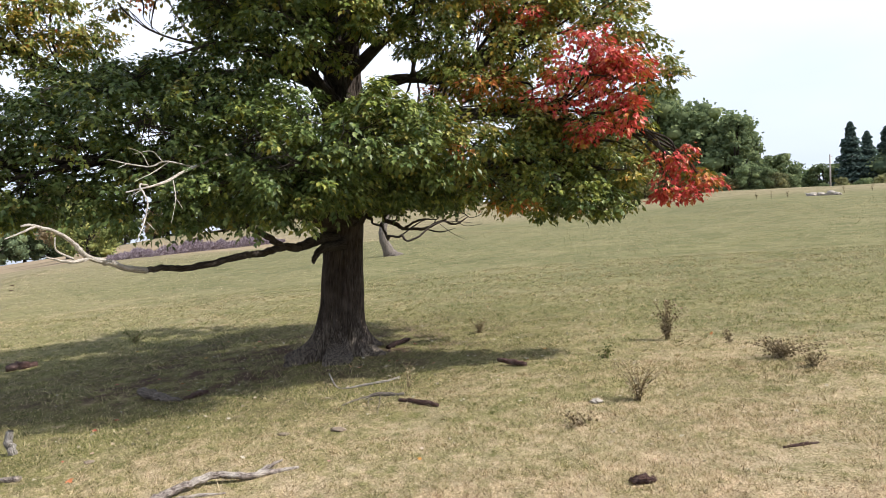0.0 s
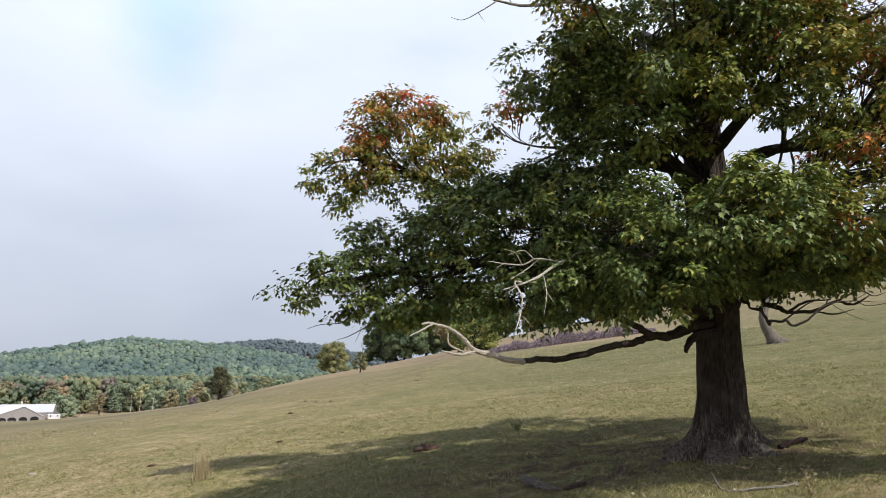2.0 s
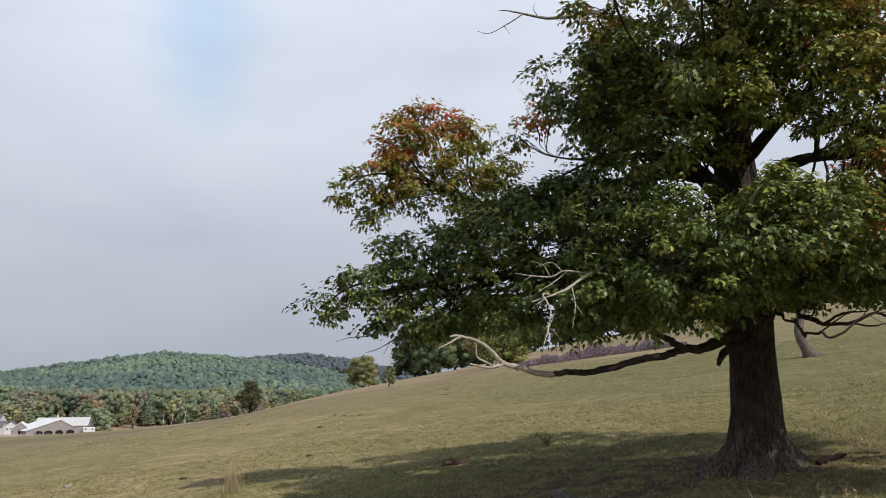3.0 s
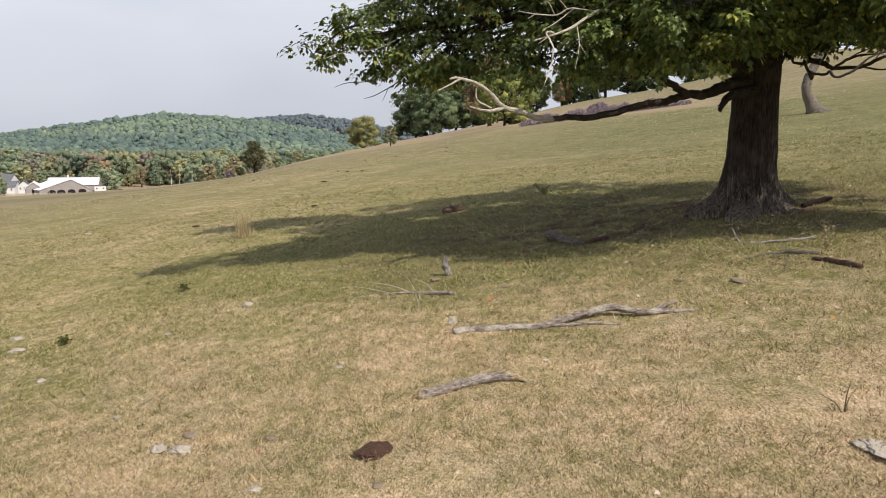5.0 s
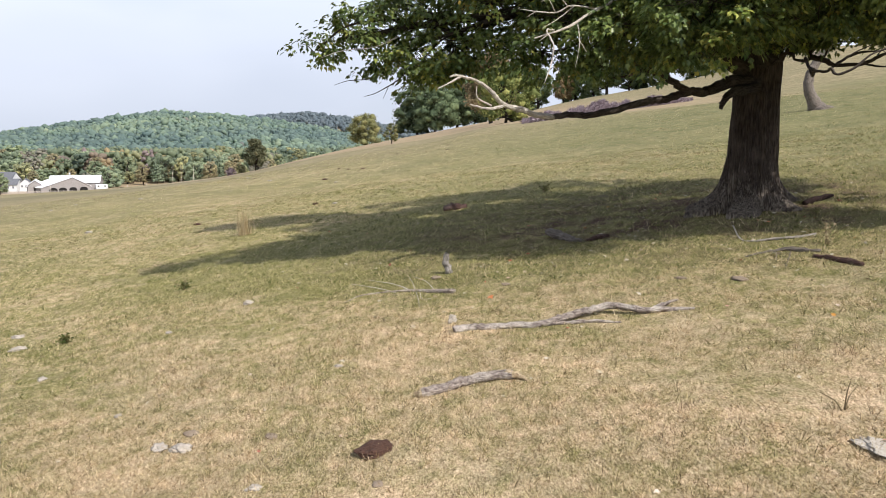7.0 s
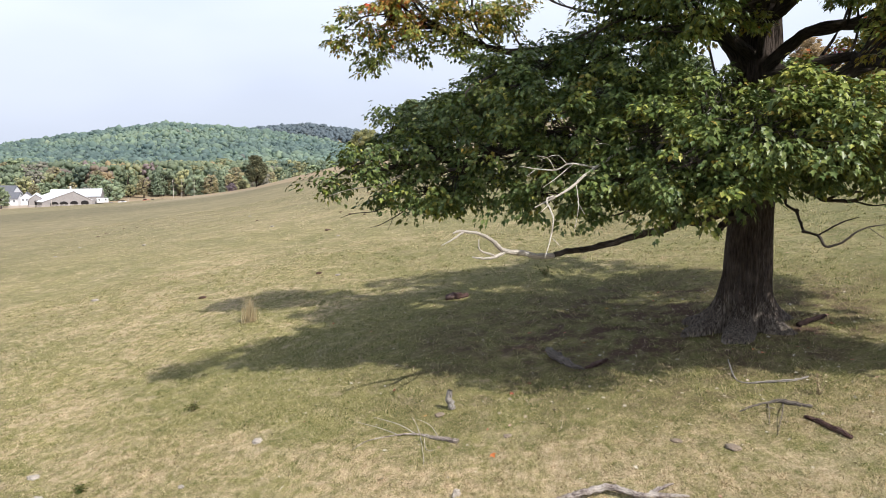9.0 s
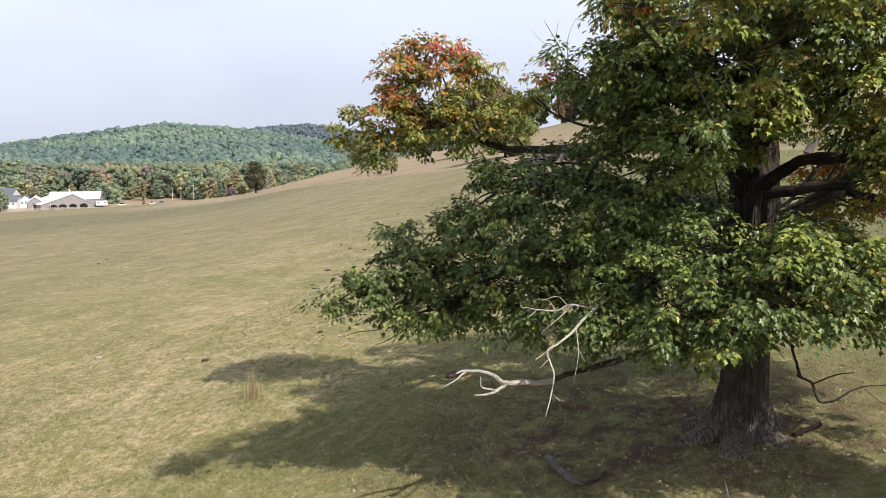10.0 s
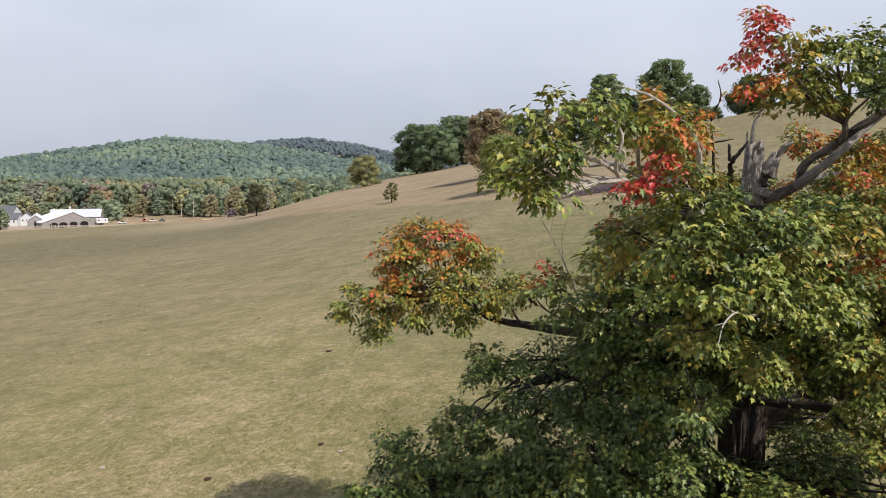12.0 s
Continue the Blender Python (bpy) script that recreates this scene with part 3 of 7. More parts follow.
# ---- the old maple ----
def trunk_mesh():
    hs = np.concatenate((np.linspace(-0.25, 1.2, 22), np.linspace(1.3, 9.75, 56)))
    k = 240
    th = np.linspace(0, 2 * np.pi, k, endpoint=False)
    prof = np.interp(hs, [-0.3, 0, 1, 2.2, 3.0, 4.5, 6.2, 7.5, 9.8], [0.46, 0.44, 0.405, 0.385, 0.43, 0.44, 0.38, 0.27, 0.16])
    v = []
    for h, r in zip(hs, prof):
        hp = max(h, 0)
        lobe = np.abs(np.cos(3.5 * th + 0.6 + 0.5 * np.sin(2 * th))) ** 1.4
        flare = 0.44 * math.exp(-hp / 0.17) * (0.15 + 0.85 * lobe) + 0.27 * math.exp(-hp / 0.36) * (0.35 + 0.65 * lobe) + 0.06 * math.exp(-hp / 0.45) * np.cos(7 * th + 1.2) * (1 + 0.5 * np.cos(13 * th)) + 0.10 * math.exp(-hp / 0.9)
        flute = 0.06 * np.cos(3 * th + 0.4) + 0.06 * np.cos(5 * th + 1.9 + 0.1 * h) + 0.03 * np.cos(9 * th + 0.25 * h) + 0.02 * np.cos(17 * th + 0.4 * h)
        n = np.array([noise.noise((math.cos(a) * 3.2, math.sin(a) * 3.2, h * 1.2)) for a in th])
        ridge = np.array([noise.noise((math.cos(a) * 15, math.sin(a) * 15, h * 0.9)) for a in th])
        groove = np.array([abs(noise.noise((math.cos(a) * 9.5, math.sin(a) * 9.5, h * 0.55 + 3.0))) for a in th])
        ridge = ridge - 1.3 * np.exp(-(groove / 0.09) ** 2) * (0.35 + 0.65 * math.exp(-max(h, 0) / 1.5))
        rr = r * (1 + flute + 0.07 * n + 0.085 * ridge) + flare * (1 + 0.25 * n)
        cx = 6.05 + 0.04 * math.sin(h * 0.6) - 0.04 * math.sin(h * 0.28)
        cy = 13.78 + 0.05 * math.sin(h * 0.5 + 1)
        top = np.maximum(0, h - 9.0) * 0.9 * np.array([noise.noise((math.cos(a) * 2, math.sin(a) * 2, 7.7)) for a in th])
        v.append(np.stack((cx + rr * np.cos(th), cy + rr * np.sin(th), 0.45 + h + top), -1))
    v = np.concatenate(v)
    n = len(hs)
    i, j = np.meshgrid(np.arange(n - 1), np.arange(k), indexing="ij")
    jj = (j + 1) % k
    q = np.stack((i * k + j, i * k + jj, (i + 1) * k + jj, (i + 1) * k + j), -1).reshape(-1, 4)
    loops = np.concatenate((q.ravel(), np.arange(k) + (n - 1) * k))
    sizes = np.concatenate((np.full(len(q), 4), [k]))
    idx = np.concatenate((np.repeat((hs[:-1] > 8.6).astype(int), k), [1]))
    me = mesh_np("trunk", v, loops, sizes, [BARK, GREYWOOD], idx, smooth=True)
    return with_grain(me, v)


maple = empty("maple_tree", (0, 0, 0), label="spreading old maple, green crown turning red and orange, dead white branches", category="tree")
part("trunk", trunk_mesh(), None, maple, "fluted grey-brown trunk with flared roots")

# per leaf mix: for each tint of a spray, the chances of green, light, olive, yellow, orange, red
MIX = [(0.83, 0.14, 0.03, 0.0, 0.0, 0.0), (0.30, 0.54, 0.135, 0.02, 0.005, 0.0), (0.16, 0.27, 0.43, 0.11, 0.03, 0.0),
       (0.08, 0.36, 0.16, 0.38, 0.02, 0.0), (0.03, 0.14, 0.13, 0.18, 0.42, 0.10), (0.0, 0.02, 0.03, 0.02, 0.22, 0.71),
       (0.0, 0.10, 0.06, 0.76, 0.08, 0.0)]


def foliage(name, clumps, seed, density=1.0):
    """Sprays of leaves on the outside of rounded clumps (x, y, z, radius, tint)."""
    rng = np.random.default_rng(seed)
    cs, al, no, sz, ix, twigs = [], [], [], [], [], []
    for x, y, z, r, tint in clumps:
        c = np.array((x, y, z))
        n = max(4, int(22 * density * (r / 0.7) ** 1.9))
        d = unit(rnd(rng, n, 3) * np.array((1, 1, 0.85)) + np.array((0, 0, 0.12)))
        rad = r * (0.46 + 0.42 * rng.random(n) ** 0.5)
        stretch = np.array((1.12, 1.12, 0.82)) * (0.85 + 0.3 * rng.random(3))
        s = c + d * rad[:, None] * stretch
        for i in range(n):
            k = int(rng.integers(32, 56))
            spread = 0.15 + 0.12 * rng.random()
            turn = rng.random(k) * 2 * np.pi
            ring = np.stack((np.cos(turn), np.sin(turn), np.zeros(k)), -1)
            out = unit(s[i] - c)
            # a rosette: leaves fan out from the shoot's end and hang lower towards the rim
            reach = spread * np.sqrt(rng.random(k))
            p = s[i] + ring * reach[:, None] + out * (0.25 * spread * rnd(rng, k))[:, None]
            p[:, 2] += 0.05 - 0.9 * reach ** 2 / spread + 0.10 * spread * rnd(rng, k)
            droop = 0.24 + 0.85 * (reach / spread) * rng.random(k)
            cs.append(p)
            al.append(unit(ring * 0.65 + out * 0.35 - np.array((0, 0, 1.0)) * droop[:, None] + rnd(rng, k, 3) * 0.25))
            no.append(unit(ring * (0.5 * droop)[:, None] + out * 0.48 + np.array((0, 0, 0.78)) + rnd(rng, k, 3) * 0.34))
            sz.append(0.057 + 0.061 * rng.random(k))
            w = np.array(MIX[tint])
            # one spray turns together: a main colour and a few strays
            main = int(rng.choice(6, p=w / w.sum()))
            ix.append(np.where(rng.random(k) < 0.72, main, rng.choice(6, k, p=w / w.sum())))
            if rng.random() < 0.5:
                m = (c + s[i]) / 2 + rnd(rng, 3) * 0.06 * r
                twigs.append([(*(c + rnd(rng, 3) * 0.1 * r), 0.011), (*m, 0.008), (*s[i], 0.004)])
    me = scatter(name, MAPLE, MAPLE_FACES, np.concatenate(cs), np.concatenate(al), np.concatenate(no), np.concatenate(sz), LEAVES, np.concatenate(ix), 0.9 * np.concatenate(sz))
    return me, twigs


def bough(clumps, limb, seed, density=1.0, mat=None, limb_label=""):
    """A limb, its branches out to the clumps, twigs and leaves."""
    mat = mat or LIMB
    path = smooth_path(limb, 8)
    rng = np.random.default_rng(seed)
    branches = []
    for x, y, z, r, tint in clumps:
        c = np.array((x, y, z))
        dist = np.linalg.norm(path[:, :3] - c, axis=1)
        i = int(np.argmin(dist + 0.15 * np.arange(len(path)) / len(path)))
        i = max(0, i - 10)
        a = path[i]
        ahead = unit(path[min(i + 4, len(path) - 1), :3] - a[:3])
        gap = float(np.linalg.norm(c - a[:3]))
        m1 = a[:3] + ahead * 0.30 * gap + 0.12 * (c - a[:3]) + rnd(rng, 3) * 0.05 * gap
        m2 = a[:3] + ahead * 0.22 * gap + 0.62 * (c - a[:3]) + rnd(rng, 3) * 0.07 * gap
        branches.append([(*a[:3], min(a[3] * 0.6, 0.038)), (*m1, min(a[3] * 0.5, 0.028)), (*m2, 0.019), (*c, 0.010)])
    me, twigs = foliage("foliage", clumps, seed, density)
    ob = part("limb", tubes("limb", [limb], mat, 10, 8, 0.07, seed), None, maple, limb_label)
    for j, b in enumerate(branches):
        part("branch", tubes("branch", [b], mat, 6, 5, 0.05, seed + j), None, ob)
    part("twig", tubes("twig", twigs, LIMB, 3, 2, 0.0, seed + 2), None, ob, kind="stuff")
    part("foliage", me, None, ob, "lobed maple leaves", kind="stuff")


BOUGHS = {
    "low_left": [(-2.1, 12.4, 3.3, 0.35, 0), (-1.6, 12.5, 3.5, 0.6, 0), (-1.1, 12.6, 3.8, 0.7, 0), (-1, 12.7, 3.1, 0.55, 0), (-0.4, 12.8, 4, 0.8, 0), (-0.3, 12.9, 3.2, 0.75, 0), (-0.9, 13.1, 4.5, 0.55, 0), (0.3, 12.7, 3.5, 0.85, 0), (0.2, 13.2, 4.4, 0.9, 0), (0.8, 13.6, 4.7, 0.5, 0), (1.1, 12.3, 3.9, 0.9, 0), (1, 12.5, 3.3, 0.75, 0), (-0.1, 13.5, 3.1, 0.5, 0), (0.5, 13.5, 3.4, 0.5, 0)],
    "low_front": [(1.8, 11.6, 4.4, 0.9, 0), (2, 11.7, 3.7, 0.8, 0), (1.7, 12, 3.2, 0.7, 0), (2.7, 11.9, 4.9, 0.9, 0), (2.6, 11.4, 3.45, 0.85, 0), (2.5, 11.7, 3.0, 0.55, 0), (3.2, 10.8, 4.2, 0.9, 0), (3.1, 10.9, 3.5, 0.8, 0), (3.5, 11.2, 3.15, 0.65, 0), (4, 11, 4.6, 0.9, 0), (3.7, 10.2, 3.7, 0.9, 0), (3.9, 10.5, 3.3, 0.65, 0)],
    "front": [(4.3, 9.7, 4.25, 0.85, 0), (4.4, 10.5, 3.65, 0.85, 0), (4.8, 9.5, 4.05, 0.8, 0), (5.1, 11.0, 3.8, 0.7, 0), (5.6, 9.5, 4.1, 0.8, 0), (6, 11.0, 3.8, 0.55, 0), (5, 10, 4.65, 0.7, 1), (5.6, 9.8, 4.5, 0.7, 1), (4.8, 11.6, 3.75, 0.6, 0), (6.7, 11.0, 3.8, 0.5, 0), (5.5, 10.6, 3.8, 0.7, 0)],
    "right_low": [(6.5, 9.8, 4.4, 0.85, 2), (6.6, 10.8, 3.75, 0.7, 0), (7.5, 9.9, 4.2, 0.5, 1), (7.5, 9.9, 3.4, 0.38, 6), (6.9, 10.3, 3.7, 0.5, 1), (7.6, 10.4, 3.75, 0.45, 2), (8.1, 10, 4.2, 0.8, 1), (8.4, 9.7, 3.7, 0.85, 1), (8.8, 9.4, 3.5, 0.75, 0), (9.1, 9.1, 3.6, 0.7, 1), (8.5, 9.6, 4.4, 0.75, 1), (9.1, 9.3, 4.1, 0.75, 1), (9.5, 9, 4.1, 0.5, 3), (8.5, 10.4, 3.5, 0.5, 1)],
    "right_red": [(8.0, 9.1, 5.1, 0.38, 5), (8.25, 8.7, 5.6, 0.64, 5), (8.6, 8.4, 5.4, 0.60, 5), (8.45, 8.8, 4.6, 0.40, 5), (8.2, 8.6, 6, 0.45, 5), (8.8, 8.4, 4.9, 0.42, 5), (8.7, 8.5, 5.8, 0.42, 5)],
    "right_tip": [(9.8, 8.7, 5.7, 0.55, 3), (9.7, 8.8, 6.3, 0.5, 3), (9.4, 9.3, 4.9, 0.6, 3), (8.6, 10, 4.9, 0.7, 2), (10, 9.1, 5.1, 0.4, 1), (10, 8.3, 4.2, 0.4, 5), (10.2, 8.1, 3.9, 0.35, 5), (10, 8.5, 3.7, 0.35, 5), (10.2, 8.2, 3.5, 0.3, 5), (10.4, 8.1, 3.8, 0.25, 5), (9.9, 8.9, 4.3, 0.4, 3)],
    "right_mid": [(6.8, 10.5, 5.5, 0.55, 3), (7.3, 10.1, 5.5, 0.52, 4), (6.6, 10.9, 6.4, 0.8, 1), (7.3, 10.4, 6.6, 0.85, 2), (8, 10.3, 7.1, 0.85, 4), (8.6, 10.1, 7.7, 0.9, 3), (9.3, 10.1, 8.1, 0.8, 2), (9.4, 9.7, 7.3, 0.75, 3), (9.4, 9.2, 6.7, 0.65, 3), (7.9, 10.1, 6.1, 0.75, 3), (7, 10.8, 7.4, 0.8, 3), (6.4, 11.3, 7.2, 0.75, 0), (7.8, 10.6, 8, 0.9, 4), (7.9, 9.9, 4.9, 0.7, 2), (8.6, 9.9, 6.8, 0.7, 2)],
    "crown_mid": [(3.4, 13.0, 8.6, 0.5, 4), (3.6, 13, 8.5, 0.9, 0), (3.4, 13.4, 7.9, 0.65, 0), (3.9, 12.8, 7.6, 0.85, 0), (3.1, 13.3, 6.9, 0.4, 0), (3.8, 13.2, 6.7, 0.55, 1), (4.3, 11.9, 7.9, 0.85, 0), (4.5, 12.2, 7.2, 0.75, 0), (4.9, 10.9, 6.6, 0.45, 1), (5.4, 11.5, 7.9, 0.9, 0), (5.9, 11.1, 8, 0.9, 0), (4.7, 11.5, 8.4, 0.9, 0), (6.6, 11.1, 8.5, 0.9, 4), (4, 11.5, 5.9, 0.4, 1), (2.9, 13.9, 6.1, 0.5, 0)],
    "left_orange": [(-0.3, 16.2, 8.4, 0.6, 4), (-0.9, 16.2, 8.0, 0.65, 4), (-1.1, 16.3, 7.5, 0.65, 4), (0, 16.3, 8, 0.9, 4), (0.8, 16.2, 8, 0.66, 3), (-1.2, 16.3, 7, 0.88, 4), (-2.2, 16.4, 6.7, 0.6, 3), (-1.6, 16.4, 6.4, 0.6, 1), (-0.3, 16.2, 7.1, 0.98, 3), (0.6, 16.2, 7, 0.95, 3), (1.3, 16.2, 7, 0.67, 2), (-0.5, 16.6, 6.4, 0.5, 1), (0.4, 16.4, 6.3, 0.56, 1), (-1.5, 16.3, 5.9, 0.35, 1)],
    "left_spray": [(2, 14.3, 7.6, 0.36, 4), (2.4, 14.2, 7.7, 0.32, 3), (1.7, 14.5, 7.3, 0.28, 3)],
    "left_mid": [(1.5, 14.4, 5.7, 0.55, 0), (2.2, 14.3, 5.9, 0.6, 0), (1, 15, 5.7, 0.5, 0), (1.6, 13.6, 5.1, 0.8, 0), (1.3, 12.9, 5.4, 0.55, 0), (1.2, 12.3, 5.0, 0.65, 0), (0.5, 12.6, 4.75, 0.4, 0), (0.85, 14.5, 5.6, 0.5, 0), (0.5, 13.6, 5.05, 0.4, 0)],
    "top_yellow": [(3.6, 11.6, 10.7, 0.38, 6), (3.9, 11.8, 10.4, 0.36, 4), (3.3, 11.5, 10.9, 0.30, 6), (3.8, 11.6, 10.1, 0.40, 4), (4.1, 11.9, 10.7, 0.28, 6), (3.4, 11.4, 10.3, 0.35, 4)],
    "top_front": [(1.1, 7.9, 10.4, 0.33, 1), (0.9, 7.7, 10.1, 0.32, 1), (1.1, 7.7, 9.8, 0.33, 1), (1.3, 7.9, 10.1, 0.3, 1), (0.7, 7.7, 9.7, 0.2, 1), (1.1, 7.8, 9.6, 0.24, 1), (1.8, 8.3, 10.5, 0.38, 1), (2.3, 8.7, 10.3, 0.36, 1), (2, 8.5, 10.1, 0.3, 1), (2.9, 9, 10.3, 0.42, 4), (2.8, 9.1, 10, 0.36, 4), (2.5, 8.8, 9.7, 0.26, 5), (3, 8.5, 9.7, 0.36, 2)],
    "upper_front": [(2.7, 9.6, 8.9, 0.55, 3), (3, 8.7, 9.3, 0.5, 1), (3.1, 8.7, 8.9, 0.55, 1), (3.6, 8.9, 9.2, 0.55, 0), (4.1, 9.1, 9.1, 0.55, 1), (4.7, 9.5, 9, 0.65, 1), (5.6, 10.4, 9.1, 0.6, 1), (6.2, 10.7, 9.3, 0.6, 1), (3.9, 9, 8.6, 0.65, 1), (4.8, 9.3, 8.5, 0.65, 1), (3.4, 8.9, 8.4, 0.55, 1), (3.2, 9.4, 8.2, 0.55, 1)],
    "mid_front": [(3.3, 9.1, 7.7, 0.4, 1), (4.1, 9, 8.1, 0.5, 1), (4.9, 9.2, 8, 0.55, 1), (6.3, 10.4, 9, 0.65, 2), (6.8, 11.1, 9.6, 0.5, 4), (2.7, 11.7, 7.5, 0.6, 0), (2.9, 11.1, 8.3, 0.65, 2), (2.1, 12.3, 7.5, 0.55, 0), (3.1, 11.5, 7.6, 0.75, 0), (2.95, 12.0, 7.0, 0.6, 0), (4.4, 9.6, 7.2, 0.35, 1), (3.6, 9.6, 6.5, 0.35, 0)],
    "top_right": [(5.2, 11.9, 12.1, 0.45, 5), (5, 11.8, 11.7, 0.35, 5), (5.8, 12, 12, 0.45, 3), (6, 12, 11.5, 0.55, 2), (5.2, 11.8, 11.2, 0.42, 4), (5.8, 11.9, 11, 0.5, 2), (6.5, 11.9, 11.6, 0.55, 1), (6.4, 11.9, 11.9, 0.3, 3), (7.1, 11.9, 11.8, 0.55, 1), (7.2, 12, 11.1, 0.55, 0), (6.2, 12, 10.9, 0.35, 2), (7, 13.8, 10.4, 0.5, 4), (7.7, 13.4, 10.2, 0.5, 4)],
    "mid_fill": [(3.6, 11.7, 6.9, 0.7, 0), (2.9, 12.6, 5.6, 0.5, 0), (3.1, 12.6, 6.3, 0.4, 0), (4.3, 11.9, 6.4, 0.6, 0), (3, 12.3, 6.5, 0.7, 0), (3.7, 11.9, 5.8, 0.6, 0), (5.7, 11.5, 6.8, 0.7, 1), (6.5, 11.4, 6.6, 0.45, 1), (5, 11.8, 7, 0.6, 0), (1.8, 12.6, 5.4, 0.55, 0), (2.6, 12.5, 5.5, 0.7, 0), (3.2, 11.8, 5.1, 0.6, 0)],
    "high_fill": [(3.5, 11.7, 7.3, 0.7, 0), (4.2, 10.9, 7.1, 0.6, 1), (5.2, 10.8, 7, 0.5, 1), (5.9, 10.8, 7.7, 0.6, 1), (6.4, 10.4, 7.1, 0.6, 1), (3.7, 10.9, 6.3, 0.6, 0), (3, 11.7, 6.6, 0.7, 0), (6.7, 10.9, 7.9, 0.6, 2)],
    "back": [(6, 16.5, 4.9, 0.9, 0), (5, 18, 5.1, 0.9, 0), (6.5, 18.5, 5.2, 0.9, 0), (7.5, 17.5, 5.1, 0.9, 1), (5.4, 16.2, 8.7, 0.9, 0), (7, 16, 8.8, 0.9, 2), (3.6, 16.5, 5.0, 0.7, 0), (8.5, 16, 5.1, 0.9, 2), (6, 19.3, 5.1, 0.7, 0), (4, 18.2, 4.9, 0.7, 0), (6.5, 15.3, 9.3, 0.8, 1), (4.4, 15.4, 9.2, 0.8, 0)],
    "right_back": [(8.6, 14.6, 5.9, 0.6, 6), (9.2, 14.8, 5.4, 0.6, 4), (8.9, 14.3, 6.4, 0.5, 4), (8.3, 14.8, 5.1, 0.6, 6), (7.9, 15.0, 5.8, 0.45, 4), (8.7, 15.5, 5.5, 0.55, 6), (9.4, 15.5, 4.8, 0.5, 3), (8.1, 14.0, 4.1, 0.5, 0), (8.2, 16.0, 4.1, 0.6, 0), (7.3, 14.6, 4.5, 0.5, 0), (8.4, 15.0, 4.4, 0.5, 3), (9.0, 14.5, 3.9, 0.45, 0), (9.5, 13.5, 6.8, 0.9, 4), (10.5, 14, 6.6, 0.9, 2), (11.3, 13.5, 6, 0.8, 4), (9.8, 12.3, 7.4, 0.9, 1), (8.8, 13, 8.4, 0.9, 4), (10.5, 12.5, 5.5, 0.8, 0), (10.8, 11.5, 6.5, 0.8, 3), (8, 12, 9.3, 0.8, 2), (9.2, 11.6, 8.8, 0.8, 4), (8.2, 14, 10.2, 0.7, 2), (7.6, 14.6, 9.2, 0.8, 4), (7.9, 13.6, 9.75, 0.45, 4), (8.3, 13.4, 9.6, 0.5, 3), (8.7, 13.6, 10.1, 0.5, 4)],
    "front_sprays": [(5.1, 11.3, 6.8, 0.36, 3), (4.2, 11.3, 5.9, 0.38, 1), (5.2, 12.0, 6.0, 0.3, 3), (5.2, 11.0, 6.5, 0.3, 1), (3.3, 11.5, 5.8, 0.4, 0)],
    "inner": [(5.2, 12.6, 3.9, 0.8, 0), (6.9, 12.4, 4.2, 0.8, 0), (4.4, 12.6, 4.9, 0.8, 0), (3.2, 12.8, 4.2, 0.9, 0), (2.0, 13.2, 4.2, 0.8, 0), (6.2, 11.6, 4.4, 0.7, 0), (5.0, 14.8, 4.6, 0.9, 0), (7.0, 15.2, 4.6, 0.9, 0), (3.6, 14.6, 4.8, 0.9, 0), (3.6, 13.2, 3.4, 0.6, 0), (5.6, 11.2, 4.0, 0.5, 0), (5.2, 13.0, 3.9, 0.7, 0), (6.6, 12.9, 3.8, 0.7, 0), (5.9, 12.2, 3.7, 0.6, 0), (6.9, 12.3, 3.55, 0.45, 0), (7.3, 11.9, 3.7, 0.45, 0), (7.6, 11.7, 3.7, 0.35, 0), (7.3, 13.1, 4.3, 0.8, 0), (8.3, 12.7, 4.1, 0.75, 0), (9.2, 12.2, 4.2, 0.75, 0), (9.7, 11.3, 4.1, 0.65, 0), (8.7, 11.6, 4.2, 0.6, 0)],
}
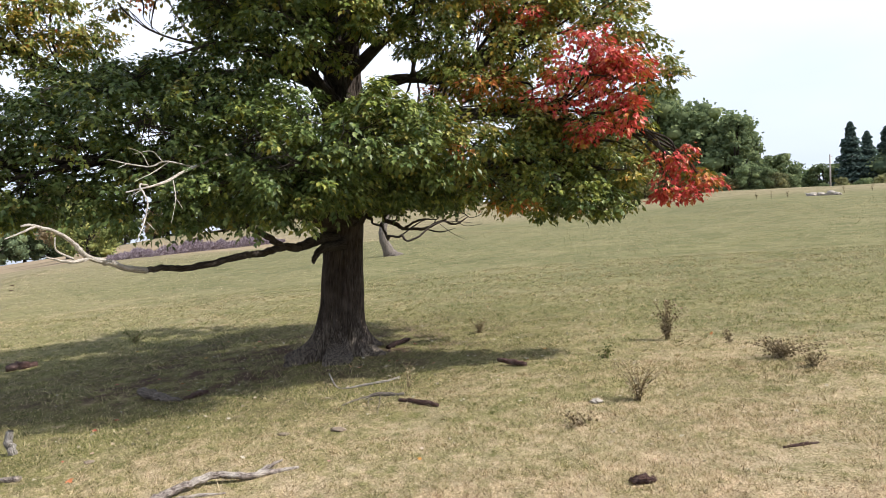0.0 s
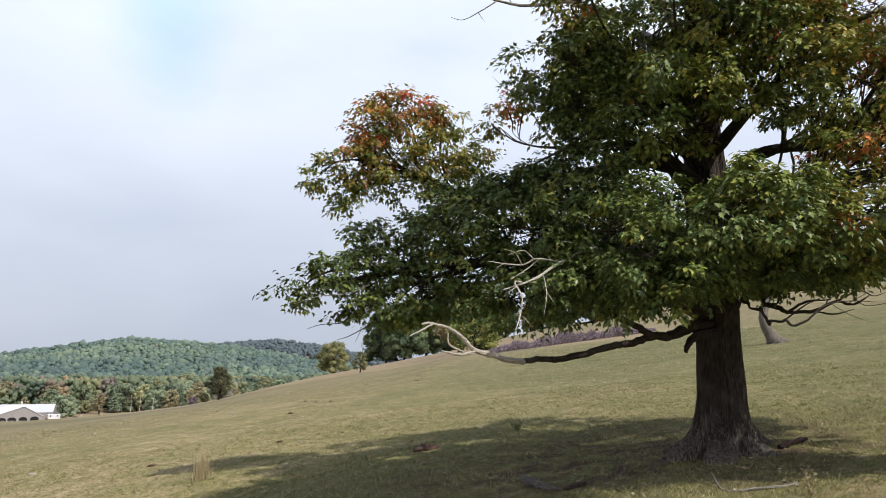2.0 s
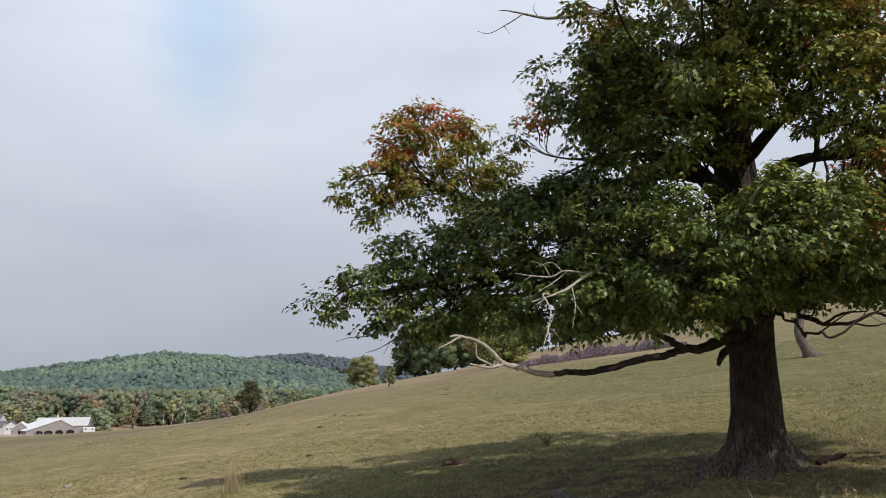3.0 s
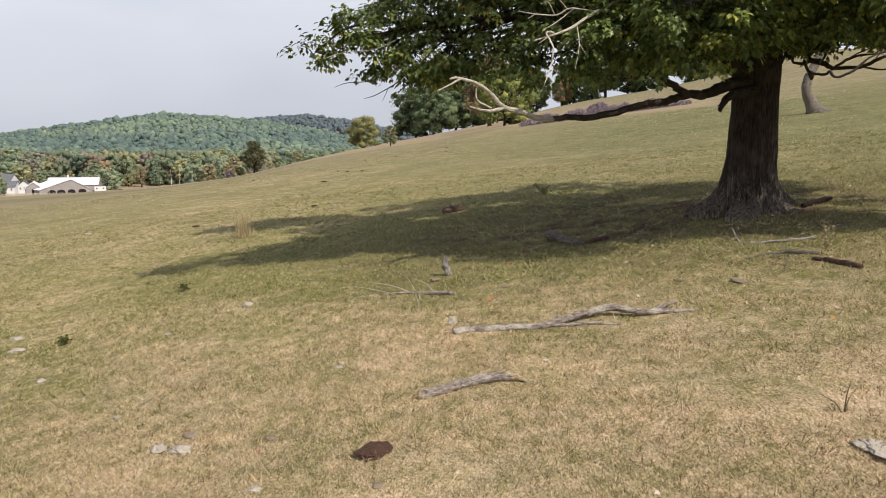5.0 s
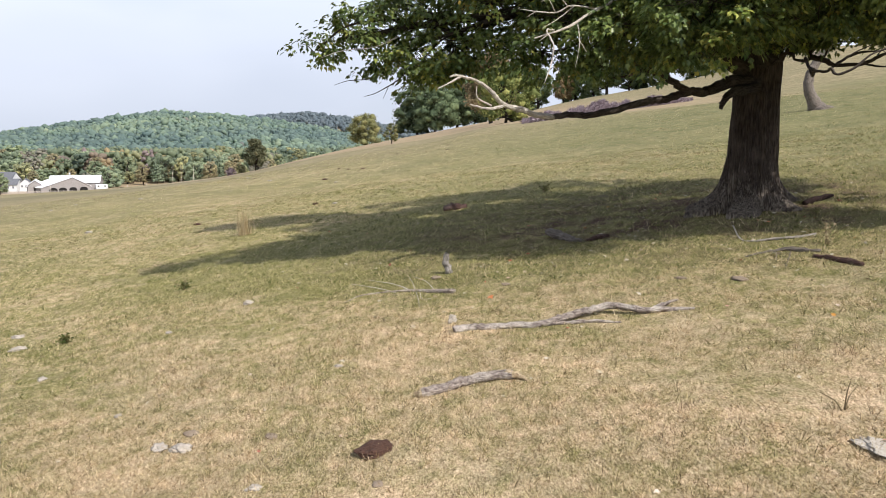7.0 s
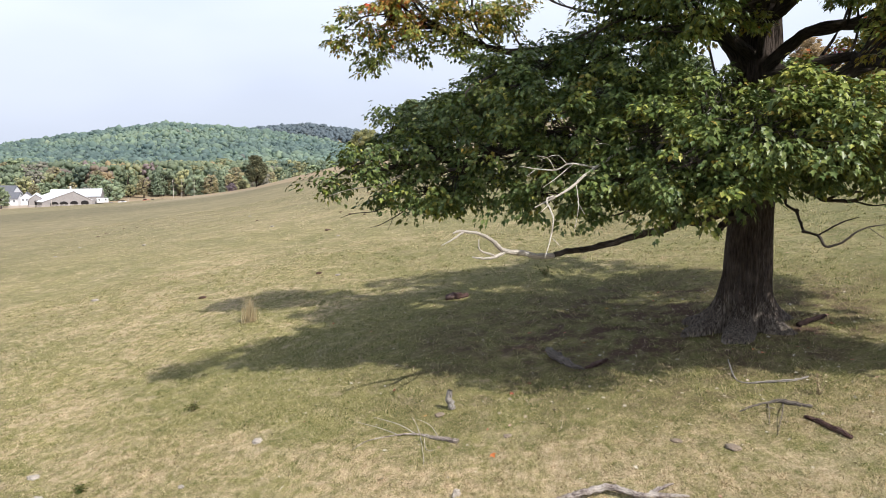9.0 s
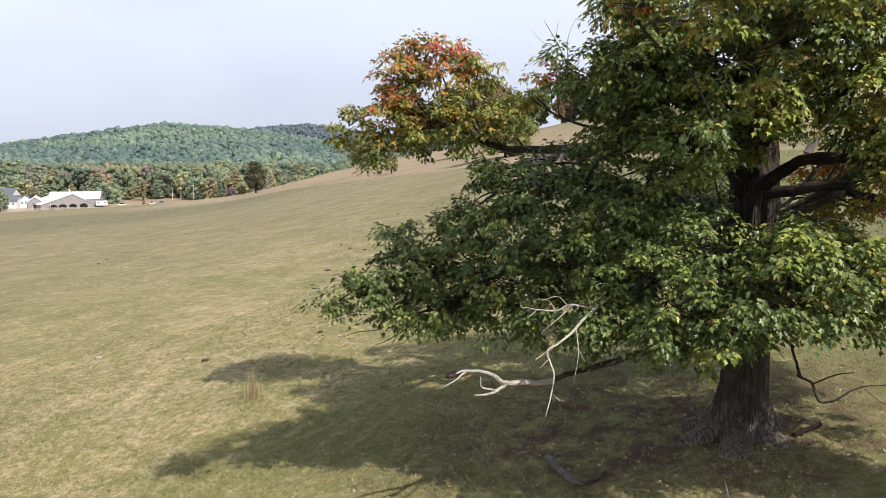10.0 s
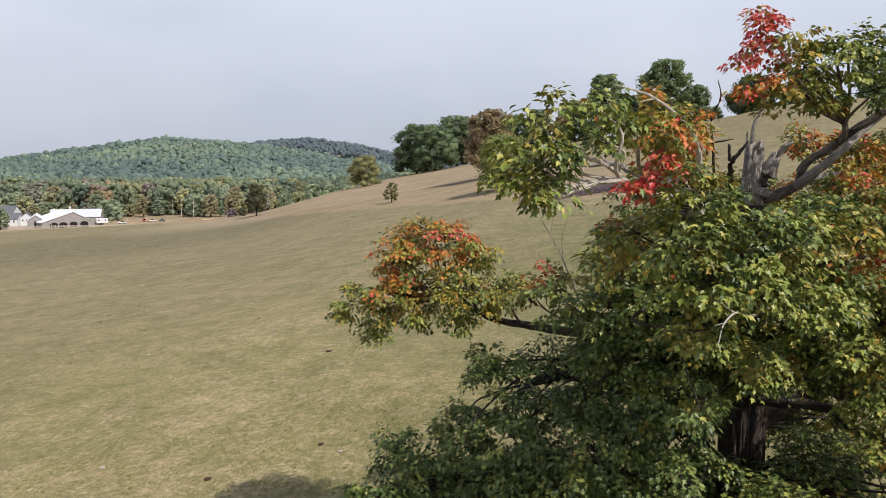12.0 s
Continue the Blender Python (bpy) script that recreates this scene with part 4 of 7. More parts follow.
LIMB_PATHS = {
    "low_left": [(6.0, 13.7, 3.0, 0.19), (4.5, 13.4, 3.6, 0.15), (2.5, 13.0, 4.0, 0.11), (0.5, 12.9, 3.9, 0.07), (-1.6, 12.5, 3.5, 0.03)],
    "low_front": [(6.0, 13.6, 3.2, 0.17), (5.0, 12.6, 3.9, 0.13), (3.6, 11.5, 4.0, 0.09), (2.2, 11.7, 3.9, 0.05)],
    "front": [(6.0, 13.5, 3.2, 0.16), (5.4, 11.8, 3.8, 0.11), (5.1, 10.0, 3.8, 0.06)],
    "right_low": [(6.1, 13.6, 3.7, 0.17), (7.0, 12.0, 4.0, 0.12), (8.2, 10.2, 4.2, 0.08), (9.2, 9.2, 4.0, 0.04)],
    "right_red": [(6.0, 13.5, 5.3, 0.12), (6.95, 12.35, 5.52, 0.085), (7.1, 11.85, 5.34, 0.07), (8.4, 9.7, 5.15, 0.055), (8.9, 8.6, 5.3, 0.03)],
    "right_tip": [(8.2, 10.2, 4.4, 0.07), (9.5, 9.2, 4.9, 0.05), (10.0, 8.4, 4.2, 0.03)],
    "right_mid": [(6.0, 13.5, 5.4, 0.13), (6.35, 12.55, 5.95, 0.10), (6.9, 11.8, 5.98, 0.085), (7.5, 10.9, 6.05, 0.08), (8.5, 10.2, 7.0, 0.05)],
    "crown_mid": [(6.0, 13.6, 6.0, 0.16), (5.0, 13.1, 6.7, 0.12), (4.2, 12.7, 7.5, 0.09), (3.2, 13.0, 8.3, 0.05)],
    "left_orange": [(5.9, 13.7, 5.2, 0.18), (5.35, 13.6, 6.0, 0.15), (4.6, 13.8, 6.22, 0.13), (3.1, 15.2, 6.2, 0.11), (1.95, 16.25, 6.16, 0.09), (1.15, 16.55, 6.27, 0.07), (0.3, 16.7, 6.65, 0.05), (-1.2, 16.4, 6.9, 0.025)],
    "left_spray": [(3.9, 13.2, 6.4, 0.036), (2.97, 13.86, 6.54, 0.022), (2.3, 14.3, 6.8, 0.014), (1.95, 14.4, 7.1, 0.008)],
    "left_mid": [(5.9, 13.7, 4.5, 0.15), (4.0, 14.0, 5.2, 0.11), (2.2, 14.1, 5.6, 0.07), (1.2, 13.2, 5.2, 0.03)],
    "top_yellow": [(6.0, 13.7, 8.4, 0.1), (4.8, 12.6, 9.2, 0.06), (4.0, 11.8, 10.0, 0.03)],
    "top_front": [(6.0, 13.7, 8.3, 0.12), (4.1, 11.4, 9.1, 0.075), (2.52, 9.3, 9.55, 0.05), (2.17, 8.74, 9.67, 0.038), (1.36, 8.1, 9.6, 0.02), (0.8, 7.7, 9.62, 0.012)],
    "upper_front": [(6.0, 13.7, 7.5, 0.14), (5.0, 11.5, 8.2, 0.1), (4.0, 9.8, 8.6, 0.06), (3.2, 9.0, 8.7, 0.03)],
    "mid_front": [(6.0, 13.7, 6.7, 0.14), (4.6, 12.3, 7.3, 0.1), (2.8, 11.8, 7.5, 0.05)],
    "top_right": [(6.2, 13.75, 9.2, 0.12), (6.85, 13.7, 9.5, 0.088), (6.8, 13.35, 9.9, 0.078), (7.2, 12.9, 10.35, 0.066), (7.05, 12.6, 10.7, 0.045), (6.4, 12.2, 11.2, 0.03)],
    "back": [(6.1, 13.9, 4.2, 0.17), (6.4, 16.0, 4.9, 0.11), (5.8, 18.3, 5.1, 0.05)],
    "right_back": [(6.2, 13.8, 4.6, 0.17), (8.4, 14.0, 5.6, 0.11), (10.6, 13.4, 6.3, 0.05)],
    "mid_fill": [(6.0, 13.6, 5.6, 0.12), (4.6, 12.8, 6.2, 0.08), (3.4, 12.6, 6.2, 0.04)],
    "high_fill": [(6.0, 13.6, 6.2, 0.12), (5.2, 12.4, 6.6, 0.08), (4.2, 11.8, 6.8, 0.04)],
    "front_sprays": [(6.0, 13.6, 5.6, 0.07), (5.4, 12.3, 6.1, 0.045), (4.8, 11.5, 6.3, 0.02)],
    "inner": [(6.05, 13.75, 3.4, 0.12), (5.6, 13.0, 4.0, 0.08), (4.4, 12.7, 4.6, 0.04)],
}
for i, key in enumerate(LIMB_PATHS):
    bleached = key == "top_front"
    bough(BOUGHS[key], LIMB_PATHS[key], 100 + 17 * i, mat=DEADWOOD if bleached else SNAGWOOD if key == "top_right" else LIMB, limb_label="bleached bare limb" if bleached else "")


def crook(path, seed, bend=0.11):
    """The same branch grown in short kinked lengths, knotty at each bend."""
    r = np.random.default_rng(seed)
    out = [path[0]]
    for a, b in zip(np.array(path, float)[:-1], np.array(path, float)[1:]):
        gap = float(np.linalg.norm(b[:3] - a[:3]))
        k = max(1, int(gap / 0.22))
        for i in range(1, k + 1):
            q = a + (b - a) * i / k
            if i < k:
                q[:3] += rnd(r, 3) * bend * gap / k * np.array((1, 1, 1.3))
            q[3] *= 0.82 + 0.42 * r.random()
            out.append(tuple(q))
    return out


def dead_wood(name, label, *paths, mat=DEADWOOD, sides=8, rough=0.09, seed=3, kinked=0.0):
    if kinked:
        paths = [crook(p, seed + 7 * i, kinked) for i, p in enumerate(paths)]
    return part(name, tubes(name, paths, mat, sides, 6, rough, seed), None, maple, label)


# the long low limb that sweeps down and out, bleached at its end
dead_wood("low_limb", "dark bark", [(5.90, 13.60, 2.78, 0.17), (5.55, 13.32, 2.84, 0.13), (5.20, 13.10, 2.78, 0.11), (4.90, 13.02, 2.66, 0.09), (4.69, 12.94, 2.63, 0.080), (4.40, 12.86, 2.62, 0.073), (4.18, 12.79, 2.54, 0.068), (3.85, 12.68, 2.47, 0.064), (3.52, 12.57, 2.42, 0.061), (3.05, 12.50, 2.28, 0.059), (2.58, 12.38, 2.19, 0.052), (2.2, 12.1, 2.19, 0.050), (1.85, 11.86, 2.14, 0.046)], mat=LIMB, rough=0.13)
dead_wood("side_limb", "dark limb rising from the low limb", [(4.45, 12.88, 2.62, 0.07), (4.0, 12.7, 2.85, 0.055), (3.4, 12.5, 3.05, 0.045), (2.8, 12.4, 3.4, 0.03)], [(3.6, 12.55, 3.0, 0.03), (3.2, 12.3, 2.85, 0.02), (2.9, 12.1, 2.8, 0.008)], mat=LIMB, rough=0.16)
dead_wood("crooked_branch", "crooked dark branches hanging under the crown", [(6.2, 13.3, 3.55, 0.055), (6.6, 12.9, 3.25, 0.045), (6.85, 12.5, 3.05, 0.038), (7.2, 12.3, 3.05, 0.032), (7.5, 12.1, 3.2, 0.024), (8.0, 11.9, 3.3, 0.010)], [(6.85, 12.5, 3.05, 0.024), (7.0, 12.2, 3.2, 0.018), (7.3, 11.9, 3.22, 0.008)],
          [(7.2, 12.3, 3.05, 0.018), (7.45, 12.1, 2.98, 0.012), (7.7, 11.9, 3.05, 0.005)], [(6.6, 12.9, 3.25, 0.022), (6.75, 12.5, 3.4, 0.015), (7.1, 12.3, 3.42, 0.006)], [(7.5, 12.1, 3.2, 0.014), (7.75, 11.8, 3.36, 0.010), (8.15, 11.6, 3.34, 0.004)], [(7.35, 12.2, 3.1, 0.012), (7.6, 12.4, 3.3, 0.009), (8.0, 12.3, 3.45, 0.004)], [(7.75, 12.0, 3.25, 0.009), (8.0, 12.0, 3.12, 0.006), (8.3, 11.8, 3.16, 0.003)], mat=LIMB, rough=0.16, kinked=0.30)
dead_wood("low_limb_end", "bleached forked limb end", [(1.88, 11.87, 2.14, 0.052), (1.54, 11.63, 2.18, 0.046), (1.30, 11.45, 2.25, 0.050), (1.08, 11.28, 2.29, 0.040), (0.90, 11.10, 2.39, 0.037), (0.79, 11.00, 2.51, 0.031), (0.56, 10.81, 2.64, 0.025), (0.28, 10.64, 2.70, 0.019), (0.16, 10.57, 2.68, 0.014)],
          [(1.04, 11.26, 2.31, 0.032), (0.80, 11.00, 2.24, 0.024), (0.58, 10.79, 2.26, 0.016), (0.46, 10.70, 2.29, 0.010)],
          [(0.80, 10.98, 2.28, 0.019), (0.58, 10.79, 2.39, 0.013), (0.56, 10.77, 2.56, 0.007)], [(0.32, 10.66, 2.69, 0.018), (0.14, 10.52, 2.58, 0.012), (-0.02, 10.48, 2.50, 0.006)], rough=0.14)
dead_wood("dead_branch", "bare white dead branch, forked", [(3.5, 11.6, 3.75, 0.0170), (3.3, 11.35, 3.88, 0.0272), (2.92, 11.13, 3.95, 0.0272), (2.3, 10.73, 3.64, 0.0218), (1.79, 10.27, 3.32, 0.0177), (1.3, 9.85, 3.12, 0.0088)],
          [(1.6, 10.1, 3.26, 0.0129), (1.46, 9.85, 3.22, 0.0129), (1.52, 9.6, 3.0, 0.0109), (1.48, 9.5, 2.75, 0.0095), (1.36, 9.25, 2.47, 0.0041)],
          [(2.35, 10.75, 3.66, 0.0150), (1.95, 10.8, 3.72, 0.0129), (1.7, 10.8, 3.62, 0.0109), (1.17, 10.82, 3.68, 0.0047)],
          [(2.0, 10.8, 3.72, 0.0095), (1.75, 10.7, 3.52, 0.0068), (1.5, 10.55, 3.36, 0.0027)], [(1.9, 10.8, 3.72, 0.0088), (1.75, 10.8, 3.85, 0.0061), (1.5, 10.8, 3.78, 0.0027)],
          [(2.0, 10.5, 3.42, 0.0082), (1.98, 10.2, 3.1, 0.0061), (1.9, 10.05, 2.75, 0.0027)], [(2.55, 10.9, 3.7, 0.0129), (2.85, 11.0, 3.55, 0.0109), (3.2, 11.1, 3.55, 0.0061)],
          [(1.5, 9.5, 2.72, 0.0047), (1.6, 9.5, 2.62, 0.0027)],
          [(1.72, 10.8, 3.63, 0.008), (1.60, 10.72, 3.80, 0.005), (1.42, 10.65, 3.84, 0.003)], [(1.45, 10.8, 3.65, 0.006), (1.30, 10.7, 3.55, 0.003)], [(2.75, 11.05, 3.88, 0.009), (2.55, 11.0, 4.02, 0.006), (2.30, 10.9, 4.00, 0.003)],
          [(1.98, 10.3, 3.18, 0.005), (2.08, 10.2, 2.98, 0.003)], [(1.47, 9.75, 3.15, 0.006), (1.33, 9.65, 3.05, 0.003)], rough=0.16)
dead_wood("bare_branch", "grey broken side branch", [(3.35, 11.3, 3.85, 0.024), (3.45, 11.0, 4.1, 0.021), (3.3, 10.9, 4.4, 0.016), (3.34, 10.85, 4.7, 0.006)],
          [(3.4, 11.1, 4.0, 0.018), (3.8, 11.0, 4.2, 0.013), (4.1, 10.9, 4.55, 0.006)], mat=GREYWOOD)
dead_wood("drooping_branch", "crooked dark branch with bare twigs", [(6.0, 13.3, 3.3, 0.0342), (5.69, 11.64, 3.12, 0.0228), (5.35, 10.3, 2.72, 0.0190), (5.26, 9.51, 2.60, 0.0171), (5.42, 9.4, 2.68, 0.0152), (5.6, 9.32, 2.85, 0.0114), (5.9, 9.29, 2.92, 0.0062), (6.3, 9.2, 2.9, 0.0028)],
          [(5.4, 10.0, 2.7, 0.0114), (5.6, 9.8, 2.9, 0.0086), (5.75, 9.6, 3.0, 0.0038)], [(5.7, 9.3, 2.88, 0.0052), (5.9, 9.2, 2.72, 0.0033), (6.1, 9.1, 2.62, 0.0015)],
          [(5.95, 9.3, 2.9, 0.0048), (6.25, 9.3, 3.05, 0.0024)], mat=LIMB, rough=0.14, kinked=0.26)
dead_wood("broken_stub", "dark rotten stub", [(5.85, 13.4, 2.72, 0.12), (5.45, 13.1, 2.68, 0.085), (5.24, 12.95, 2.58, 0.065), (5.10, 12.9, 2.44, 0.052), (5.06, 12.88, 2.36, 0.045)], mat=LIMB, rough=0.2)
dead_wood("curled_branch", "long bare grey branch", [(4.1, 11.3, 9.2, 0.06), (3.75, 10.4, 9.5, 0.05), (3.53, 9.87, 10.06, 0.04), (3.2, 9.42, 10.39, 0.03), (2.6, 8.94, 10.7, 0.02), (1.99, 8.45, 10.8, 0.007)],
          [(3.1, 9.35, 10.42, 0.016), (2.95, 9.3, 10.62, 0.006)], [(2.6, 8.94, 10.68, 0.012), (2.35, 8.8, 10.62, 0.005)])
dead_wood("bare_limb_tip", "long bare bleached limb tip", [(4.68, 13.60, 9.23, 0.100), (4.28, 13.70, 9.48, 0.085), (3.68, 13.90, 9.77, 0.060), (3.38, 14.00, 9.92, 0.050), (2.86, 14.10, 9.89, 0.040), (2.34, 14.20, 9.91, 0.032), (1.79, 14.20, 10.02, 0.022), (1.51, 14.20, 10.08, 0.014), (1.29, 14.20, 10.09, 0.006)], [(1.84, 14.20, 10.01, 0.016), (1.46, 14.20, 9.75, 0.012), (1.08, 14.20, 9.54, 0.008), (0.81, 14.20, 9.59, 0.004)], [(1.41, 14.20, 9.72, 0.009), (1.49, 14.20, 9.59, 0.006), (1.55, 14.20, 9.51, 0.003)], [(3.27, 14.00, 9.91, 0.030), (3.11, 14.00, 10.06, 0.020), (2.94, 14.00, 10.22, 0.010)], [(2.17, 14.20, 9.93, 0.012), (2.06, 14.20, 10.12, 0.008), (2.09, 14.20, 10.25, 0.004)], mat=GREYWOOD)
dead_wood("bare_limb", "thick bare grey limb from the broken leader", [(6.0, 13.7, 8.3, 0.14), (5.2, 13.6, 8.75, 0.12), (4.6, 13.6, 9.0, 0.10)], mat=GREYWOOD)
dead_wood("bare_top_limb", "bare bleached fork", [(2.4, 9.1, 9.6, 0.035), (1.95, 8.5, 9.85, 0.026), (1.6, 8.2, 9.95, 0.018), (1.2, 7.8, 10.1, 0.007)], [(1.7, 8.25, 9.9, 0.014), (1.5, 8.0, 10.1, 0.006)],
          [(1.5, 8.2, 9.62, 0.015), (1.2, 7.9, 9.45, 0.006)])
dead_wood("snag_splinter", "split grey snag of the broken leader", [(6.05, 13.7, 9.2, 0.2), (6.3, 13.6, 9.9, 0.14), (6.36, 13.55, 10.15, 0.05)], [(6.25, 13.6, 9.8, 0.07), (6.45, 13.5, 10.2, 0.055), (6.62, 13.45, 10.33, 0.035)],
          [(5.95, 13.72, 10.3, 0.05), (5.98, 13.7, 10.7, 0.035), (6.13, 13.63, 11.05, 0.02), (6.22, 13.6, 11.3, 0.008)], mat=GREYWOOD, rough=0.06)
dead_wood("snag_prong", "thin dark dead prongs", [(5.2, 12.8, 9.5, 0.05), (5.06, 12.5, 9.9, 0.045), (5.2, 12.5, 10.08, 0.035), (5.35, 12.5, 10.3, 0.015)], [(5.04, 12.5, 9.95, 0.03), (5.02, 12.5, 10.25, 0.02)],
          [(5.0, 13.1, 9.3, 0.03), (4.98, 13.07, 10.0, 0.025), (4.9, 13.07, 10.7, 0.02), (5.03, 13.0, 11.1, 0.015), (4.96, 12.99, 11.42, 0.006)], [(4.95, 13.05, 10.3, 0.018), (5.15, 13.0, 10.33, 0.012), (5.3, 13.0, 10.36, 0.006)], mat=LIMB, rough=0.18)
dead_wood("leaning_limb", "silvery dead limb leaning out", [(6.7, 13.4, 9.5, 0.10), (7.06, 12.8, 10.05, 0.075), (7.68, 12.85, 10.6, 0.055), (8.4, 12.8, 11.2, 0.04)], [(6.9, 13.4, 9.6, 0.06), (7.4, 13.3, 9.72, 0.05), (7.8, 13.2, 9.6, 0.03)], mat=GREYWOOD, rough=0.06)
dead_wood("twig", "thin dark twig with few leaves", [(3.9, 13.2, 6.4, 0.04), (3.47, 13.44, 6.5, 0.03), (2.97, 13.86, 6.56, 0.025), (2.56, 14.22, 6.7, 0.02), (2.13, 14.43, 6.91, 0.015), (1.89, 14.47, 7.19, 0.008)],
          [(2.3, 14.35, 6.85, 0.01), (2.25, 14.35, 7.1, 0.008), (2.3, 14.3, 7.4, 0.005)], mat=LIMB)
dead_wood("bare_twig", "bare grey twigs at the crown's edge", [(9.1, 9.4, 6.9, 0.02), (9.4, 8.97, 7.18, 0.014), (9.6, 8.6, 7.45, 0.009), (9.81, 8.33, 7.48, 0.006), (10.0, 8.2, 7.6, 0.003)], [(9.4, 8.97, 7.18, 0.009), (9.42, 8.8, 7.43, 0.007), (9.4, 8.64, 7.7, 0.003)],
          [(9.46, 8.98, 7.06, 0.008), (9.57, 8.88, 7.03, 0.006), (9.61, 8.9, 6.92, 0.003)], [(9.6, 8.6, 7.45, 0.006), (9.62, 8.5, 7.65, 0.003)], [(9.6, 8.62, 7.43, 0.006), (9.8, 8.5, 7.34, 0.003)], mat=LIMB)
dead_wood("upper_limb", "dark crooked limb", [(6.0, 13.5, 6.3, 0.13), (6.59, 11.57, 7.18, 0.08), (7.09, 10.94, 7.61, 0.06), (7.46, 10.47, 7.76, 0.05), (7.78, 10.1, 7.76, 0.03)], [(7.17, 10.87, 7.62, 0.04), (6.97, 10.73, 7.89, 0.03), (6.77, 10.57, 8.17, 0.015)], mat=LIMB)
dead_wood("lower_twig", "thin bare twigs under the crown", [(-0.6, 12.75, 2.95, 0.012), (-0.76, 12.75, 2.81, 0.01), (-1.11, 12.74, 2.61, 0.007), (-1.33, 12.72, 2.54, 0.003)], [(-1.0, 12.72, 2.95, 0.01), (-1.25, 12.71, 2.84, 0.008), (-1.6, 12.67, 2.81, 0.006), (-1.85, 12.64, 2.73, 0.003)], [(-0.9, 12.75, 2.72, 0.006), (-1.0, 12.7, 2.5, 0.003)], mat=LIMB)
dead_wood("grey_twig", "bare grey twig along the leaves", [(-0.74, 12.42, 3.5, 0.014), (-1.12, 12.3, 3.33, 0.01), (-1.63, 12.2, 3.26, 0.007), (-2.03, 12.2, 3.13, 0.003)], mat=DEADWOOD)
dead_wood("outer_limb", "dark limb rising to the crown's side", [(7.15, 12.95, 10.3, 0.075), (7.87, 12.71, 10.86, 0.06), (8.8, 12.6, 11.2, 0.05), (9.6, 12.4, 11.4, 0.02)], mat=LIMB)

dead_wood("dead_twig", "small bare white dead twig among the leaves", [(4.0, 8.9, 7.95, 0.020), (3.72, 8.5, 8.02, 0.016), (3.45, 8.2, 8.12, 0.013), (3.24, 8.02, 8.02, 0.010), (3.16, 7.96, 7.78, 0.005)], [(3.45, 8.2, 8.12, 0.009), (3.30, 8.1, 8.20, 0.006), (3.20, 8.0, 8.28, 0.003)],
          [(3.60, 8.35, 8.07, 0.008), (3.62, 8.2, 8.22, 0.005), (3.55, 8.1, 8.32, 0.003)], [(3.28, 8.05, 8.04, 0.006), (3.10, 7.95, 8.02, 0.003)])
dead_wood("bare_twigs", "spray of bare grey twigs", [(2.97, 13.86, 6.56, 0.022), (2.75, 14.5, 7.3, 0.018), (2.55, 14.9, 7.9, 0.014), (2.30, 15.0, 8.4, 0.010), (2.05, 15.0, 8.8, 0.004)], [(2.55, 14.9, 7.9, 0.009), (2.55, 15.0, 8.4, 0.006), (2.70, 15.0, 8.85, 0.003)],
          [(2.40, 15.0, 8.2, 0.008), (2.05, 15.0, 8.35, 0.005), (1.80, 15.0, 8.6, 0.003)], [(2.30, 15.0, 8.4, 0.006), (2.35, 15.0, 8.8, 0.003)], [(2.65, 14.7, 7.6, 0.010), (2.25, 14.8, 7.8, 0.006), (1.95, 14.8, 8.1, 0.003)], mat=GREYWOOD)


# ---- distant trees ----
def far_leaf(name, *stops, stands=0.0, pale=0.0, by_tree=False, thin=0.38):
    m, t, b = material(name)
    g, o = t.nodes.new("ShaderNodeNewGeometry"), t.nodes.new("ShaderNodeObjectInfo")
    # pale mixes a grey-green distance haze into the leaf colours
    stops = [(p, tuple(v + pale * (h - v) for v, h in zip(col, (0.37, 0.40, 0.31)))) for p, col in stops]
    if by_tree:
        at = t.nodes.new("ShaderNodeAttribute")
        at.attribute_name = "tone"
        c = ramp(t, at.outputs["Fac"], *stops)
        c = mixc(t, 1.0, c, ramp(t, g.outputs["Random Per Island"], (0.0, (0.90, 0.90, 0.90)), (1.0, (1.08, 1.08, 1.08))), "MULTIPLY")
    else:
        c = ramp(t, g.outputs["Random Per Island"], *stops)
    hsv = node(t, "HueSaturation", Saturation=0.9)
    mr = node(t, "MapRange")
    mr.inputs["To Min"].default_value, mr.inputs["To Max"].default_value = 0.85, 1.3
    t.links.new(o.outputs["Random"], mr.inputs["Value"])
    t.links.new(mr.outputs[0], hsv.inputs["Value"])
    if stands:
        # stands of one kind make broad lighter and darker patches
        c = mixc(t, ramp(t, noise_tex(t, coords(t), stands, 4.0, 0.6), (0.40, (0, 0, 0)), (0.60, (1, 1, 1))), mixc(t, 1.0, c, (0.74, 0.80, 0.88), "MULTIPLY"), c)
        c = mixc(t, ramp(t, noise_tex(t, coords(t), stands * 9, 2.0, 0.5), (0.42, (0, 0, 0)), (0.60, (1, 1, 1))), mixc(t, 1.0, c, (0.82, 0.86, 0.90), "MULTIPLY"), c)
    t.links.new(c, hsv.inputs["Color"])
    t.links.new(hsv.outputs[0], b.inputs["Base Color"])
    b.inputs["Roughness"].default_value, b.inputs["Specular IOR Level"].default_value = 0.8, 0.15
    tr, mx = t.nodes.new("ShaderNodeBsdfTranslucent"), t.nodes.new("ShaderNodeMixShader")
    t.links.new(hsv.outputs[0], tr.inputs[0])
    mx.inputs[0].default_value = thin
    t.links.new(b.outputs[0], mx.inputs[1])
    t.links.new(tr.outputs[0], mx.inputs[2])
    t.links.new(mx.outputs[0], t.nodes["Material Output"].inputs[0])
    return m


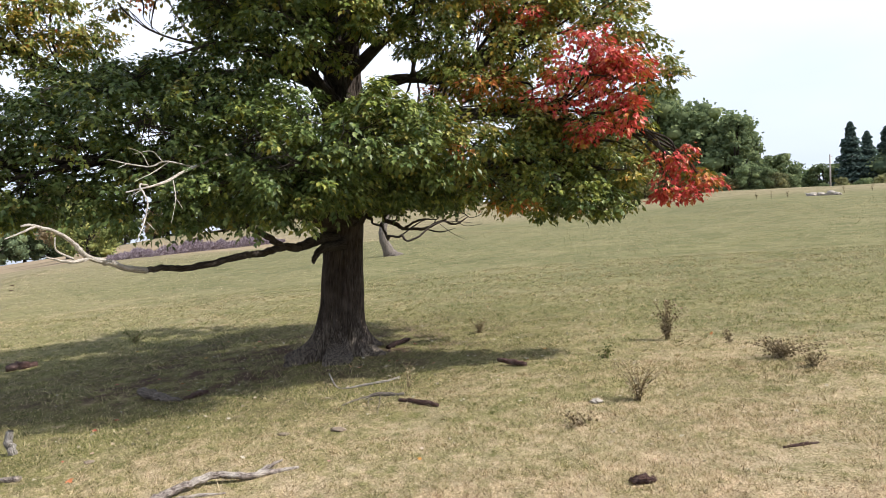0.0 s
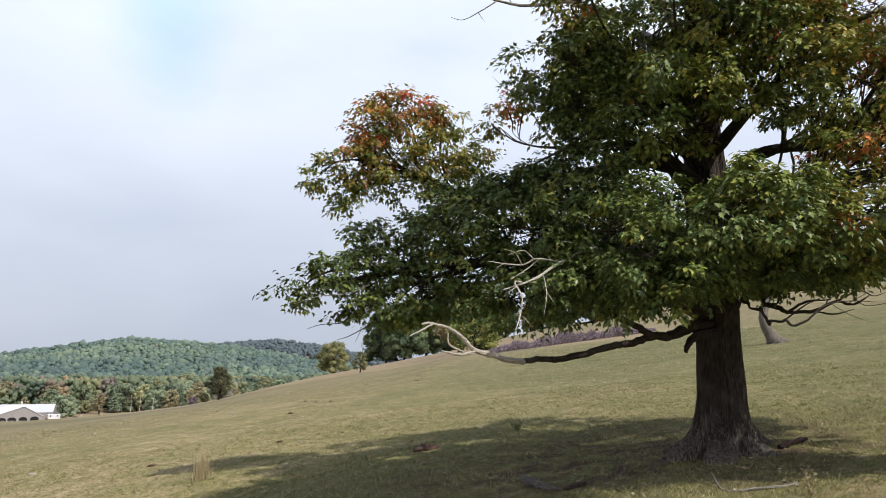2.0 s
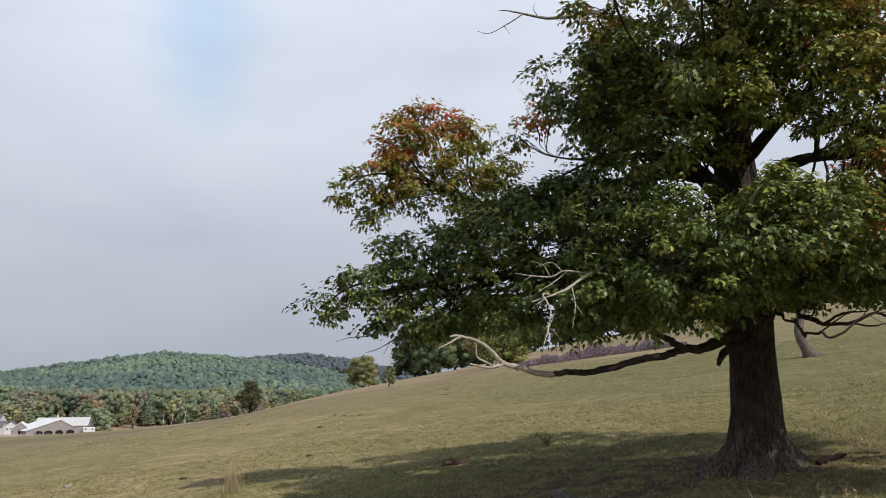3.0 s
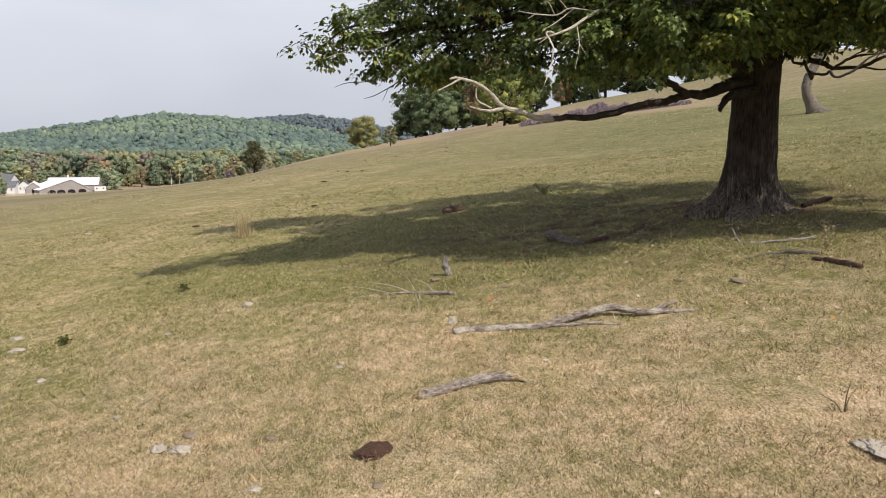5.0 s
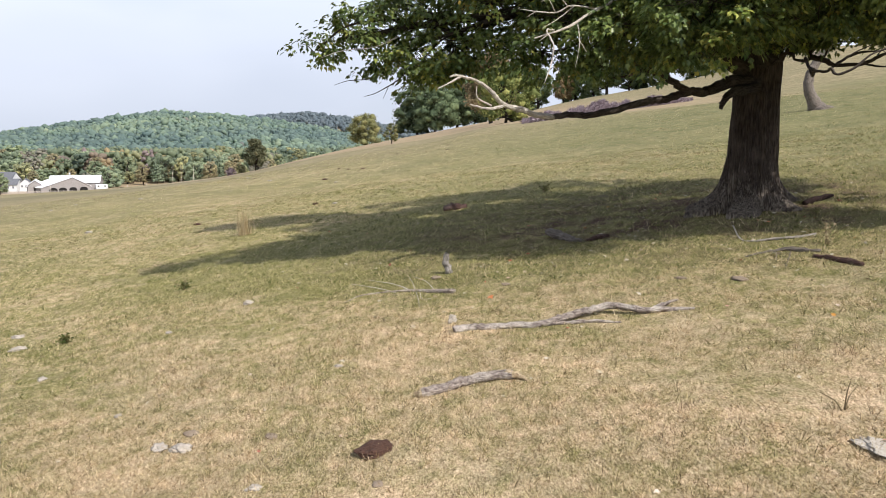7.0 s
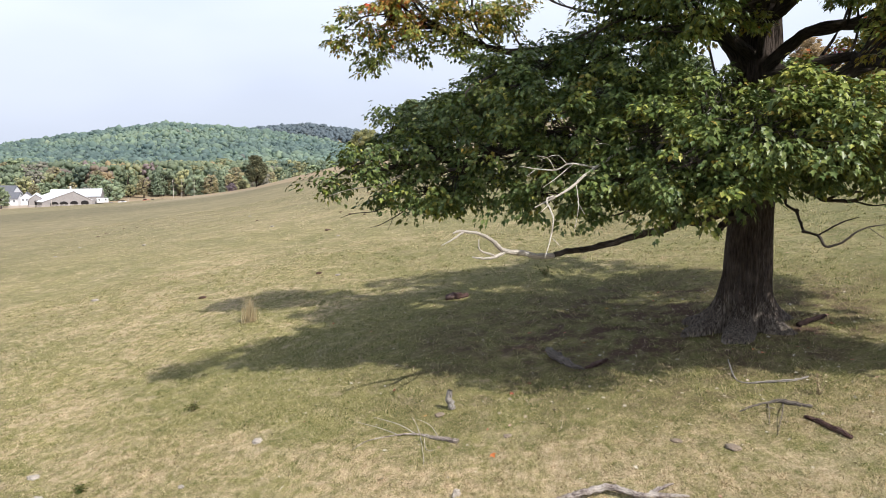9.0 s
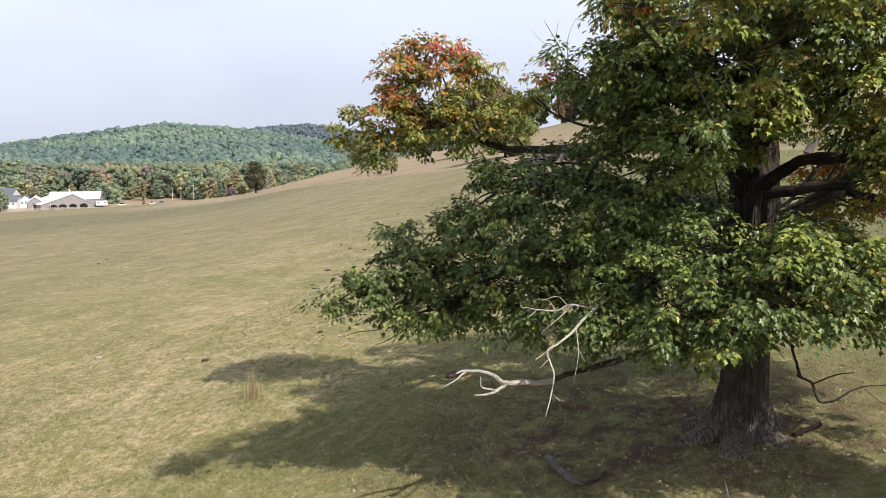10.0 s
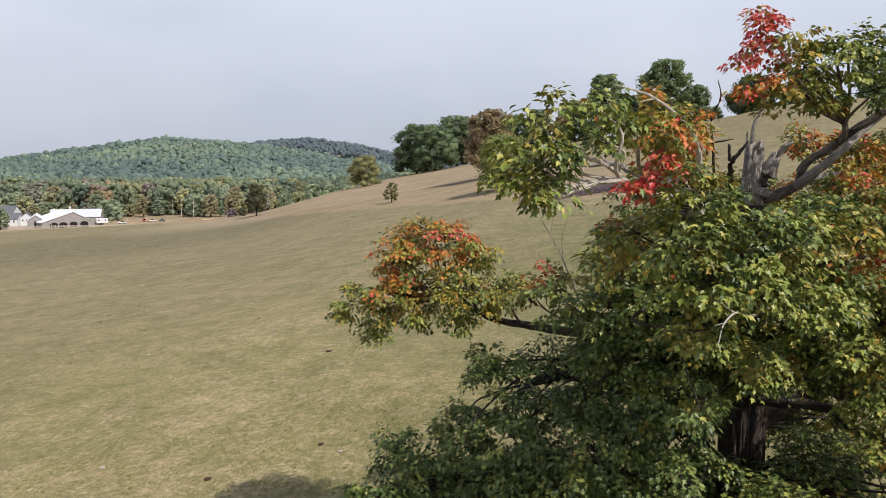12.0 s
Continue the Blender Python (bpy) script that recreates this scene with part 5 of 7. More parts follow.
FAR_GREEN = far_leaf("woods_green", (0.0, (0.094, 0.135, 0.060)), (0.6, (0.160, 0.210, 0.086)), (1.0, (0.251, 0.299, 0.121)))
FAR_DARK = far_leaf("woods_dark_green", (0.0, (0.066, 0.098, 0.053)), (0.6, (0.114, 0.157, 0.078)), (1.0, (0.182, 0.232, 0.105)))
FAR_YELLOW = far_leaf("woods_yellow_green", (0.0, (0.144, 0.161, 0.072)), (0.6, (0.238, 0.243, 0.099)), (1.0, (0.354, 0.320, 0.122)))
FAR_ORANGE = far_leaf("woods_orange", (0.0, (0.195, 0.150, 0.085)), (0.6, (0.319, 0.227, 0.111)), (1.0, (0.416, 0.312, 0.143)))
FAR_RUSSET = far_leaf("woods_russet", (0.0, (0.170, 0.130, 0.072)), (0.6, (0.290, 0.216, 0.110)), (1.0, (0.390, 0.300, 0.150)))
PINE = far_leaf("woods_pine", (0.0, (0.073, 0.120, 0.105)), (0.6, (0.113, 0.173, 0.146)), (1.0, (0.173, 0.246, 0.191)))
# hill leaves lifted and turned blue-grey: distance haze put into the base colour
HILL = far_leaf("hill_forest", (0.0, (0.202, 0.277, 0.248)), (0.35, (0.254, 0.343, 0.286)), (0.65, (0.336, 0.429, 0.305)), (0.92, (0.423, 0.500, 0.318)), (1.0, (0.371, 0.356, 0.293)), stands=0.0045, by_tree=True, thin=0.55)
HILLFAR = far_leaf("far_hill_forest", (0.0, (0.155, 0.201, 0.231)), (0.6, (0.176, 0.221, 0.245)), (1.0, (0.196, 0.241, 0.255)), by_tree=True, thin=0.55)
# valley woods: leaf colours raised to carry the haze in between
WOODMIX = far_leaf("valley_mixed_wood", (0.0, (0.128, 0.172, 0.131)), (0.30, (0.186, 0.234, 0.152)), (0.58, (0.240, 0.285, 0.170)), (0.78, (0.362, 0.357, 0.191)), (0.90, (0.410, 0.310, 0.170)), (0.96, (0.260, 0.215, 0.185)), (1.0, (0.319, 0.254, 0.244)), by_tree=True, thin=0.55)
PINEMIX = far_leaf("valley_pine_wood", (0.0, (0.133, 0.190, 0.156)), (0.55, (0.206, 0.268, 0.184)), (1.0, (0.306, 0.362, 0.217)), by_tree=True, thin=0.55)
BRUSH = far_leaf("purple_brush", (0.0, (0.121, 0.087, 0.101)), (0.5, (0.262, 0.197, 0.227)), (1.0, (0.464, 0.385, 0.414)))


# hazed copies of the woods colours; pale blends the distance haze in
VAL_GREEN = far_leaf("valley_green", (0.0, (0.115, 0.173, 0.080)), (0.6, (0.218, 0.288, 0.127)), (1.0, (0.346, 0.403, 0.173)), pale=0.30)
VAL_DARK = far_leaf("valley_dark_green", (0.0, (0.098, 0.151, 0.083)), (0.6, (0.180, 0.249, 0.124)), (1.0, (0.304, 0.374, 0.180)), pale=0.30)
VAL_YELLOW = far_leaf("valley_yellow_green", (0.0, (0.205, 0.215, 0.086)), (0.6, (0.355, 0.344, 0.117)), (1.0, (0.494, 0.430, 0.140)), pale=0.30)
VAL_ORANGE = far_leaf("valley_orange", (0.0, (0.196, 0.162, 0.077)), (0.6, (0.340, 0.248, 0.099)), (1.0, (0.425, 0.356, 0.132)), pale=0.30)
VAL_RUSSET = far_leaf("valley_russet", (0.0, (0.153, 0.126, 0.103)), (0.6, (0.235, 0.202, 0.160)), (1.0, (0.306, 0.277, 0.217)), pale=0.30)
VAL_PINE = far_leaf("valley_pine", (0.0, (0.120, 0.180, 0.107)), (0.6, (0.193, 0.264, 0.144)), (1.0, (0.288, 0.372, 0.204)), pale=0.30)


def ico(level):
    bm = bmesh.new()
    bmesh.ops.create_icosphere(bm, subdivisions=level, radius=1.0)
    v = np.array([tuple(q.co) for q in bm.verts])
    f = np.array([[q.index for q in w.verts] for w in bm.faces])
    bm.free()
    return v, f


ICO_V, ICO_F = ico(1)


def domes(r, centre, size, rough=0.22):
    """Lumpy rounded masses of leaves, one for each centre; returns vertices and triangles."""
    n, k = len(centre), len(ICO_V)
    v = centre[:, None, :] + ICO_V[None] * (1 + rough * rnd(r, n, k))[:, :, None] * size[:, None, :]
    return v.reshape(-1, 3), (ICO_F[None] + (np.arange(n) * k)[:, None, None]).reshape(-1, 3)


def add_domes(name, cards, v, f, leaf, smooth=False):
    """One mesh of rounded leaf masses with the loose leaf clumps over them."""
    nv = len(cards.vertices)
    cv, cl = np.empty(nv * 3, np.float32), np.empty(len(cards.loops), np.int32)
    cards.vertices.foreach_get("co", cv)
    cards.loops.foreach_get("vertex_index", cl)
    sizes = np.concatenate((np.full(len(cards.polygons), 4), np.full(len(f), 3)))
    me = mesh_np(name, np.concatenate((cv.reshape(-1, 3), v)), np.concatenate((cl, f.ravel() + nv)), sizes, [leaf], smooth=smooth)
    bpy.data.meshes.remove(cards)
    return me


def tree_parts(kind, seed, leaf, cards=1500, size=0.085):
    """Meshes of a tree one unit high: trunk with limbs, and a crown of small clumps with gaps."""
    rng = np.random.default_rng(seed)
    if kind == "pine":
        lv = np.sort(rng.random(cards))
        h = 0.12 + 0.88 * lv
        tier = 0.88 + 0.12 * np.cos(h * 47)
        rad = 0.25 * (1.03 - h) ** 0.85 * tier * (0.10 + 1.05 * rng.random(cards) ** 0.7) * (1 + 0.22 * np.sin(7 * h + 3.1 * np.sin(40 * h)))
        a = rng.random(cards) * 2 * np.pi
        c = np.stack((rad * np.cos(a), rad * np.sin(a), h - 0.25 * rad), -1)
        al = np.stack((np.cos(a), np.sin(a), np.full(cards, -0.35)), -1) + rnd(rng, cards, 3) * 0.25
        no = np.array((0, 0, 1.0)) + rnd(rng, cards, 3) * 0.4
        limbs = [[(0, 0, -0.03, 0.018), (0, 0, 0.5, 0.011), (0, 0, 0.98, 0.003)]]
        sz = size * (0.6 + 0.6 * rng.random(cards))
    else:
        wide = {"round": 0.36, "broad": 0.50, "tall": 0.26, "bush": 0.48}[kind]
        lo, hi = {"round": (0.17, 0.98), "broad": (0.08, 0.95), "tall": (0.18, 0.99), "bush": (0.08, 0.92)}[kind]
        k = 30 if cards < 1000 else 60 if kind != "bush" else 30
        ang = np.arange(k) * 2.4 + rng.random(k)
        hh = lo + (hi - lo) * (np.arange(k) + 0.5) / k
        f = np.sqrt(np.maximum(0.05, 1 - ((hh - (lo + 0.42 * (hi - lo))) / (0.62 * (hi - lo))) ** 2))
        far = 0.36 + 0.60 * rng.random(k) ** 0.7
        lob = np.stack((np.cos(ang) * wide * far * f, np.sin(ang) * wide * far * f, hh), -1)
        lr = wide * (0.19 + 0.15 * rng.random(k)) * (0.65 + 0.35 * f) * (1.2 if k == 30 else 1.0)
        pick = rng.choice(k, cards, p=lr ** 2 / (lr ** 2).sum())
        d = unit(rnd(rng, cards, 3) + np.array((0, 0, 0.25)))
        c = lob[pick] + d * lr[pick][:, None] * (0.66 + 0.50 * rng.random(cards) ** 1.3)[:, None] * np.array((1.1, 1.1, 0.8))
        c[:, 2] = np.clip(c[:, 2], lo * 0.6, 1.0)
        al = unit(d + rnd(rng, cards, 3) * 0.7 + np.array((0, 0, -0.4)))
        no = unit(d * 0.9 + np.array((0, 0, 0.4)) + rnd(rng, cards, 3) * 0.55)
        sz = size * (0.5 + 0.7 * rng.random(cards))
        solid = domes(rng, lob, lr[:, None] * np.array((0.74, 0.74, 0.56)), 0.26)
        limbs = [[(0, 0, -0.04, 0.035), (0.005, 0, lo, 0.024), (0, 0.01, 0.6, 0.012), (0, 0, 0.85, 0.004)]]
        for p in lob[::2]:
            limbs.append([(0, 0, lo + 0.3 * (p[2] - lo), 0.014), (*(p * np.array((0.5, 0.5, 1)) - np.array((0, 0, 0.06))), 0.010), (*p, 0.004)])
    crown = scatter("crown", CARD, CARD_FACES, c, al, no, sz, [leaf])
    if kind != "pine":
        crown = add_domes("crown", crown, *solid, leaf)
    return tubes("trunk", limbs, LIMB, 5, 3, 0.05, seed), crown


def make_tree(name, kind, seed, leaf, at, high, turn=0, label="", category="tree", group="", cards=1500, size=0.085, spread=1.0):
    trunk, crown = tree_parts(kind, seed, leaf, cards, size)
    ob = empty(name, (at[0], at[1], hz(*at) if len(at) == 2 else at[2]), turn, label, category, group)
    ob.scale = (high * spread, high * spread, high)
    part("trunk", trunk, None, ob)
    part("crown", crown, None, ob)
    return ob


def polar(az, d):
    return d * math.sin(radians(az)), d * math.cos(radians(az))


def plant(ob, az, d, high, turn=0, spread=1.0, sink=0.0):
    x, y = polar(az, d)
    c = copy_thing(ob, pose(x, y, hz(x, y) - sink, 0, 0, turn))
    c.scale = (high * spread, high * spread, high)
    return c


# trees that stand singly in the pasture
BRONZE = far_leaf("bronze_leaf", (0.0, (0.055, 0.064, 0.034)), (0.6, (0.115, 0.118, 0.06)), (1.0, (0.19, 0.175, 0.09)))
make_tree("field_tree", "round", 31, BRONZE, polar(-14.75, 266), 11.4, spread=0.86, label="lone bronze-green round tree at the pasture's foot", cards=7000, size=0.036)
make_tree("sapling", "round", 32, FAR_YELLOW, polar(-4.05, 163), 4.6, label="small thin bushy sapling standing in the pasture", cards=700, size=0.05, spread=1.1)
APPLE = far_leaf("apple_leaf", (0.0, (0.12, 0.16, 0.045)), (0.6, (0.22, 0.255, 0.07)), (1.0, (0.36, 0.35, 0.095)))
make_tree("old_apple_tree", "broad", 33, APPLE, polar(5.1, 134), 10.5, label="yellow-green spreading tree in the pasture", cards=7000, size=0.036)
make_tree("russet_tree", "round", 34, FAR_RUSSET, polar(3.9, 190), 18.0, label="pale russet tree turning brown, behind the apple tree", cards=6000, size=0.036)

make_tree("yellow_maple", "round", 35, FAR_YELLOW, polar(46.3, 163), 15, label="yellow autumn tree at the field's edge", cards=6000, size=0.036)

# woods on the crest
woods = [("oak_tree", "broad", 41, FAR_DARK, "dark green broad oak on the crest"), ("oak_tree", "round", 42, FAR_GREEN, "green round-crowned tree on the crest"),
         ("maple_tree", "round", 43, FAR_ORANGE, "orange and olive tree on the crest"), ("poplar_tree", "tall", 44, FAR_GREEN, "tall green tree on the crest"),
         ("spruce_tree", "pine", 45, PINE, "dark pointed spruce on the crest"), ("bush", "bush", 46, FAR_YELLOW, "yellow-green bush at the field's edge"),
         ("bush", "bush", 47, FAR_GREEN, "green bush at the field's edge")]
SORTS = []
PLACES = [
    [(-2, 390, 26.8), (-0.6, 380, 24.6), (1.2, 395, 27.5), (2.6, 400, 26.0), (14.6, 330, 16.8), (23.5, 300, 17.0), (45.5, 190, 27.5), (65.8, 190, 19.0)],
    [(5.8, 380, 21.1), (7.6, 370, 20.8), (10.5, 360, 21.5), (12.9, 345, 29.5), (17.4, 320, 28.5), (19.5, 315, 16.5), (48.5, 195, 34.6), (51, 200, 32.6), (53.3, 190, 27.0), (57.5, 200, 20.5), (60.6, 195, 16.5), (67.5, 190, 24.0)],
    [(9.6, 350, 13.5), (27, 290, 16.5), (38.5, 210, 20.2)],
    [(54.6, 185, 23.7), (56.2, 210, 21.5), (59, 210, 20.3), (41, 205, 26.2), (35, 240, 22.5), (31, 270, 19.4)],
    [(62.2, 188, 24.0), (63.2, 190, 22.5), (64.4, 195, 25.5), (65.2, 200, 23.0)],
    [(52.6, 165, 4.5), (54.4, 165, 3.6), (57.4, 165, 5.0), (61.6, 165, 4.0), (64.2, 165, 4.5), (-6.15, 330, 14.6), (48, 172, 9.0)],
    [(53.4, 166, 5.0), (55.6, 166, 7.0), (56.6, 166, 6.5), (58.5, 166, 4.0), (60.4, 166, 3.0), (63, 166, 4.0), (65.5, 166, 4.0), (4.6, 392, 12), (6.7, 384, 12), (10.2, 366, 11), (11.9, 356, 11), (15.5, 338, 10), (16.8, 330, 10), (19.6, 318, 9.5), (20.9, 311, 7.3), (24.2, 296, 9.0), (26, 285, 8.0)],
]
for (name, kind, seed, leaf, label), spots in zip(woods, PLACES):
    (az, d, h), rest = spots[0], spots[1:]
    first = make_tree(name, kind, seed, leaf, polar(az, d), h, label=label, group="trees on the crest", cards=5600, size=0.034)
    SORTS.append(first)
    for i, (az, d, h) in enumerate(rest):
        plant(first, az, d, h, 50 * i + 20, 1.0 + 0.12 * math.sin(i * 2.2))

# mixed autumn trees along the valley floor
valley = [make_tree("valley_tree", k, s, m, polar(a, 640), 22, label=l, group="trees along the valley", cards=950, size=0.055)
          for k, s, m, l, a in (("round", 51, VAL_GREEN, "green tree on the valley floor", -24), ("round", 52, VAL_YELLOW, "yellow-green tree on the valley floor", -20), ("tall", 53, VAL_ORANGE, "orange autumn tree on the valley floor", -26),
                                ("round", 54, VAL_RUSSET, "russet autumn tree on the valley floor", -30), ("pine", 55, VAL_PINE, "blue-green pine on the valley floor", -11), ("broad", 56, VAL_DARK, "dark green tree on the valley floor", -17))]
rng = random.Random(8)
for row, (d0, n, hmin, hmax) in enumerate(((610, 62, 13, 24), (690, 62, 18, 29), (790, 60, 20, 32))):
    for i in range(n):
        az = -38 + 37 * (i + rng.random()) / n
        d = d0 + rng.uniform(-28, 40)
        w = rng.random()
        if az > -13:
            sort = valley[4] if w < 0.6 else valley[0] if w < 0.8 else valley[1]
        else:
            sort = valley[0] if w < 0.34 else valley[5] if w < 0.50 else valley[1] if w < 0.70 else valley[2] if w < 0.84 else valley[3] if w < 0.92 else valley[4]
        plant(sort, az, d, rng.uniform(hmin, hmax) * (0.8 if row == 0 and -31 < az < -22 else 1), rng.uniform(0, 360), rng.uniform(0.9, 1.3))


def forest(name, az0, az1, d0, d1, step, high, leaf, label, seed, pointed=0.35, lobes=6, fat=0.4, k=10, thick=0.25, wide=1.0, spread=0.26):
    """A far wooded slope: thousands of uneven crowns, pointed or round, each of one tone."""
    r = np.random.default_rng(seed)
    n = int(radians(az1 - az0) * (d0 + d1) / 2 * (d1 - d0) / step ** 2)
    d = d0 + (d1 - d0) * r.random(n)
    az = np.radians(az0 + (az1 - az0) * r.random(n))
    x, y = d * np.sin(az), d * np.cos(az)
    z = height(x, y)
    h = high * (0.75 + 0.40 * r.random(n))
    w = wide * h * (0.26 + 0.16 * r.random(n))
    tone = np.clip(0.48 + 0.20 * np.sin(x * 0.011 + 2.2 * np.sin(y * 0.006)) * np.sin(y * 0.009 + 1.0) + spread * rnd(r, n), 0, 1)
    sharp = r.random(n) < pointed
    foot = np.stack((x, y, z), -1)
    turn = 2.4 * np.arange(lobes)[None] + 6.3 * r.random((n, 1)) + 0.5 * rnd(r, n, lobes)
    up = 0.22 + 0.70 * (np.arange(lobes)[None] + 0.5 * r.random((n, lobes))) / lobes
    off = (0.45 + 0.5 * r.random((n, lobes))) * w[:, None] * np.sqrt(np.clip(1 - ((up - 0.45) / 0.58) ** 2, 0.05, 1))
    off = np.where(sharp[:, None], 0.85 * w[:, None] * (1.0 - up), off)
    c = np.stack((x[:, None] + off * np.cos(turn), y[:, None] + off * np.sin(turn), z[:, None] + h[:, None] * up), -1).reshape(-1, 3)
    girth = (w[:, None] * fat * (0.75 + 0.5 * r.random((n, lobes))) * np.where(sharp[:, None], 1.35 - 1.1 * up, 1.0)).ravel()
    v, f = domes(r, c, girth[:, None] * np.array((1.0, 1.0, 0.9)), 0.26)
    owner = np.repeat(np.arange(n), lobes * len(ICO_V))
    pick = r.integers(0, len(v), n * k)
    o = owner[pick]
    out = unit(v[pick] - foot[o] - np.array((0, 0, 0.5)) * h[o][:, None])
    cards = scatter(name, CARD, CARD_FACES, v[pick], np.array((0, 0, -1.0)) + rnd(r, n * k, 3) * 0.5, out + np.array((0, 0, 0.3)) + rnd(r, n * k, 3) * 0.3, thick * w[o] * (0.6 + 0.8 * r.random(n * k)), [leaf])
    me = add_domes(name, cards, v, f, leaf, True)
    at = me.attributes.new("tone", "FLOAT", "POINT")
    at.data.foreach_set("value", np.concatenate((np.repeat(tone[o], len(CARD)), tone[owner])).astype(np.float32))
    return tagged(new(name, me), label, "forest", kind="stuff")


forest("hill_forest", -40, -2, 980, 2150, 10.5, 20, HILL, "blue-green wooded hillside across the valley, haze painted in", 61, 0.60, 3, 0.68, 3, 0.30, 1.25, 0.15)
forest("far_forest", -30, 6, 2200, 2680, 19, 22, HILLFAR, "wooded ridge in the distance, blue-grey with painted haze", 62, 0.3, 4, 0.55, 5, 0.30, 1.5)
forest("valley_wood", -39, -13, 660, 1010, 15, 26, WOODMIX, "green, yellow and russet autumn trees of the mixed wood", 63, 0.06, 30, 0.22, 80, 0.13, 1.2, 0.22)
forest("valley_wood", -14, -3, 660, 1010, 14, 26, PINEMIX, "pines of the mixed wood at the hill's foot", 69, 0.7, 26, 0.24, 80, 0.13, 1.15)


# ---- purple brush and dead trunk on the slope ----
def brush():
    r = np.random.default_rng(71)
    n = 22000
    u = r.random(n)
    az, d = np.radians(6.4 + 12.8 * u), 104 + 10 * u + 1.6 * rnd(r, n)
    x, y = d * np.sin(az), d * np.cos(az)
    top = 2.5 * (0.62 + 0.16 * np.sin(u * 17) + 0.13 * np.sin(u * 41 + 1) + 0.09 * np.sin(u * 93)) * np.sqrt(np.clip(np.sin(np.pi * np.clip(u * 1.02, 0.03, 0.99)), 0, 1))
    z = height(x, y) + top * r.random(n) * 0.85 - 0.1
    c = np.stack((x, y, z), -1)
    size = 0.22 + 0.42 * r.random(n)
    me = scatter("brush", BLADE, BLADE_FACES, c, np.array((0.25, 0, 0.55)) + rnd(r, n, 3) * 0.6, rnd(r, n, 3), size, [BRUSH], None, 0.06 + 0.07 * r.random(n))
    return tagged(new("brush", me), "long low thicket of bare purplish brush", "brush", kind="stuff")


brush()
sx, sy = 22.6, 43.4
dead = empty("dead_tree", (sx, sy, hz(sx, sy)), label="leaning grey dead trunk standing in the pasture", category="dead tree")
part("trunk", tubes("trunk", [[(0.25, 0, -0.2, 0.72), (0.05, 0, 0.3, 0.42), (-0.42, 0, 1.2, 0.30), (-0.40, 0, 2.1, 0.27), (0.1, 0, 3.1, 0.24), (0.9, 0, 4.1, 0.2), (1.5, 0, 4.7, 0.14)]], SNAGWOOD, 14, 6, 0.05, 5), None, dead)
part("root", tubes("root", [[(0.1, 0, 0.3, 0.3), (0.7, -0.1, 0.1, 0.2), (1.3, -0.1, 0.1, 0.08)]], SNAGWOOD, 8, 4, 0.1, 7), None, dead)
part("limb", tubes("limb", [[(0.5, 0, 3.7, 0.2), (1.2, 0.1, 4.3, 0.14), (1.9, 0.1, 4.6, 0.07)], [(0.0, 0, 3.0, 0.16), (-0.9, 0, 3.9, 0.1), (-1.3, 0, 4.6, 0.04)]], SNAGWOOD, 7, 5, 0.1, 6), None, dead)


# ---- farm in the valley ----
ROOFING = plain_mat("white_metal_roofing", (0.62, 0.64, 0.68), (0.80, 0.81, 0.83), 0.6, 0.5, 0.05)
OLDROOF = plain_mat("dull_metal_roofing", (0.42, 0.44, 0.47), (0.58, 0.59, 0.61), 0.6, 0.6, 0.05)
BOARDS = plain_mat("weathered_barn_boards", (0.20, 0.185, 0.18), (0.34, 0.32, 0.31), 1.5, 0.9, 0.2)
WHITEPAINT = plain_mat("white_house_paint", (0.52, 0.53, 0.54), (0.66, 0.66, 0.67), 1.0, 0.7, 0.05)
SLATE = plain_mat("grey_shingles", (0.09, 0.095, 0.11), (0.16, 0.165, 0.18), 1.2, 0.8, 0.1)
# near-black for the shade inside doorways; also used for windows and cabs
DARKIN = plain_mat("dark_opening", (0.01, 0.01, 0.01), (0.025, 0.022, 0.02), 1.0, 0.9, 0.0)
FENCE = plain_mat("grey_fence_rail", (0.28, 0.25, 0.22), (0.46, 0.42, 0.38), 3.0, 0.9, 0.1)
TYRE = plain_mat("black_rubber", (0.02, 0.02, 0.02), (0.04, 0.04, 0.04), 3.0, 0.8, 0.0)
YELLOWPAINT = plain_mat("faded_yellow_paint", (0.45, 0.36, 0.16), (0.6, 0.5, 0.26), 2.0, 0.6, 0.05)
REDPAINT = plain_mat("red_machine_paint", (0.4, 0.10, 0.07), (0.52, 0.16, 0.10), 2.0, 0.5, 0.05)

FARM_AZ, FARM_D = -28.0, 540.0
fx, fy = polar(FARM_AZ, FARM_D)
FARM_Z = hz(fx, fy)


def farm(name, side, back, turn=0, label="", category="", group=""):
    """A thing on the farm's yard: metres to the side and to the back of the yard's middle, seen from the pasture."""
    a = radians(FARM_AZ)
    side *= 0.78
    x, y = fx + side * math.cos(a) + back * math.sin(a), fy - side * math.sin(a) + back * math.cos(a)
    return empty(name, (x, y, hz(x, y)), -FARM_AZ + turn, label, category, group)


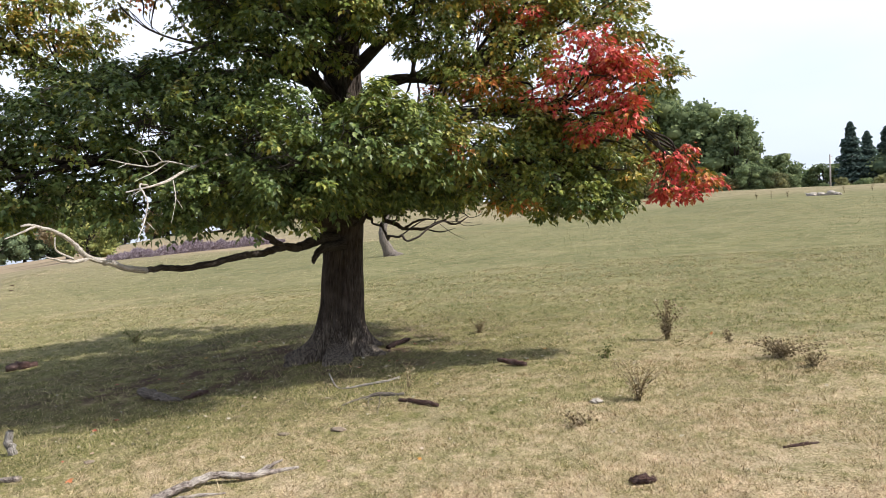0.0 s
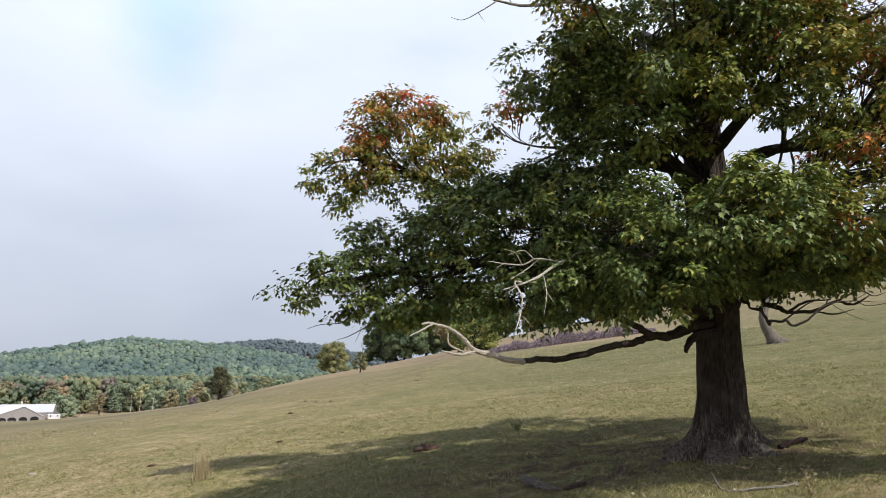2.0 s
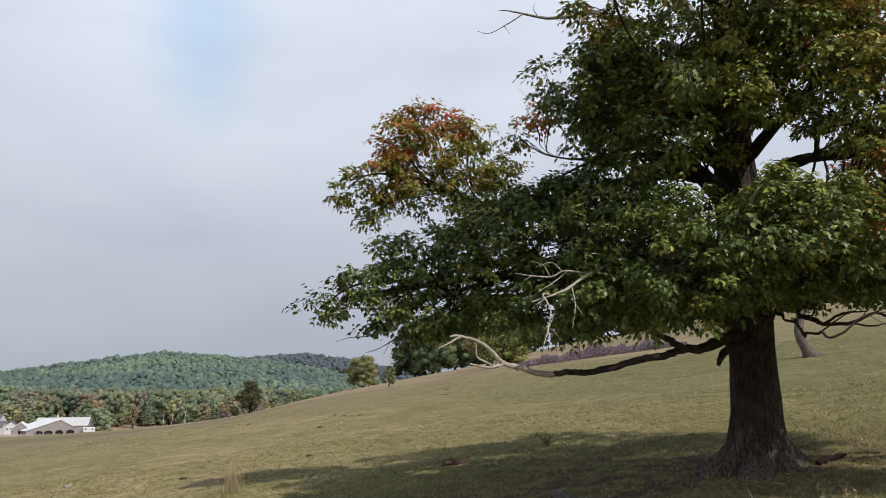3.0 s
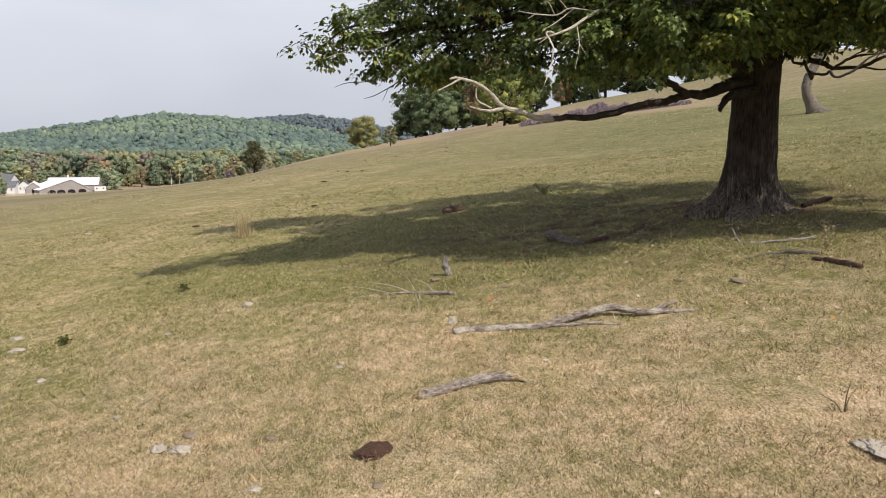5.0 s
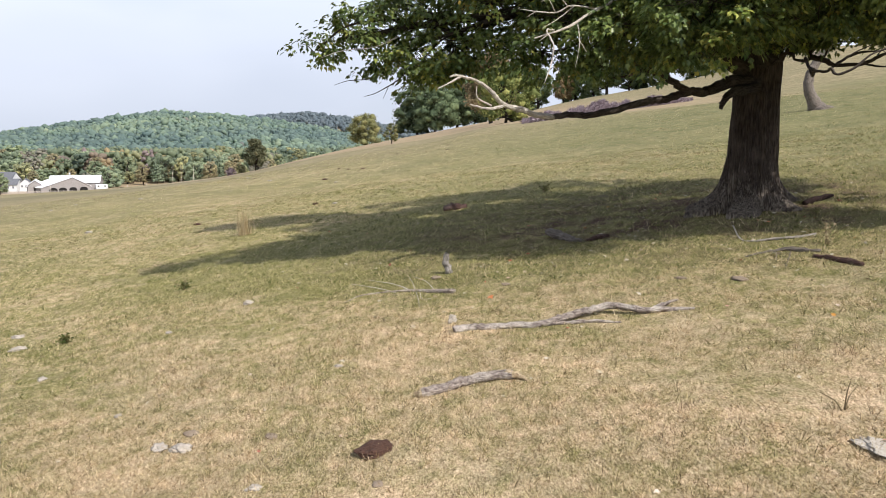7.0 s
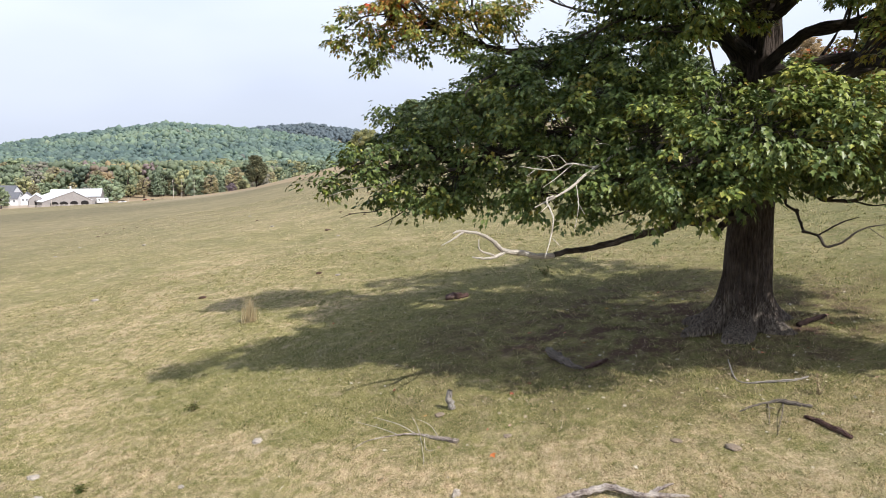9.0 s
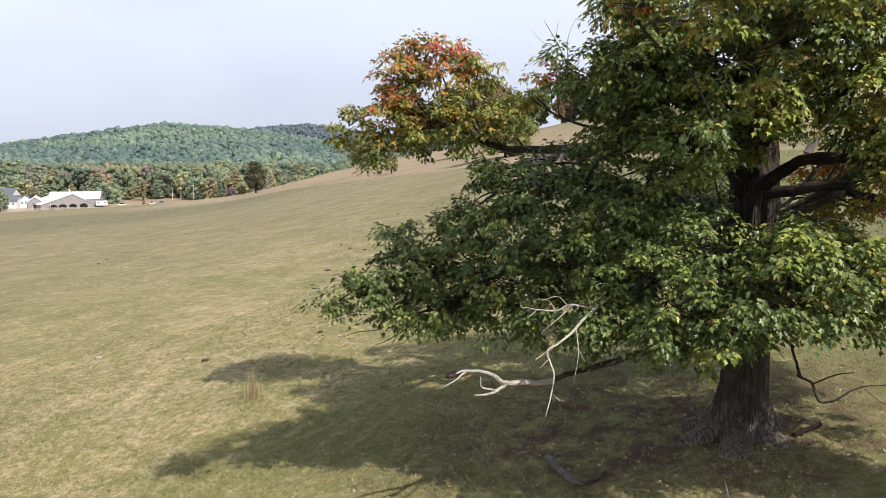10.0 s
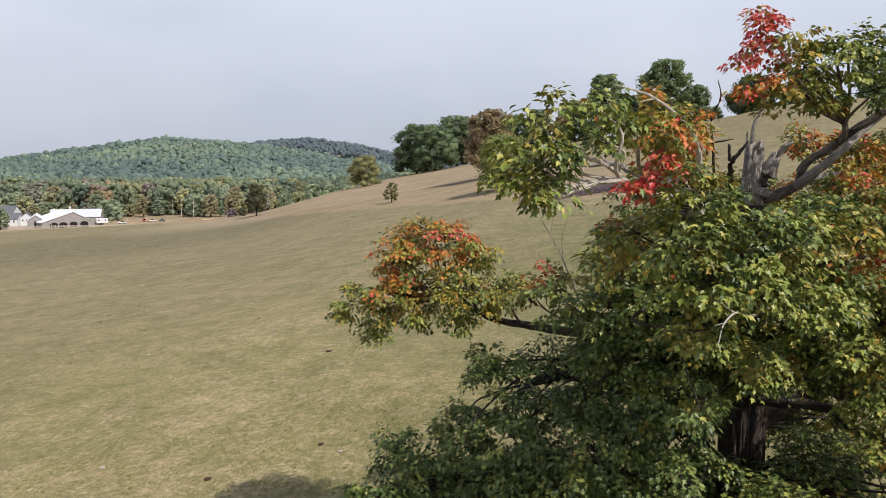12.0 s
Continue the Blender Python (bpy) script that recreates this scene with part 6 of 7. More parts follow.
def gabled(ob, wide, deep, eaves, ridge, wall, roof, over=0.5, apex=0.0):
    """Walls with gable ends towards -y and +y, and two roof slabs; apex moves the ridge sideways."""
    bm = bmesh.new()
    w = wide / 2
    rows = []
    for y in (-deep / 2, deep / 2):
        rows.append([bm.verts.new(p) for p in ((-w, y, -0.5), (w, y, -0.5), (w, y, eaves), (apex, y, ridge), (-w, y, eaves))])
    bm.faces.new(rows[0])
    bm.faces.new(rows[1][::-1])
    for i in (0, 1, 4):
        j = (i + 1) % 5
        bm.faces.new((rows[0][i], rows[1][i], rows[1][j], rows[0][j]))
    part("wall", bm, wall, ob)
    for sgn in (-1, 1):
        bm = bmesh.new()
        x0 = sgn * w
        slope = (ridge - eaves) / abs(x0 - apex)
        xo, zo = x0 + sgn * over, eaves - over * slope
        ring = [(apex, ridge + 0.02), (xo, zo + 0.02), (xo, zo + 0.22), (apex, ridge + 0.24)]
        a = [bm.verts.new((x, -deep / 2 - over, z)) for x, z in ring]
        b = [bm.verts.new((x, deep / 2 + over, z)) for x, z in ring]
        bm.faces.new(a)
        bm.faces.new(b[::-1])
        for i in range(4):
            j = (i + 1) % 4
            bm.faces.new((a[i], b[i], b[j], a[j]))
        part("roof", bm, roof, ob)


def arch(parent, x, y, wide, high, mat):
    bm = bmesh.new()
    pts = [(-wide / 2, -0.3), (wide / 2, -0.3)] + [(wide / 2 * math.cos(a), high * 0.62 + high * 0.38 * math.sin(a)) for a in np.linspace(0, math.pi, 9)]
    a = [bm.verts.new((x + p, y, q)) for p, q in pts]
    b = [bm.verts.new((x + p, y + 0.5, q)) for p, q in pts]
    bm.faces.new(a)
    bm.faces.new(b[::-1])
    for i in range(len(a)):
        j = (i + 1) % len(a)
        bm.faces.new((a[i], b[i], b[j], a[j]))
    # a solid slab on the wall, coloured as the shade inside
    part("doorway", bm, mat, parent, "doorway slab with the dark inside painted on")


barn = farm("barn", -6, 0, 20, label="large weathered grey barn with a white metal roof", category="barn")
gabled(barn, 31, 26, 4.2, 10.4, BOARDS, ROOFING, apex=4.0)
for x, w in ((-8.2, 4.9), (-2.4, 5.0), (4.0, 4.7), (10.8, 4.9)):
    arch(barn, x, -13.35, w, 4.0, DARKIN)
shed = farm("barn", -23.5, 4, label="small gabled grey barn with a white metal roof", category="barn")
gabled(shed, 8.4, 24, 5.6, 8.8, BOARDS, ROOFING)
# another slab whose colour is the shade behind the opening
box("door", (3.0, 0.3, 5.0), (0.6, -12.1, 2.2), DARKIN, shed, label="tall doorway slab with the dark inside painted on")
rear = farm("barn", 8, 24, 80, label="long grey barn with a white metal roof", category="barn")
gabled(rear, 18, 32, 5.6, 10.4, BOARDS, OLDROOF)
box("cupola", (0.9, 0.9, 2.6), (0, 4, 11.2), WHITEPAINT, rear, label="small white roof vent")
house = farm("house", -45, 26, 70, label="white farmhouse with a grey shingle roof", category="house")
gabled(house, 9.5, 14, 5.2, 8.8, WHITEPAINT, SLATE)
for y in (-6, -2, 2, 6):
    w = box("window", (0.12, 1.0, 1.5), (-4.81, y * 0.8, 3.3), SLATE, house)
house2 = farm("house", -32, 30, 0, label="white house with a gabled front and grey roof", category="house")
gabled(house2, 8, 12, 5.4, 8.8, WHITEPAINT, SLATE)
for x in (-2.6, 0.2, 2.6):
    box("window", (0.9, 0.12, 1.4), (x * 0.85, -6.06, 3.6), SLATE, house2)
house3 = farm("house", -52, 44, 60, label="grey-roofed house behind the trees", category="house")
gabled(house3, 12, 22, 7.5, 13.0, WHITEPAINT, SLATE)

trailer = farm("horse_trailer", 27.5, 10, 8, label="white box trailer parked beside the barn", category="trailer")
box("body", (7.6, 3.0, 3.4), (0, 0, 2.7), WHITEPAINT, trailer, bevel=0.25)
box("window", (0.9, 0.1, 0.9), (2.0, -1.52, 3.2), DARKIN, trailer)
box("window", (0.9, 0.1, 0.9), (-2.2, -1.52, 3.2), DARKIN, trailer)
box("drawbar", (2.4, 0.3, 0.3), (5.6, 0, 1.0), SLATE, trailer)


def wheel(parent, x, y, r=0.5):
    bm = bmesh.new()
    bmesh.ops.create_cone(bm, segments=14, radius1=r, radius2=r, depth=0.35, cap_ends=True, matrix=pose(x, y, r, 90))
    part("wheel", bm, TYRE, parent)


for x in (-1.2, 0.2):
    for y in (-1.35, 1.35):
        wheel(trailer, x, y)


def vehicle(name, side, back, turn, paint, label, long=5.2, cab=0.0):
    ob = farm(name, side, back, turn, label, name.split("_")[-1])
    bm = bmesh.new()
    box_bm(bm, (long, 1.9, 0.85), pose(0, 0, 0.95), 0.14)
    part("body", bm, paint, ob)
    bm = bmesh.new()
    box_bm(bm, (long * 0.42, 1.7, 0.8), pose(cab, 0, 1.7), 0.22)
    part("cabin", bm, DARKIN, ob)
    for x in (-long * 0.32, long * 0.32):
        for y in (-0.85, 0.85):
            wheel(ob, x, y, 0.4)
    return ob


vehicle("pickup_truck", 44, 12, 10, WHITEPAINT, "white pickup truck parked in the farmyard", 5.6, 0.6)
vehicle("parked_car", 71, 20, 4, WHITEPAINT, "white car parked beside the tree line", 4.6)
vehicle("parked_car", 80, 22, -8, SLATE, "dark grey car parked beside the tree line", 4.6)
tractor = vehicle("farm_tractor", 66, 26, 20, REDPAINT, "red tractor standing at the field's edge", 4.6, -0.8)
bale = farm("hay_wagon", 118, 0, 4, "yellow flat hay wagon at the field's edge", "wagon")
box("bed", (10, 2.6, 1.2), (0, 0, 1.7), YELLOWPAINT, bale, bevel=0.1)
for x in (-3.5, 3.5):
    for y in (-1.1, 1.1):
        wheel(bale, x, y, 0.55)

fence = farm("fence", 0, 0, 0, "weathered grey rail fence around the farmyard", "fence")
FENCE_POST, FENCE_RAIL = bmesh.new(), bmesh.new()
box_bm(FENCE_POST, (0.28, 0.28, 2.2))
box_bm(FENCE_RAIL, (5.0, 0.12, 0.26))
post_me, rail_me = bpy.data.meshes.new("post"), bpy.data.meshes.new("rail")
FENCE_POST.to_mesh(post_me), FENCE_RAIL.to_mesh(rail_me)
FENCE_POST.free(), FENCE_RAIL.free()
post_me.materials.append(FENCE)
rail_me.materials.append(FENCE)
a0 = radians(FARM_AZ)
for i in range(24):
    sx0 = -52 + 5 * i
    for name, me, dx, levels in (("post", post_me, 0.0, (0.8,)), ("rail", rail_me, 2.5, (0.55, 1.05, 1.55))):
        for lv in levels:
            ob = new(name, me)
            ob.parent = fence
            by = -20 + 2.5 * math.sin(i * 0.9)
            gx, gy = fx + (sx0 + dx) * math.cos(a0) + by * math.sin(a0), fy - (sx0 + dx) * math.sin(a0) + by * math.cos(a0)
            ob.location = (sx0 + dx, by, hz(gx, gy) - FARM_Z + lv)
for s, h, b in ((-12, 5, -19), (47, 4.5, -10), (63, 5, -6)):
    pole = farm("fence_post", s, b, 0, "tall pale wooden post in the farmyard", "post", "yard posts")
    part("post", tubes("post", [[(0, 0, -0.3, 0.22), (0, 0, h, 0.2)]], FENCE, 8, 2), None, pole)

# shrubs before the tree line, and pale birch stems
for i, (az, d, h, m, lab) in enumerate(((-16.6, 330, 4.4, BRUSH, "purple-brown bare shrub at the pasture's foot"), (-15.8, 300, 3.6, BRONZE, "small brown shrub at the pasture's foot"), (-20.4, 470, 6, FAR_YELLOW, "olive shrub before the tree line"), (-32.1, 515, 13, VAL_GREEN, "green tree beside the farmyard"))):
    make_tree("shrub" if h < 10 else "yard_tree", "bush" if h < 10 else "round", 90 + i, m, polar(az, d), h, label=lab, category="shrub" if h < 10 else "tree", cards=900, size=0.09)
for i, az in enumerate((-20.9, -20.3, -19.4)):
    x, y = polar(az, 590 + 4 * i)
    b = empty("birch_tree", (x, y, hz(x, y)), 40 * i, "slim bare white birch stem", "tree", "birches at the wood's edge")
    part("trunk", tubes("trunk", [[(0, 0, -0.3, 0.24), (0.5, 0, 7, 0.18), (0.1 + 0.5 * i, 0, 15 + i, 0.06)]], DEADWOOD, 6, 3, 0.05, i), None, b)

# the far right of the pasture: a pole, a heap of stones and logs, standing weeds
px, py = polar(60.9, 158)
pole = empty("utility_pole", (px, py, hz(px, py)), 0, "grey wooden utility pole at the field's edge", "pole")
part("shaft", tubes("shaft", [[(0, 0, -0.5, 0.17), (0, 0, 7.0, 0.13)]], FENCE, 8, 2), None, pole)
part("lamp_arm", tubes("lamp_arm", [[(0, 0, 6.4, 0.05), (0.9, 0, 6.7, 0.05)]], FENCE, 6, 2), None, pole)


# ---- sticks, stones and weeds on the grass ----
def on_ground(path, lift=0.6, base=0.0):
    """Raises (x, y, radius[, extra height]) points to lie on the grass."""
    return [(p[0], p[1], hz(p[0], p[1]) + lift * p[2] + base + (p[3] if len(p) > 3 else 0.0), p[2]) for p in path]


def lying(name, label, category, mat, main, *side, sides=10, rough=0.12, seed=11, side_name="twig", side_mat=None, lift=0.6):
    ob = empty(name, (0, 0, 0), 0, label, category)
    part("stem", tubes("stem", [on_ground(main, lift)], mat, sides, 6, rough, seed), None, ob)
    for i, s in enumerate(side):
        part(side_name, tubes(side_name, [on_ground(s, lift)], side_mat or mat, 6, 5, rough, seed + 1 + i), None, ob)
    return ob


ROTWOOD = bark_mat("black_rotten_wood", (0.010, 0.007, 0.007), (0.045, 0.027, 0.024), (0.07, 0.04, 0.035), 3.0, (9, 9, 1.5))
log = lying("fallen_branch", "long crooked grey fallen branch lying on the grass", "branch", LOGWOOD,
            [(0.18, 8.05, 0.046), (0.40, 8.08, 0.043), (0.63, 8.04, 0.042), (0.95, 8.00, 0.043), (1.18, 7.97, 0.042), (1.41, 8.03, 0.047, 0.02), (1.62, 8.09, 0.044, 0.04), (1.84, 8.12, 0.043, 0.06), (2.07, 8.1, 0.040, 0.07), (2.31, 7.93, 0.037, 0.03), (2.62, 7.88, 0.032), (2.91, 7.8, 0.014)],
            [(1.3, 7.98, 0.025), (1.73, 7.92, 0.024), (2.07, 7.76, 0.010)], [(2.44, 7.92, 0.030), (2.6, 7.97, 0.025, 0.04), (2.79, 8.02, 0.010, 0.06)], sides=14, rough=0.13, side_name="side_branch")
short = lying("fallen_log", "short bark-stripped grey log lying on the grass", "log", LOGWOOD, [(-0.16, 6.38, 0.05), (0.08, 6.46, 0.05), (0.3, 6.54, 0.047, 0.01), (0.52, 6.55, 0.046, 0.02), (0.72, 6.5, 0.043, 0.02)], sides=14, rough=0.08, seed=23)
part("split_end", tubes("split_end", [on_ground([(0.66, 6.52, 0.04, 0.03), (0.76, 6.48, 0.03, 0.02), (0.86, 6.38, 0.008)])], PALEWOOD, 8, 4, 0.2, 4), None, short, "pale splintered end")
part("broken_end", tubes("broken_end", [on_ground([(-0.15, 6.385, 0.05), (-0.19, 6.37, 0.035), (-0.21, 6.36, 0.01)])], PALEWOOD, 8, 3, 0.3, 5), None, short, "pale broken end")
lying("dead_limb", "pale forked dead limb with bare twigs on the grass", "branch", LOGWOOD, [(0.22, 10.09, 0.040), (-0.06, 10.3, 0.034), (-0.36, 10.55, 0.024), (-0.67, 10.6, 0.012, 0.03), (-1.17, 10.42, 0.007, 0.05), (-1.4, 10.2, 0.003, 0.02)],
      [(-0.4, 10.57, 0.008), (-0.72, 10.9, 0.006, 0.08), (-1.15, 11.2, 0.003, 0.12)], [(-0.67, 10.62, 0.007), (-1.0, 10.85, 0.005, 0.06), (-1.42, 11.1, 0.003, 0.1)], [(-0.3, 10.5, 0.007), (-0.25, 10.0, 0.005), (-0.12, 9.95, 0.003)],
      [(-0.36, 10.55, 0.006), (-0.42, 10.7, 0.004, 0.12), (-0.5, 10.8, 0.002, 0.22)], [(-0.36, 10.55, 0.006), (-0.3, 9.9, 0.004, 0.02), (-0.27, 9.4, 0.002)], [(-0.05, 10.3, 0.006), (-0.2, 10.6, 0.004, 0.12), (-0.42, 10.75, 0.002, 0.2)], sides=8, seed=31, side_mat=DEADWOOD)
stub = empty("upright_stick", (0.12, 11.35, hz(0.12, 11.35)), 0, "short broken stick standing upright in the grass", "stick")
part("stem", tubes("stem", [[(0.02, 0, -0.1, 0.065), (0.02, 0, 0.08, 0.06), (-0.02, 0, 0.2, 0.05), (0.0, 0, 0.33, 0.042)]], GREYWOOD, 10, 5, 0.2, 6), None, stub)
lying("curved_stick", "thin pale curved stick on the grass", "stick", GREYWOOD, [(4.93, 11.75, 0.010, 0.1), (4.83, 11.18, 0.014), (4.93, 10.96, 0.015), (5.21, 10.88, 0.018, 0.02), (5.62, 10.83, 0.021), (5.88, 10.89, 0.014)], sides=8, seed=41)
lying("twiggy_branch", "grey-brown fallen branch with thin twigs on the grass", "branch", SNAGWOOD, [(4.36, 9.88, 0.010), (4.6, 10.02, 0.016), (4.88, 10.12, 0.020), (5.06, 10.10, 0.030, 0.02), (5.22, 9.98, 0.036), (5.40, 9.84, 0.026)],
      [(4.88, 10.12, 0.009), (4.75, 9.8, 0.007, 0.03), (4.56, 9.36, 0.003)], [(5.1, 10.1, 0.009), (4.85, 9.6, 0.007, 0.06), (4.53, 9.06, 0.003)], sides=8, seed=51)
lying("rotten_log", "dark red-brown rotten log on the grass", "log", DARKWOOD, [(5.13, 9.5, 0.026), (5.20, 9.25, 0.038), (5.27, 8.95, 0.042), (5.32, 8.7, 0.030)], sides=12, seed=61, rough=0.18)
lying("bark_slab", "dark weathered slab of bark beside the roots", "bark", ROTWOOD, [(6.85, 13.2, 0.05), (7.15, 13.3, 0.055, 0.02), (7.5, 13.45, 0.04, 0.04)], sides=8, seed=71, rough=0.2)
lying("grey_wood_chunk", "bluish grey crooked driftwood in the tree's shade", "wood", SNAGWOOD, [(2.08, 13.55, 0.05, 0.05), (2.12, 13.2, 0.085, 0.03), (2.28, 12.8, 0.075, 0.01), (2.40, 12.5, 0.055), (2.56, 12.32, 0.02)], sides=10, seed=81, rough=0.16)
lying("dark_stick", "dark stick in the tree's shade", "stick", DARKWOOD, [(2.6, 12.35, 0.03), (2.83, 12.45, 0.05), (3.07, 12.75, 0.03)], sides=8, seed=91, rough=0.2)
lying("dark_stick", "short dark broken stick on the grass", "stick", DARKWOOD, [(7.42, 10.1, 0.03, 0.08), (7.55, 9.85, 0.05, 0.03), (7.66, 9.6, 0.045)], sides=8, seed=95, rough=0.2)
lying("wood_chunk", "broken grey-brown piece of wood on the grass", "wood", DARKWOOD, [(5.17, 4.9, 0.03), (5.26, 4.84, 0.05, 0.01), (5.36, 4.78, 0.03)], sides=8, seed=97, rough=0.25)
lying("dark_stick", "thin dark twig lying on the grass", "stick", DARKWOOD, [(7.1, 4.55, 0.012), (7.28, 4.45, 0.02), (7.45, 4.36, 0.012)], sides=6, seed=98, rough=0.2)
lying("dark_log", "dark rotten lump of wood in the shade", "log", DARKWOOD, [(0.1, 18.85, 0.08), (0.4, 18.8, 0.1), (0.7, 18.9, 0.06)], sides=8, seed=99, rough=0.25)


def lump(name, x, y, size, mat, label, category, seed, group="", sink=0.25, rough=0.28, detail=3):
    bm = bmesh.new()
    bmesh.ops.create_icosphere(bm, subdivisions=detail, radius=1.0)
    for v in bm.verts:
        n = noise.fractal(v.co * 1.6 + Vector((seed * 3.1, 0, 0)), 1.0, 2.0, 3)
        n += 0.45 * noise.fractal(v.co * 5.5 + Vector((0, seed * 1.7, 0)), 1.0, 2.0, 2)
        v.co *= 1 + rough * n
        v.co = Vector((v.co.x * size[0], v.co.y * size[1], (v.co.z if v.co.z > -0.4 else -0.4) * size[2]))
    me = bpy.data.meshes.new(name)
    bm.to_mesh(me)
    bm.free()
    me.materials.append(mat)
    me.polygons.foreach_set("use_smooth", [True] * len(me.polygons))
    ob = new(name, me)
    ob.matrix_world = pose(x, y, hz(x, y) + sink * size[2] * 0.6, 0, 0, seed * 47)
    return tagged(ob, label, category, group)


lump("manure_pat", -0.49, 5.28, (0.17, 0.12, 0.05), DUNG, "dry dark brown cow pat on the grass", "manure", 1, rough=0.22, detail=5)
STONES = [(-2.42, 5.81, 0.10), (-2.20, 5.74, 0.12), (-1.36, 4.93, 0.07), (-3.19, 6.70, 0.05), (-4.84, 8.27, 0.08), (-6.56, 10.67, 0.12), (-6.05, 9.79, 0.13), (-3.05, 11.0, 0.12), (-3.8, 9.62, 0.07), (-1.09, 7.43, 0.06), (7.0, 7.24, 0.13)]
for i, (x, y, r) in enumerate(STONES):
    lump("stone", x, y, (r * 0.85, r * 0.62, r * 0.30), STONE, "small pale grey stone half sunk in the grass", "stone", 10 + i, "stones in the pasture", rough=0.42, detail=4)
lump("earth_mound", 2.98, 4.33, (0.25, 0.15, 0.017), ASH, "low flat mound of pale grey crumbled earth", "soil", 33, sink=-0.1, rough=0.34, detail=5)
lump("bark_chip", 0.17, 8.45, (0.055, 0.02, 0.075), STONE, "pale curled chip of bark in the grass", "bark", 35, sink=0.4, rough=0.5, detail=4)
rng_p = random.Random(77)
for i in range(34):
    x, y = rng_p.uniform(-30, 1), rng_p.uniform(20, 66)
    if x > -0.9 * y:
        r = rng_p.uniform(0.09, 0.17)
        if i % 3:
            lump("manure_pat", x, y, (r, r * 0.85, 0.05), DUNG, "dry dark brown cow pat in the open pasture", "manure", 100 + i, "cow pats in the pasture", rough=0.35, detail=3)
        else:
            lump("stone", x, y, (r * 0.8, r * 0.6, r * 0.35), STONE, "small pale grey stone half sunk in the grass", "stone", 100 + i, "stones in the pasture", rough=0.4, detail=3)
CLODS = [(0.27, 4.03, 0.09), (3.88, 8.9, 0.16), (3.24, 9.26, 0.12), (0.97, 10.0, 0.11), (-0.42, 4.75, 0.07), (-1.43, 5.77, 0.09), (-2.22, 6.04, 0.11), (-0.05, 11.2, 0.14)]
for i, (x, y, r) in enumerate(CLODS):
    lump("soil_clod", x, y, (r * 0.7, r * 0.56, r * 0.2), CLOD, "crumbly grey-brown clod of bare soil", "soil", 40 + i, "clods in the pasture")
for i, (az, d, r) in enumerate(((59.7, 101, 0.9), (60.3, 101, 0.75), (60.9, 100.5, 1.0), (61.3, 100, 0.7))):
    x, y = polar(az, d)
    lump("boulder", x, y, (r * 0.75, r * 0.6, r * 0.45), STONE, "pale boulder in a heap on the far slope", "stone", 60 + i, "boulder heap", rough=0.5)


def weed(name, x, y, high, wide, label, seed, stems=10, leaves=160, mat=WEED, head=None, leaf=0.03):
    """A dry standing weed: stems from one root, small leaves, sometimes pale heads."""
    r = np.random.default_rng(seed)
    ob = empty(name, (x, y, hz(x, y)), 0, label, "weed")
    tips = np.stack((rnd(r, stems) * wide * 0.42, rnd(r, stems) * wide * 0.42, high * (0.5 + 0.5 * r.random(stems))), -1)
    paths = [[(0.02 * rnd(r, 1)[0], 0.02 * rnd(r, 1)[0], -0.02, 0.006), (*(t * np.array((0.35, 0.35, 0.55))), 0.005), (*t, 0.0025)] for t in tips]
    part("stem", tubes("stem", paths, WEED, 4, 3, 0.0, seed), None, ob, kind="stuff")
    k = r.integers(0, stems, leaves)
    f = 0.15 + 0.85 * r.random(leaves)
    c = tips[k] * f[:, None] + rnd(r, leaves, 3) * 0.03
    c[:, 2] = np.maximum(c[:, 2], 0.01)
    part("leaf", scatter("leaf", CARD, CARD_FACES, c, rnd(r, leaves, 3), rnd(r, leaves, 3), leaf * (0.6 + r.random(leaves)), [mat]), None, ob, kind="stuff")
    if head:
        n = 40
        k = r.integers(0, stems, n)
        part("seed_head", scatter("seed_head", CARD, CARD_FACES, tips[k] + rnd(r, n, 3) * 0.035, rnd(r, n, 3), rnd(r, n, 3), 0.03 * (0.7 + r.random(n)), [head]), None, ob, "pale dried heads", kind="stuff")
    return ob


weed("thistle", 10.64, 9.11, 0.80, 0.30, "tall dry brown thistle with pale heads", 1, 20, 620, WEED, LITTER)
weed("dry_weed", 7.49, 6.92, 0.56, 0.36, "thin dry brown weed in the pasture", 2, 34, 420, STRAW)
weed("dry_weed", 10.54, 6.75, 0.34, 0.62, "low brown dry weed clump", 3, 34, 800)
weed("dry_weed", 10.16, 6.01, 0.26, 0.26, "small brown dry weed clump", 4, 12, 200)
weed("dry_weed", 9.14, 13.14, 0.34, 0.3, "small brown weed under the tree's edge", 5, 12, 220)
weed("green_weed", 8.92, 9.01, 0.2, 0.2, "small green weed in the dry grass", 6, 8, 120, GREENWEED)
weed("dry_weed", 11.03, 8.05, 0.24, 0.18, "small dry weed in the pasture", 7, 7, 90)
weed("dry_weed", 6.14, 6.61, 0.16, 0.3, "low brown weed in the dry grass", 8, 10, 120)
weed("green_weed", -4.75, 12.83, 0.22, 0.16, "small brown-green weed in the pasture", 9, 8, 130, GREENWEED)
weed("green_weed", -5.42, 9.93, 0.13, 0.24, "low dark green weed in the pasture", 10, 8, 130, GREENWEED)
weed("dry_weed", 5.71, 10.26, 0.42, 0.3, "thin dry grass stalks beside a fallen branch", 11, 8, 60, STRAW)
weed("green_weed", 3.0, 20.5, 0.3, 0.4, "low green weed beyond the tree", 12, 10, 160, GREENWEED)
weed("dry_weed", 3.0, 4.95, 0.24, 0.12, "single thin dry weed stalk", 13, 3, 14, leaf=0.014)
